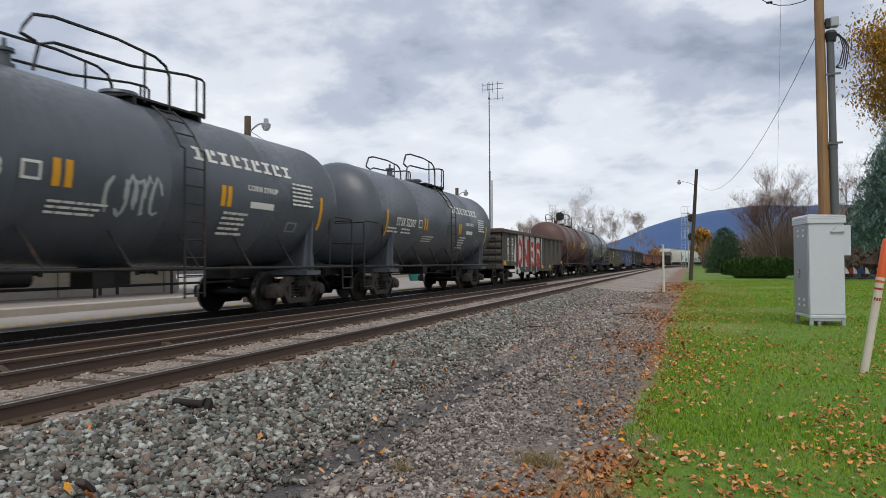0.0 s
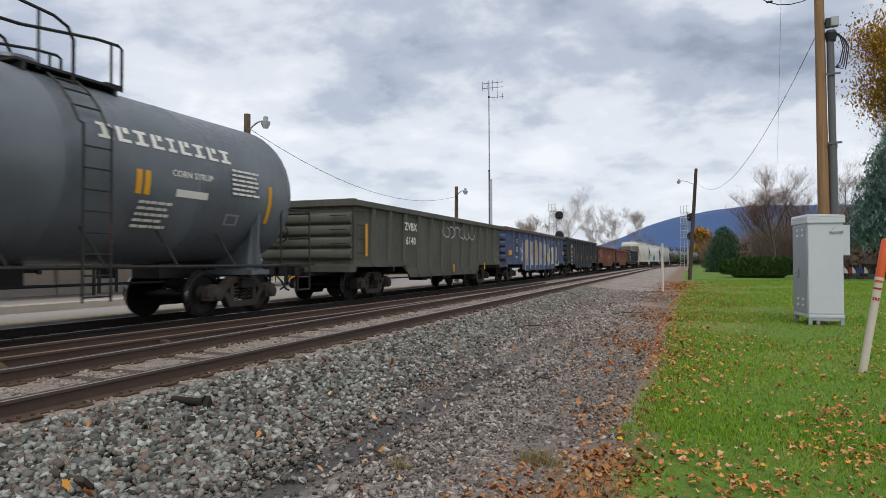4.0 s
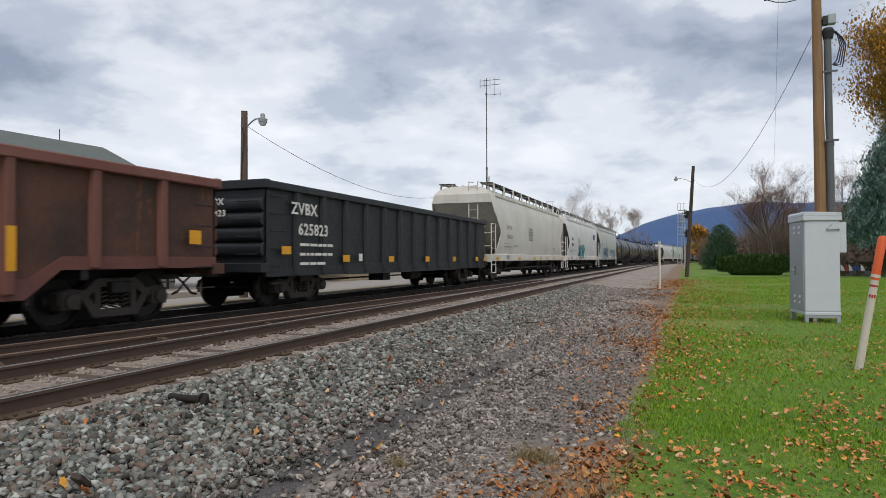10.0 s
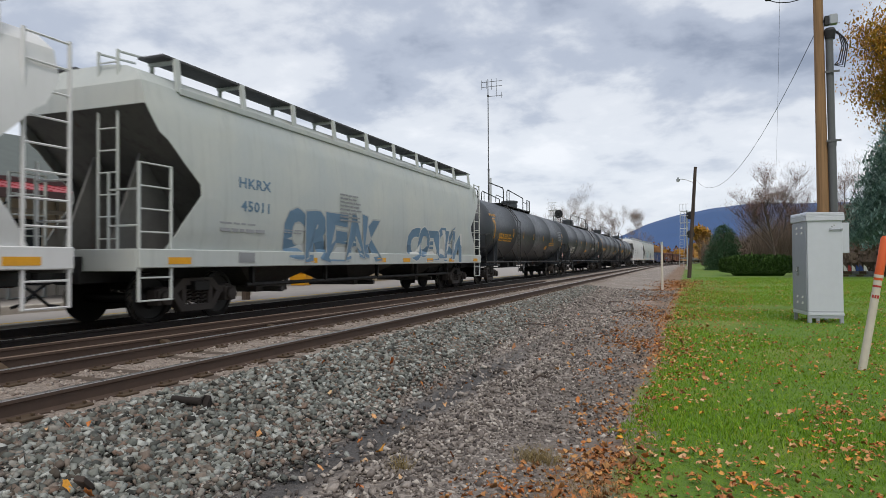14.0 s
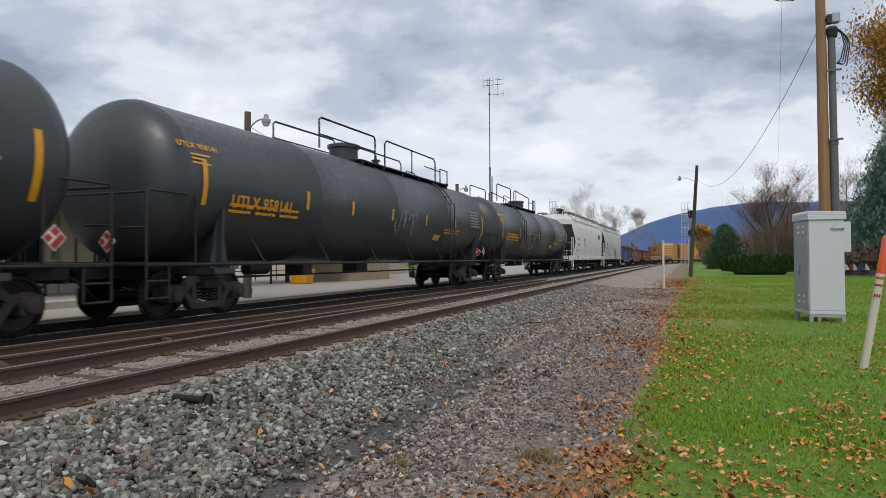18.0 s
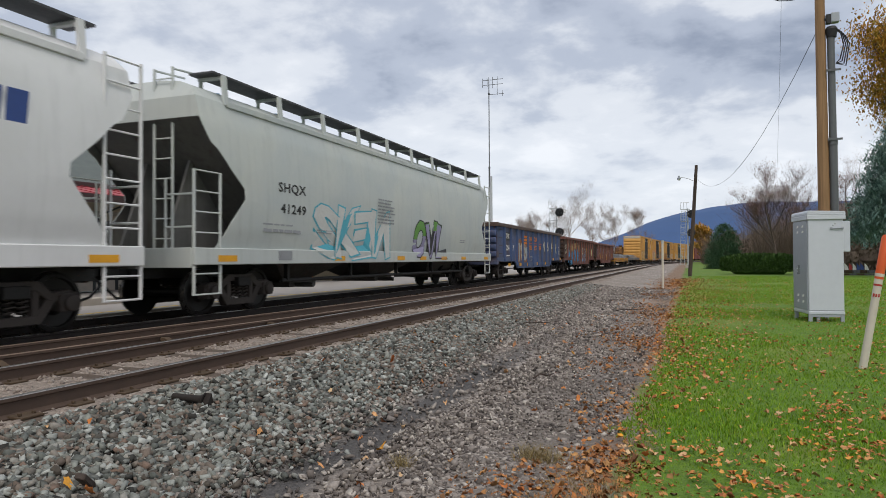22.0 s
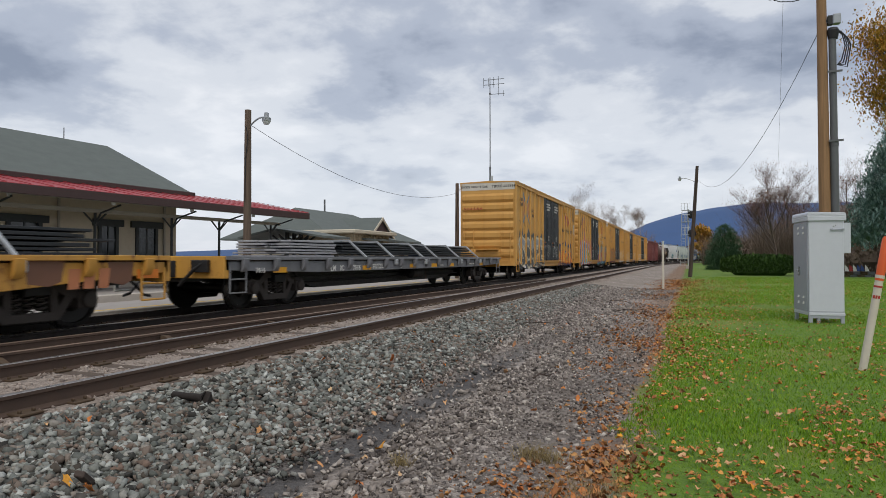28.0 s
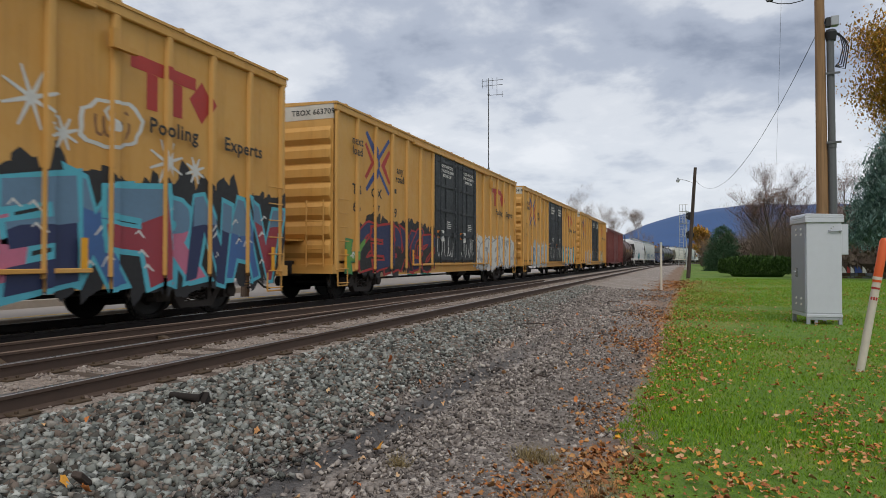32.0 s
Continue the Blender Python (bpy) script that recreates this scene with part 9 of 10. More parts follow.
    for k in range(3):
        bars(car, wo + 0.104, -6.2, 1.4 - 0.22 * k, 1.5, 0.14, 1, WHITE, 0, 12 + k)
    reflectors(car, wo + 0.104, [(-7.5, 1.3), (-4.75, 1.12), (-1.95, 1.1), (1.0, 1.1), (3.8, 1.1), (6.7, 1.1), (7.9, 1.1)], 0.36, 0.18)
    part("number_board", Shape().box(0, 0.005, -0.1, 0.1, -0.1, 0.1), WHITE, car, at=Matrix.Translation((wo + 0.104, -3.95, 1.15)))
    enrol(car, 162.8, 179.1, hb)
    # 12 to 14: covered hoppers
    for u0, u1, mat, label, a, b, extra in (
            (180.0, 198.9, HOP_BEIGE, "beige covered hopper car with grey numbers", "WFRX", "898034", 0),
            (200.0, 218.4, HOP_WHITE, "pale grey covered hopper car with teal graffiti", "GACX", "62985", 1),
            (219.6, 238.3, HOP_GREEN, "pale grey-green covered hopper car with faded blue graffiti", "HKRX", "45011", 2)):
        covered(u0, u1, mat, label, a, b, extra)
    # 15 to 18: long black tanks
    for u0, u1, num, col, ex in ((239.6, 258.9, "UTLX 953177", YELLOW, 0), (260.0, 279.25, "SHQX 50041", WHITE, 1), (280.45, 299.85, "UTLX 958141", YELLOW, 2), (301.15, 320.55, "UTLX 958309", YELLOW, 3)):
        car, hb, tl, r, zc = tank_car(u0, u1, TANK_COAL, "long black tank car with red diamond placards" if ex < 3 else "long black tank car with yellow numbers and graffiti", r=1.53, style="c" if ex in (1, 2) else "b", dy=-0.3 if ex == 2 else 0.0)
        bare = set(car.children)
        tank_wrap(num, 0.36 if ex != 1 else 0.34, col, car, -6.85 if ex != 1 else -6.5, -3 if ex != 1 else -13, r, zc, 0.95)
        if ex != 1:
            tank_wrap(num, 0.16, col, car, -8.75, 33, r, zc, 1.1)
            for k in range(3):
                tank_patch(car, "small_print", -9.0, -8.5 - 0.12 * (k % 2), 26 - 3 * k, 27.3 - 3 * k, r, zc, col)
        for k in range(3):
            bars(car, r * cos(radians(-17 if ex != 1 else -34)) + 0.02, -7.6 + 0.85 * k, zc - (0.5 if ex != 1 else 0.86), 0.75, 0.26, 2, col, -17 if ex != 1 else -34, 20 + k)
        for y, a0, a1 in ((-8.74, -8, 24), (-5.25, -2, 14), (-3.05, -2, 12), (-0.55, -2, 11), (2.15, -3, 10), (5.08, -3, 9), (tl / 2 - 1.15, -16, 22)) if ex != 1 else ((-5.53, -2, 14), (-2.77, -2, 12), (0.1, -2, 11), (2.92, -3, 10), (5.95, -3, 9), (tl / 2 - 1.15, -16, 22)):
            tank_patch(car, "reflector", y, y + 0.12, a0, a1, r, zc, YELLOW)
        bars(car, r * cos(radians(4)) + 0.02, tl / 2 - 2.2, zc + 0.1, 1.2, 0.7, 6, SPRAY["grey"], 4, 23)
        bars(car, r * cos(radians(-18)) + 0.012, 5.0, zc - 0.5, 1.9, 0.22, 2, YELLOW if ex != 1 else WHITE, -18, 24)
        tank_patch(car, "data_panel", 3.2 if ex != 1 else 0.3, 3.8 if ex != 1 else 1.1, -22, -14, r, zc, YELLOW)
        surf = lambda z: sqrt(max(0.1, r * r - (z - zc) ** 2))
        scrawl(car, 0, 0.4 + ex * 0.1 if ex != 1 else -3.3, zc - 0.35 if ex != 1 else zc - 0.75, 1.0 + 0.3 * ex, 0.8, SPRAY["grey"], 60 + ex, 0.05, 5, surf)
        if ex == 3:
            throwup(car, 0, "KURZ", -3.9, -1.1, zc - 0.85, zc - 0.1, SPRAY["silver"], [SPRAY["black"]], 71, surface=surf, fat=(0.03, 0.06))
            scrawl(car, 0, 6.2, zc - 0.05, 1.7, 0.5, SPRAY["white"], 72, 0.06, 5, surf)
        for ob in set(car.children) - bare:
            ob.matrix_basis = Matrix.Translation((0, 0.08, 0)) @ ob.matrix_basis
        # placards hang in frames at the end platforms
        for px, py, turn in ((1.5, tl / 2 - 0.75, 0), (0.66, -tl / 2 - 0.3, -90)):
            at = Matrix.Translation((px, py, 1.42)) @ pose(0, 0, 0, 0, 0, turn) @ pose(0, 0, 0, 45, 0, 0)
            p = part("placard", Shape().box(-0.004, 0.004, -0.135, 0.135, -0.135, 0.135), WHITE, car, "red and white diamond placard", at=at)
            part("placard_face", Shape().box(0.004, 0.008, -0.12, 0.12, -0.12, -0.02), RED, p)
            part("placard_face", Shape().box(0.004, 0.008, -0.12, -0.02, 0.02, 0.12), RED, p)
            part("placard_face", Shape().box(0.004, 0.008, 0.02, 0.12, 0.0, 0.12), RED, p)
            part("placard_bracket", Shape().box(-0.012, -0.004, -0.03, 0.03, -0.3, 0.1), BLACKPAINT, car, at=at @ pose(0, 0, 0, -45, 0, 0))
        enrol(car, u0, u1, hb)
    covered(322.0, 340.5, HOP_WHITE, "pale grey covered hopper car with dark blue emblem", "GACX", "62989", 3)
    covered(341.65, 360.5, HOP_GREEN, "pale grey-green covered hopper car with green and lilac graffiti", "SHQX", "41249", 4)
    # 21: blue gondola
    car, hb, hl, wo, st = gondola(361.9, 378.2, PANEL_BLUE, "slate-blue gondola car with orange lettering and rust patches", top=2.8, posts=12, chord=CHORD_BROWN, frame=POST_BLUE)
    part("number_board", Shape().box(0, 0.003, -0.46, 0.46, -0.2, 0.2), BLACK, car, at=Matrix.Translation((wo + 0.002, -6.27, 2.2)))
    lettering("ITFX", 0.36, WHITE, car, on_side(wo + 0.009, -6.27, 2.2))
    lettering("3204", 0.38, WHITE, car, on_side(wo + 0.006, -6.27, 1.62))
    lettering("97", 0.38, WHITE, car, on_side(wo + 0.006, -5.2, 1.62))
    bars(car, wo + 0.004, -6.0, 1.15, 0.9, 0.24, 2, WHITE, 0, 8)
    lettering("ITFX 320497", 0.18, WHITE, car, on_end(0.1, -hl - 0.104, 2.7))
    for k in range(3):
        graffiti(car, wo, -4.35 + 0.82 * k, -3.55 + 0.82 * k, 0.9, 2.0, 1, SPRAY["rusty"], [SPRAY["silver"] if k != 1 else SPRAY["cream"]], 41 + k, st, 0.1, SPRAY["rusty"])
    for k, z in enumerate((2.3, 2.12, 1.94)):
        part("stripe", Shape().box(0, 0.004, -2.95 + 0.12 * k, -2.0, z - 0.05, z + 0.05), SPRAY["orange"], car, at=Matrix.Translation((wo + 0.002, 0, 0)))
    for words, y, z in (("GON", -1.25, 2.2), ("DOLA", 0.0, 2.2), ("CON", -1.25, 1.7), ("NECT", 0.0, 1.7), ("ION", 1.25, 1.7)):
        lettering(words, 0.36, SPRAY["orange"], car, on_side(wo + 0.006, y, z))
    part("stripe", Shape().box(0, 0.004, -1.4, 1.9, 1.94, 1.98), RED, car, at=Matrix.Translation((wo + 0.002, 0, 0)))
    for words, y in (("N", 2.5), ("6", 3.75), ("4", 5.0)):
        lettering(words, 0.85, SPRAY["cream"], car, on_side(wo + 0.006, y, 1.8))
    scrawl(car, wo + 0.002, 6.3, 1.75, 0.7, 0.8, SPRAY["cream"], 42, 0.06, 6)
    scrawl(car, wo + 0.002, 7.3, 1.6, 0.7, 0.8, SPRAY["cream"], 43, 0.06, 6)
    scrawl(car, wo + 0.002, -0.9, 1.1, 0.9, 0.3, SPRAY["grey"], 44, 0.05, 3)
    reflectors(car, wo + 0.038, [(-6.0, 0.78), (-3.7, 0.78), (-1.9, 0.78), (0.5, 0.8), (2.9, 0.8), (5.4, 1.05), (6.9, 1.05), (7.9, 1.05)], 0.42, 0.16)
    enrol(car, 361.9, 378.2, hb)
    # 22, 23: brown gondolas
    car, hb, hl, wo, st = gondola(379.7, 395.7, PANEL_RED, "rusty brown gondola car with large cyan graffiti", top=2.68, posts=11, chord=CHORD_RED, frame=POST_RED)
    scrawl(car, wo + 0.002, -7.2, 1.8, 0.9, 0.8, SPRAY["cream"], 50, 0.06, 5)
    throwup(car, wo, "HSPRAB", -6.2, -0.8, 0.66, 2.25, SPRAY["black"], [SPRAY["azure"]], 51, st, 0.1, upper=SPRAY["tan"], mess=0.12, fat=(0.05, 0.075))
    throwup(car, wo, "ZE", -0.1, 2.3, 0.75, 1.85, SPRAY["silver"], [SPRAY["azure"]], 52, st, 0.1, upper=SPRAY["black"], fat=(0.03, 0.08))
    scrawl(car, wo + 0.002, 4.2, 1.5, 1.5, 0.9, SPRAY["rusty"], 152, 0.06, 6)
    graffiti(car, wo, 5.2, 6.6, 1.2, 2.0, 2, SPRAY["green"], [SPRAY["ochre"], SPRAY["cream"]], 53, st, 0.1)
    reflectors(car, wo + 0.104, [(0.0, 1.75), (2.67, 1.7), (5.33, 1.6)], 0.14, 0.6)
    reflectors(car, wo + 0.038, [(2.9, 0.75), (6.9, 1.3)], 0.4, 0.18)
    lettering("94189", 0.3, SPRAY["cream"], car, on_side(wo + 0.006, -6.1, 1.6))
    enrol(car, 379.7, 395.7, hb)
    car, hb, hl, wo, st = gondola(397.1, 413.1, PANEL_RED, "rust-red gondola car with pale scrawls", top=2.62, posts=11, chord=CHORD_RED, frame=POST_RED)
    for k in range(9):
        scrawl(car, wo + 0.002, -6.6 + 1.33 * k, 1.7, 0.8, 0.9, SPRAY["cream" if k % 2 else "lilac"], 154 + k, 0.06, 5)
    graffiti(car, wo, -4.0, -2.9, 0.9, 2.0, 1, SPRAY["rusty"], [SPRAY["ochre"]], 55, st, 0.1)
    reflectors(car, wo + 0.104, [(-5.33, 1.3), (0.0, 1.2), (5.33, 1.2)], 0.14, 0.6)
    enrol(car, 397.1, 413.1, hb)
    # 24, 25: flat cars with bundled bars
    car, hb, hl = flat_car(413.9, 431.7, FLAT_YELLOW, "rusty yellow flat car loaded with dark steel bars", 0.5)
    bar_load(car, -hl + 0.8, 8.4, 0.46, (422.4 - 422.8, 424.5 - 422.8, 426.6 - 422.8, 429.0 - 422.8, -2.8, -5.2, -7.2), BAR_STEEL)
    for k in range(3):
        part("mark_block", Shape().prism("x", [(0.0, -0.1), (0.18, -0.1), (0.22, 0.2), (0.02, 0.2)], 0, 0.004), SPRAY["faded"], car, "faded red block mark", at=Matrix.Translation((1.466, 6.95 + 0.26 * k, 0.74)))
    reflectors(car, 1.462, [(-1.15, 0.78), (1.9, 0.78), (8.45, 0.84), (-6.5, 0.8)], 0.46, 0.15, SPRAY["orange"])
    bars(car, 1.464, -0.7, 0.74, 0.9, 0.24, 2, BLACK, 0, 8)
    bars(car, 1.464, 3.5, 0.78, 0.5, 0.12, 1, BLACK, 0, 9)
    for y, w, z in ((-2.3, 1.0, 0.8), (0.75, 0.9, 0.78), (2.5, 0.5, 0.8), (3.9, 0.35, 0.86), (5.0, 0.5, 0.86), (6.6, 0.6, 0.86), (7.9, 0.5, 0.84), (-4.6, 0.8, 0.8), (-7.0, 0.7, 0.86)):
        part("rust_patch", Shape().prism("x", [(y - w / 2, z + 0.2), (y - w * 0.45, z - 0.12), (y + w * 0.1, z - 0.17), (y + w * 0.42, z - 0.1), (y + w / 2, z + 0.2)], 1.46, 1.463), SPRAY["rustbrown"], car, "dark rust patch")
    enrol(car, 413.9, 431.7, hb)
    car, hb, hl = flat_car(433.2, 452.8, FLAT_GREY, "grey flat car with yellow ends, loaded with strapped bundles of bars", 0.36, 18, FLAT_YELLOW)
    m = 443.0
    bar_load(car, 438.7 - m, 451.0 - m, 0.46, [q - m for q in (439.2, 441.0, 443.4, 444.7, 447.1, 449.6)], BAR_STEEL)
    bar_load(car, 436.2 - m, 438.65 - m, 0.44, (), BAR_PALE)
    reflectors(car, 1.462, [(435.0 - m, 0.84), (439.15 - m, 0.84), (442.4 - m, 0.86), (444.3 - m, 0.86), (446.1 - m, 0.86), (449.9 - m, 0.86)], 0.5, 0.12)
    for w, y, sz in (("7016", 434.3 - m, 0.15), ("LM", 437.3 - m, 0.2), ("IC", 437.75 - m, 0.2), ("7016", 438.55 - m, 0.2), ("FR", 441.5 - m, 0.12)):
        lettering(w, sz, WHITE, car, on_side(1.466, y, 0.84))
    bars(car, 1.464, 439.9 - m, 0.86, 0.8, 0.16, 3, WHITE, 0, 3)
    bars(car, 1.464, 448.6 - m, 0.86, 1.0, 0.06, 1, WHITE, 0, 4)
    bars(car, 1.464, 445.0 - m, 0.84, 0.7, 0.05, 1, WHITE, 0, 5)
    enrol(car, 433.2, 452.8, hb)
    # 26 to 30: yellow boxcars
    pieces = [
        (455.8, 474.6, "661314", [("SCAPE", -8.4, -2.2, 0.7, 2.3, 0.0, "cream", ["slate"], "slate", "grey"), ("MEBSKR", 2.75, 7.9, 0.72, 2.0, 0.35, "navy", ["orange"], "navy", "ochre")]),
        (476.8, 495.6, "663622", [("OMEGA", -8.6, -2.6, 0.68, 2.45, 0.0, "white", ["blue", "azure", "teal", "leaf", "leaf"], "pink", "blue"), ("BEXFRNAV", 2.3, 9.2, 0.64, 2.25, 0.25, "cyan", ["pink", "navy", "blue", "rose"], "black", "dullblue")]),
        (497.8, 516.6, "663709", [("SEBXGS", -7.9, -2.6, 0.72, 2.05, 0.4, "red", ["black", "navy", "black"], "black", "navy"), ("GSAEXKB", 2.3, 9.0, 0.72, 1.95, 0.4, "grey", ["white"], "white", None), ("H", -8.7, -7.8, 0.72, 1.6, 0.2, "leaf", ["green"], None, None)]),
        (518.2, 537.0, "662410", [("RSKE", -7.0, -3.0, 0.72, 1.9, 0.3, "white", ["dullblue", "silver"], "silver", None), ("KESRN", 3.0, 8.0, 0.72, 2.0, 0.3, "navy", ["cyan", "white"], None, None)]),
        (538.8, 557.4, "664008", [("GBS", -6.0, -3.0, 0.72, 1.9, 0.3, "white", ["lilac", "silver"], None, None), ("RMA", 4.0, 7.0, 0.72, 2.0, 0.3, "black", ["teal", "white"], None, None)])]
    for i, (u0, u1, num, art) in enumerate(pieces):
        yellow_box(u0, u1, art, num, i)
    car, hb, hl, wo, st = boxcar(559.2, 577.6, BOX_RED, "oxide-red boxcar far along the train", 4.7, True, BOX_RED)
    enrol(car, 559.2, 577.6, hb)
    # the tail, seen only far off
    tail = [(3, 579.5), (12, 597.0), (13, 616.5), (6, 636.0), (15, 653.0), (11, 674.5), (13, 694.0), (12, 713.5), (8, 733.0), (7, 750.5)]
    for i, u in tail:
        car, mid, half = TRAIN[i]
        c = copy_thing(car, Matrix.Identity(4))
        TRAIN.append((c, u + 9.2, half))


def covered(u0, u1, mat, label, a, b, extra):
    car, hb, hl = hopper(u0, u1, mat, label, HOPDARK if extra else HOPSHADE)
    dark = {0: SPRAY["grey"], 1: BLACK, 2: SPRAY["dullblue"], 3: BLACK, 4: BLACK}[extra]

    def wrap_text(words, size, y, z, m):
        me = letter_mesh(words, size, m, 1.3).copy()
        n = len(me.vertices)
        co = np.empty(n * 3)
        me.vertices.foreach_get("co", co)
        co = co.reshape(n, 3)
        x = np.array([hopper_x(z + q) for q in co[:, 1]]) + 0.004 + co[:, 2]
        me.vertices.foreach_set("co", np.stack([x, y + co[:, 0], z + co[:, 1]], 1).ravel())
        part("lettering", me, None, car)
    wrap_text(a, 0.29, -6.35, 2.66, dark)
    wrap_text(b, 0.29, -6.3, 2.2, dark)
    bars(car, hopper_x(1.75) + 0.012, -6.7, 1.75, 1.4, 0.3, 2, SPRAY["grey"], 3, 31)
    bars(car, hopper_x(2.45) + 0.02, (-2.9, -2.9, -2.3, -2.3, -1.5)[0 if extra in (1, 3) else 4 if extra in (0, 4) else 3], 2.45, 1.15, 0.75, 8, SPRAY["grey"], -1, 32)
    bars(car, hopper_x(1.75) + 0.012, -4.85, 1.75, 0.9, 0.12, 2, SPRAY["grey"], 3, 33)
    bars(car, hopper_x(1.75) + 0.012, 5.5, 1.75, 0.7, 0.14, 2, SPRAY["grey"], 3, 34)
    reflectors(car, 1.562, [(-hl + 0.9, 1.12), (-4.2, 1.12), (-0.4, 1.12), (1.4, 1.12), (3.4, 1.12), (5.6, 1.12), (hl - 0.8, 1.12)], 0.55, 0.12)
    part("card_frame", Shape().box(0, 0.01, -0.25, 0.25, -0.1, 0.1).box(0.01, 0.014, -0.2, 0.2, -0.06, 0.06), SPRAY["grey"], car, at=Matrix.Translation((1.562, -6.6, 1.18)))
    if extra == 1:
        throwup(car, 0, "SMOKE", -3.1, -0.4, 1.12, 2.2, SPRAY["black"], [SPRAY["teal"]], 81, surface=lambda z: max(1.562, hopper_x(z)) if z < 1.33 else hopper_x(z), upper=SPRAY["cyan"], mess=0.35, shine=SPRAY["white"])
        graffiti(car, 0, -0.25, 0.35, 1.7, 2.05, 1, SPRAY["black"], [SPRAY["teal"]], 82, surface=hopper_x)
    if extra in (1, 3):
        for k in range(4):
            part("emblem_block", Shape().prism("x", [(0.02, 0), (0.32, 0), (0.36, 0.5), (0.06, 0.5)], 0, 0.005), BLUE, car, "dark blue emblem block", at=Matrix.Translation((hopper_x(3.15) + 0.012, 5.75 + 0.37 * k, 2.87)))
    if extra == 2:
        over_sill = lambda z: max(1.562, hopper_x(z)) if z < 1.33 else hopper_x(z)
        throwup(car, 0, "CREAK", -5.3, -0.6, 1.12, 2.3, SPRAY["silver"], [SPRAY["dullblue"]], 87, surface=over_sill, fat=(0.06, 0.085))
        throwup(car, 0, "COEDKN", 1.6, 6.6, 1.12, 2.2, SPRAY["white"], [SPRAY["dullblue"]], 88, surface=over_sill, mess=0.25, fat=(0.06, 0.085))
    if extra == 4:
        over_sill = lambda z: max(1.562, hopper_x(z)) if z < 1.33 else hopper_x(z)
        throwup(car, 0, "SKEN", -5.3, -1.4, 1.12, 2.45, SPRAY["cyan"], [SPRAY["white"]], 85, surface=over_sill, mess=0.2, fat=(0.045, 0.07))
        throwup(car, 0, "OVL", 0.6, 3.6, 1.1, 2.35, SPRAY["black"], [SPRAY["lilac"]], 86, surface=over_sill, upper=SPRAY["green"], fat=(0.05, 0.08))
    enrol(car, u0, u1, hb)
    return car


def bar_load(car, y0, y1, h, straps, mat):
    """Stacked long bars on the deck, held by straps; they ride with the car."""
    rnd = random.Random(int(y1 * 10))
    layers = 6
    for k in range(layers):
        z = 1.12 + k * h / layers
        for j in range(5):
            x = -0.8 + 0.32 * j
            a, b = y0 + rnd.random() * 0.25, y1 - rnd.random() * (0.9 if straps else 0.2)
            part("steel_bar", Shape().box(x + 0.01, x + 0.31 + rnd.uniform(-0.01, 0.03), a, b, z + 0.008 + 0.01 * (k % 2), z + h / layers - 0.012), mat, car, bevel=0.006)
    zt = 1.14 + h
    for y in straps:
        part("strap", Shape().tube([(1.47, y, 1.08), (0.86, y, zt), (-0.86, y, zt), (-1.47, y, 1.08)], 0.035, 4), STRAP, car, "grey tie-down strap")
        part("ratchet", Shape().box(1.455, 1.55, y - 0.09, y + 0.09, 0.9, 1.07), STRAP, car, bevel=0.02)


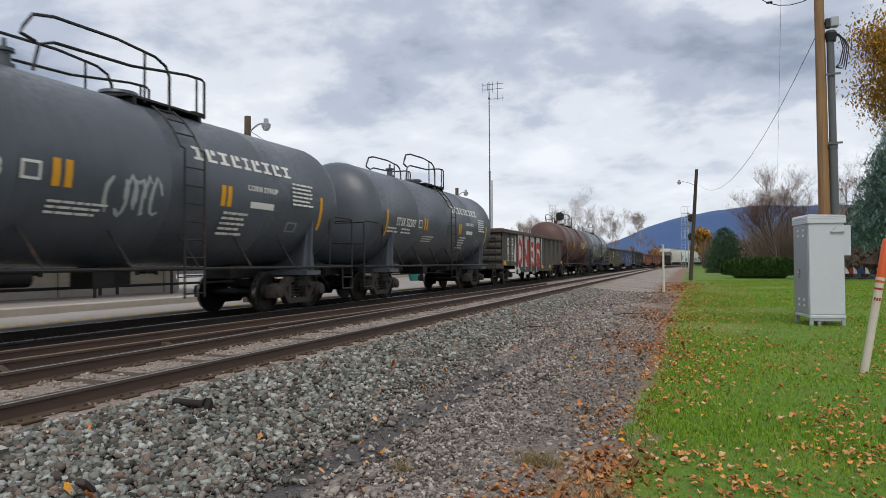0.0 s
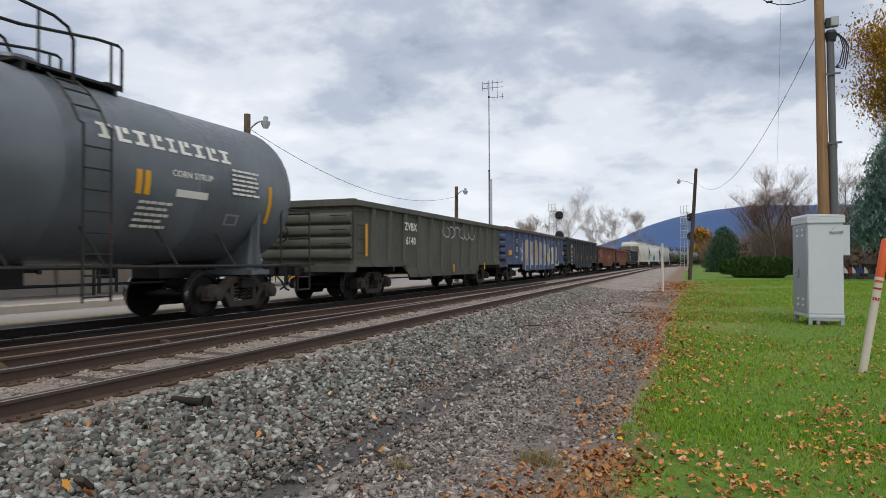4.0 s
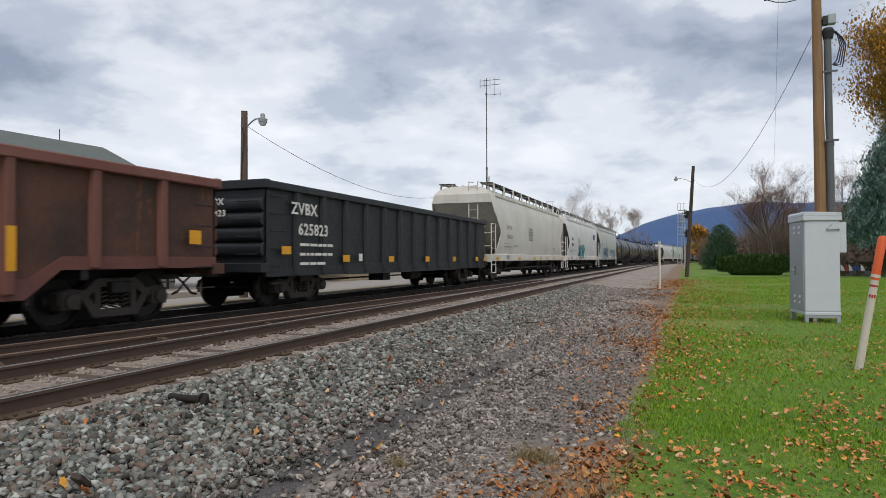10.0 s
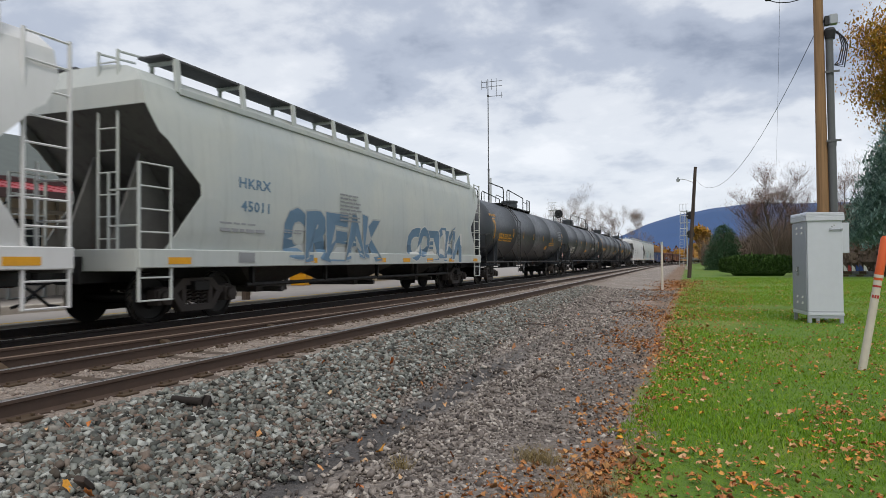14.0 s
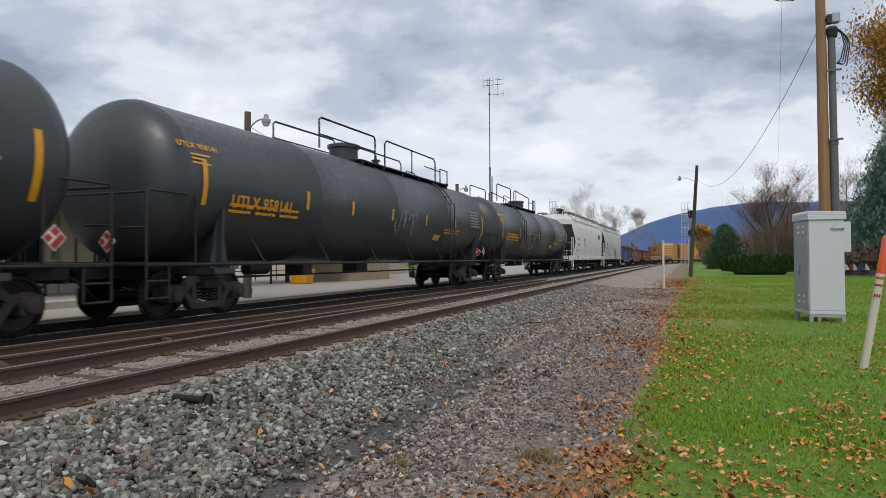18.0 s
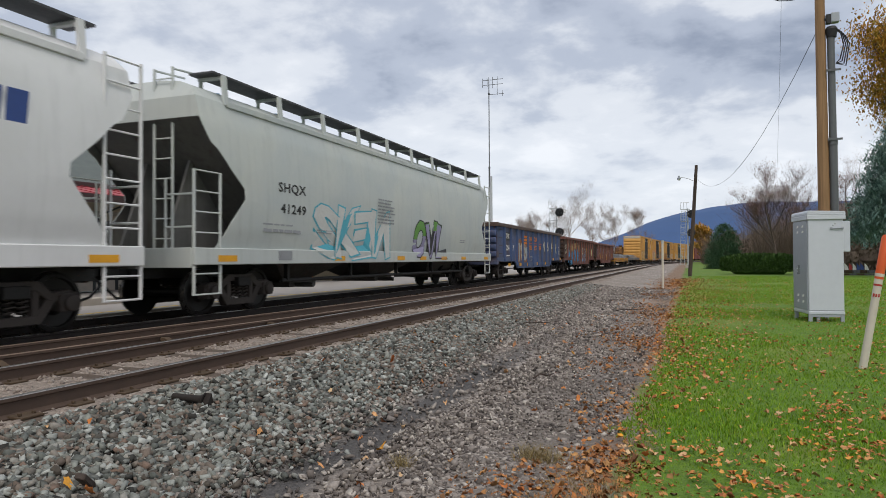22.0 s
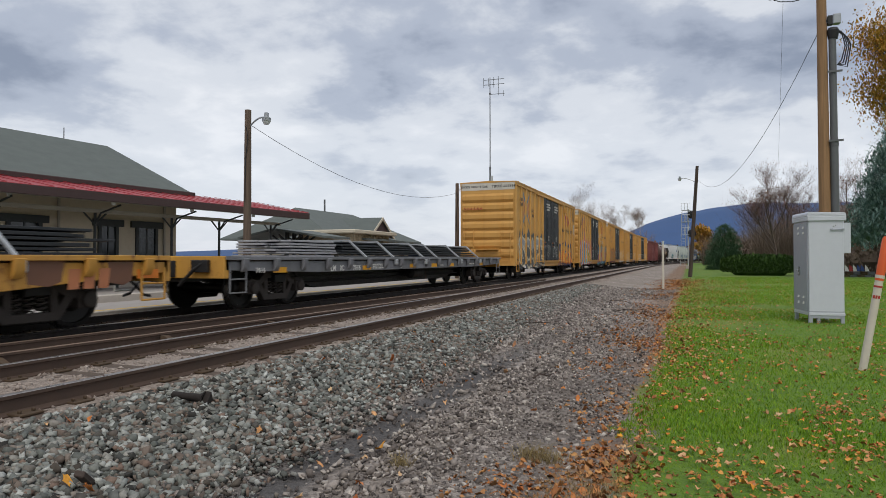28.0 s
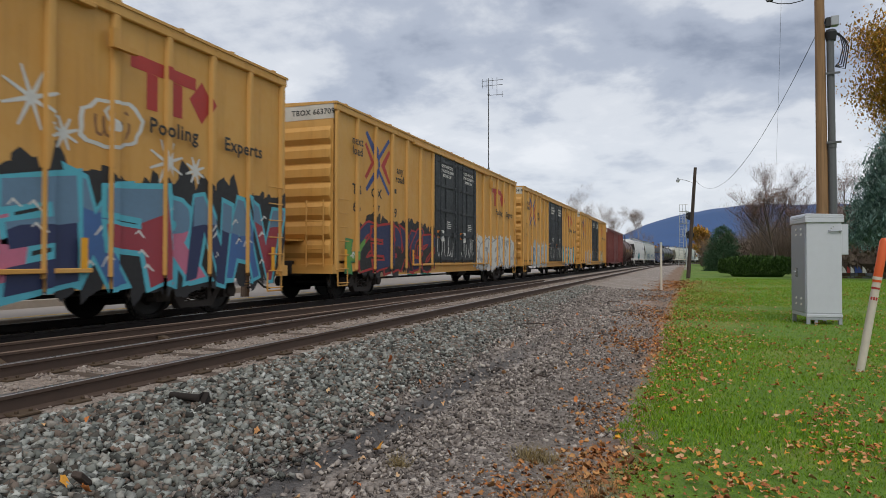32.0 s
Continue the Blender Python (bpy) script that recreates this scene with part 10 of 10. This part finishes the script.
def yellow_box(u0, u1, art, num, i):
    car, hb, hl, wo, st = boxcar(u0, u1, BOX_YELLOW, "yellow boxcar with black plug doors and bright graffiti", 5.17, True, DOOR_BLACK)
    x = wo + 0.084
    for k, (words, y0, y1, z0, z1, mess, line, fills, cloud, upper) in enumerate(art):
        throwup(car, wo, words, y0, y1, z0, z1, SPRAY[line], [SPRAY[f] for f in fills], 100 + i * 7 + k, st, 0.08, None, SPRAY[cloud] if cloud else None, SPRAY[upper] if upper else None, mess, (0.05, 0.09) if mess else (0.035, 0.09), SPRAY["white"] if mess and line != "red" else None)
    if i == 0:
        scrawl(car, x, 8.5, 4.3, 0.8, 0.9, SPRAY["black"], 190, 0.06, 6)
        scrawl(car, x, 8.6, 3.3, 0.7, 0.9, SPRAY["white"], 191, 0.12, 5)
    for words, y in (("TB", -8.15), ("OX", -6.95)):
        lettering(words, 0.38, BLACK, car, on_side(wo + 0.006, y, 2.98), 1.15)
    for words, y in ((num[:2], -8.15), (num[2:4], -6.95), (num[4:], -5.75)):
        lettering(words, 0.38, BLACK, car, on_side(wo + 0.006, y, 2.5), 1.15)
    for words, y, z in (("next", -8.25, 4.28), ("load", -8.25, 4.0), ("any", -5.3, 3.85), ("road", -5.3, 3.57)):
        lettering(words, 0.32, BLACK, car, on_side(wo + 0.006 if words in ("any", "road") else x, y, z))
    # the crossed emblem
    rnd = random.Random(2)
    lay = []
    for pts, m in (([(-0.68, 1.1), (-0.05, 0.25), (0.0, 0.0), (-0.05, -0.25), (-0.68, -1.1)], 0), ([(0.02, 0.22), (0.68, 1.1)], 0), ([(0.02, -0.22), (0.68, -1.1)], 0),
                   ([(-0.72, 0.66), (-0.3, 0.0), (-0.72, -0.66)], 1), ([(0.72, 0.66), (0.3, 0.0), (0.72, -0.66)], 1)):
        q = stroke(rnd, [(p[0] * 1.1 - 6.85, p[1] * 0.74 + 3.85) for p in pts], 0.24)
        h = len(q) // 2
        for k in range(h - 1):
            lay.append(([q[k], q[k + 1], q[2 * h - 2 - k], q[2 * h - 1 - k]], m, 1.0 if m == 0 else 0.2))
    decal(car, "emblem", lay, [BLUE, RED] if i else [SPRAY["dullblue"], SPRAY["faded"]], wo, st, 0.08, None, "blue and red crossed emblem")
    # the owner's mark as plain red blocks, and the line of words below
    my, mz = (6.1, 4.0) if i else (5.9, 3.8)
    for q in ([(-1.0, 0.44), (0.5, 0.38), (0.5, 0.16), (-1.0, 0.2)], [(-0.66, 0.19), (-0.42, 0.18), (-0.42, -0.42), (-0.66, -0.42)], [(-0.08, 0.17), (0.16, 0.16), (0.16, -0.42), (-0.08, -0.42)], [(0.34, -0.02), (0.66, 0.36), (0.98, -0.02), (0.66, -0.42)]):
        decal(car, "mark_block", [([(a + my, b + mz) for a, b in q], 0, 0.5)], [RED], wo, st, 0.08, None, "red block mark")
    line = (("Railcar", 4.1), ("Pooling", 5.75), ("Experts", 7.4)) if i == 0 else (("Pooling", 6.0), ("Experts", 7.9))
    for words, y in line:
        lettering(words, 0.36, BLACK, car, on_side(x, y, 3.3 if i else 3.1))
    if i == 1:
        for y, z, sz in ((3.4, 3.3, 0.9), (5.9, 2.75, 0.8), (6.6, 2.7, 0.5), (3.9, 2.9, 0.5)):
            lay = []
            for k in range(4):
                a = radians(20 + 45 * k)
                lay.append((stroke(rnd, [(y - sz / 2 * cos(a), z - sz / 2 * sin(a)), (y, z), (y + sz / 2 * cos(a), z + sz / 2 * sin(a))], 0.07), 0, 0.5 + 0.2 * k))
            decal(car, "graffiti", lay, [SPRAY["white"]], wo, st, 0.08)
        graffiti(car, wo, 4.2, 5.3, 2.75, 3.6, 1, SPRAY["white"], [BOX_YELLOW], 171, st, 0.08)
        scrawl(car, wo + 0.006, 4.75, 3.2, 0.6, 0.5, SPRAY["brown"], 172, 0.05, 4)
        scrawl(car, wo + 0.006, -8.9, 3.9, 0.8, 0.7, SPRAY["navy"], 173, 0.06, 5)
    for e in (-1, 1):
        for words, dz in (("CLOSE AND LOCK", 0.17), ("BOTH DOORS BEFORE", 0.0), ("MOVING CAR", -0.17)):
            lettering(words, 0.15, WHITE, car, on_side(wo + 0.09, e * 1.25 + 0.05, 4.33 + dz), 0.9)
        part("notice", Shape().box(0, 0.004, -0.16, 0.16, -0.2, 0.2), WHITE, car, "white paper notice", at=Matrix.Translation((wo + 0.052, e * 1.25 - 0.35, 1.95)))
        part("sticker", Shape().box(0, 0.004, -0.14, 0.14, -0.13, 0.13), SPRAY["orange"], car, "orange sticker", at=Matrix.Translation((wo + 0.052, e * 1.25 - 0.75, 2.0)))
        bars(car, wo + 0.056, e * 1.25 + 0.3, 2.35, 0.6, 0.3, 4, WHITE, 0, 44 + i)
    for e in (-1, 1):
        scrawl(car, wo + 0.055, e * 1.3, 1.6, 1.6, 0.9, SPRAY["white"], 140 + i * 3 + e, 0.045, 7)
    reflectors(car, x, [(-hl + 0.5, 1.1), (-4.4, 1.15), (4.2, 1.15), (hl - 0.5, 1.1)], 0.12, 0.5)
    bars(car, wo + 0.006, -5.7, 3.1, 0.3, 0.3, 1, BLACK, 0, 47)
    lettering("EXCESS HEIGHT CAR", 0.15, BLACK, car, on_end(-0.75, -hl - 0.012, 4.87))
    lettering("TBOX " + num, 0.2, BLACK, car, on_end(0.85, -hl - 0.012, 4.87))
    s = Shape()
    s.prism("x", [(0, 0), (0.5, 0), (0.5, 0.08), (0.09, 0.08), (0.09, 0.3), (0, 0.3)], 0, 0.1)
    part("placard_board", s, BOX_YELLOW, car, at=Matrix.Translation((x, 4.6, 4.35)))
    if i == 0:
        s = Shape()
        rnd = random.Random(4)
        for k in range(6):
            a0 = -1.3 + 0.18 * k
            s.tube([(a0, -hl - 0.1, 3.65), (a0 + 0.06, -hl - 0.1, 3.78), (a0 + 0.12, -hl - 0.1, 3.66)], 0.018, 4)
        part("graffiti", s, SPRAY["red"], car)
    enrol(car, u0, u1, hb)


fill_train()


# ---- movement ----
def on_track(y):
    """The train's track at y along the straight, as a point."""
    return Vector((TRAIN_C + bend(y), y, 0.0))


def motions():
    """Every car rolls down the line at a steady speed; its wheelsets turn while it passes."""
    for car, mid, half in TRAIN:
        rows = []
        for t in range(0, 33):
            s = mid - SPEED * t
            a, b = on_track(s - half), on_track(s + half)
            c = (a + b) / 2
            rows.append((t, pose(c.x, c.y, 0, 0, 0, -math.degrees(atan2(b.x - a.x, b.y - a.y)))))
        walk(car, rows)
        turn = math.degrees(SPEED / FPS / WHEEL_R)
        for w in [o for o in car.children if o.name.startswith("wheelset")]:
            y, z = w.location.y, w.location.z
            first = max(0, int((mid + y - 48) / SPEED * FPS))
            last = min(32 * FPS, int((mid + y + 2) / SPEED * FPS))
            if last <= first:
                continue
            rows = [(0, pose(0, y, z))] if first > 0 else []
            ang = 0.0
            for f in range(first, last + 1):
                rows.append((f / FPS, pose(0, y, z, ang)))
                ang += turn
            if last < 32 * FPS:
                rows.append((32, pose(0, y, z, ang - turn)))
            walk(w, rows)


motions()
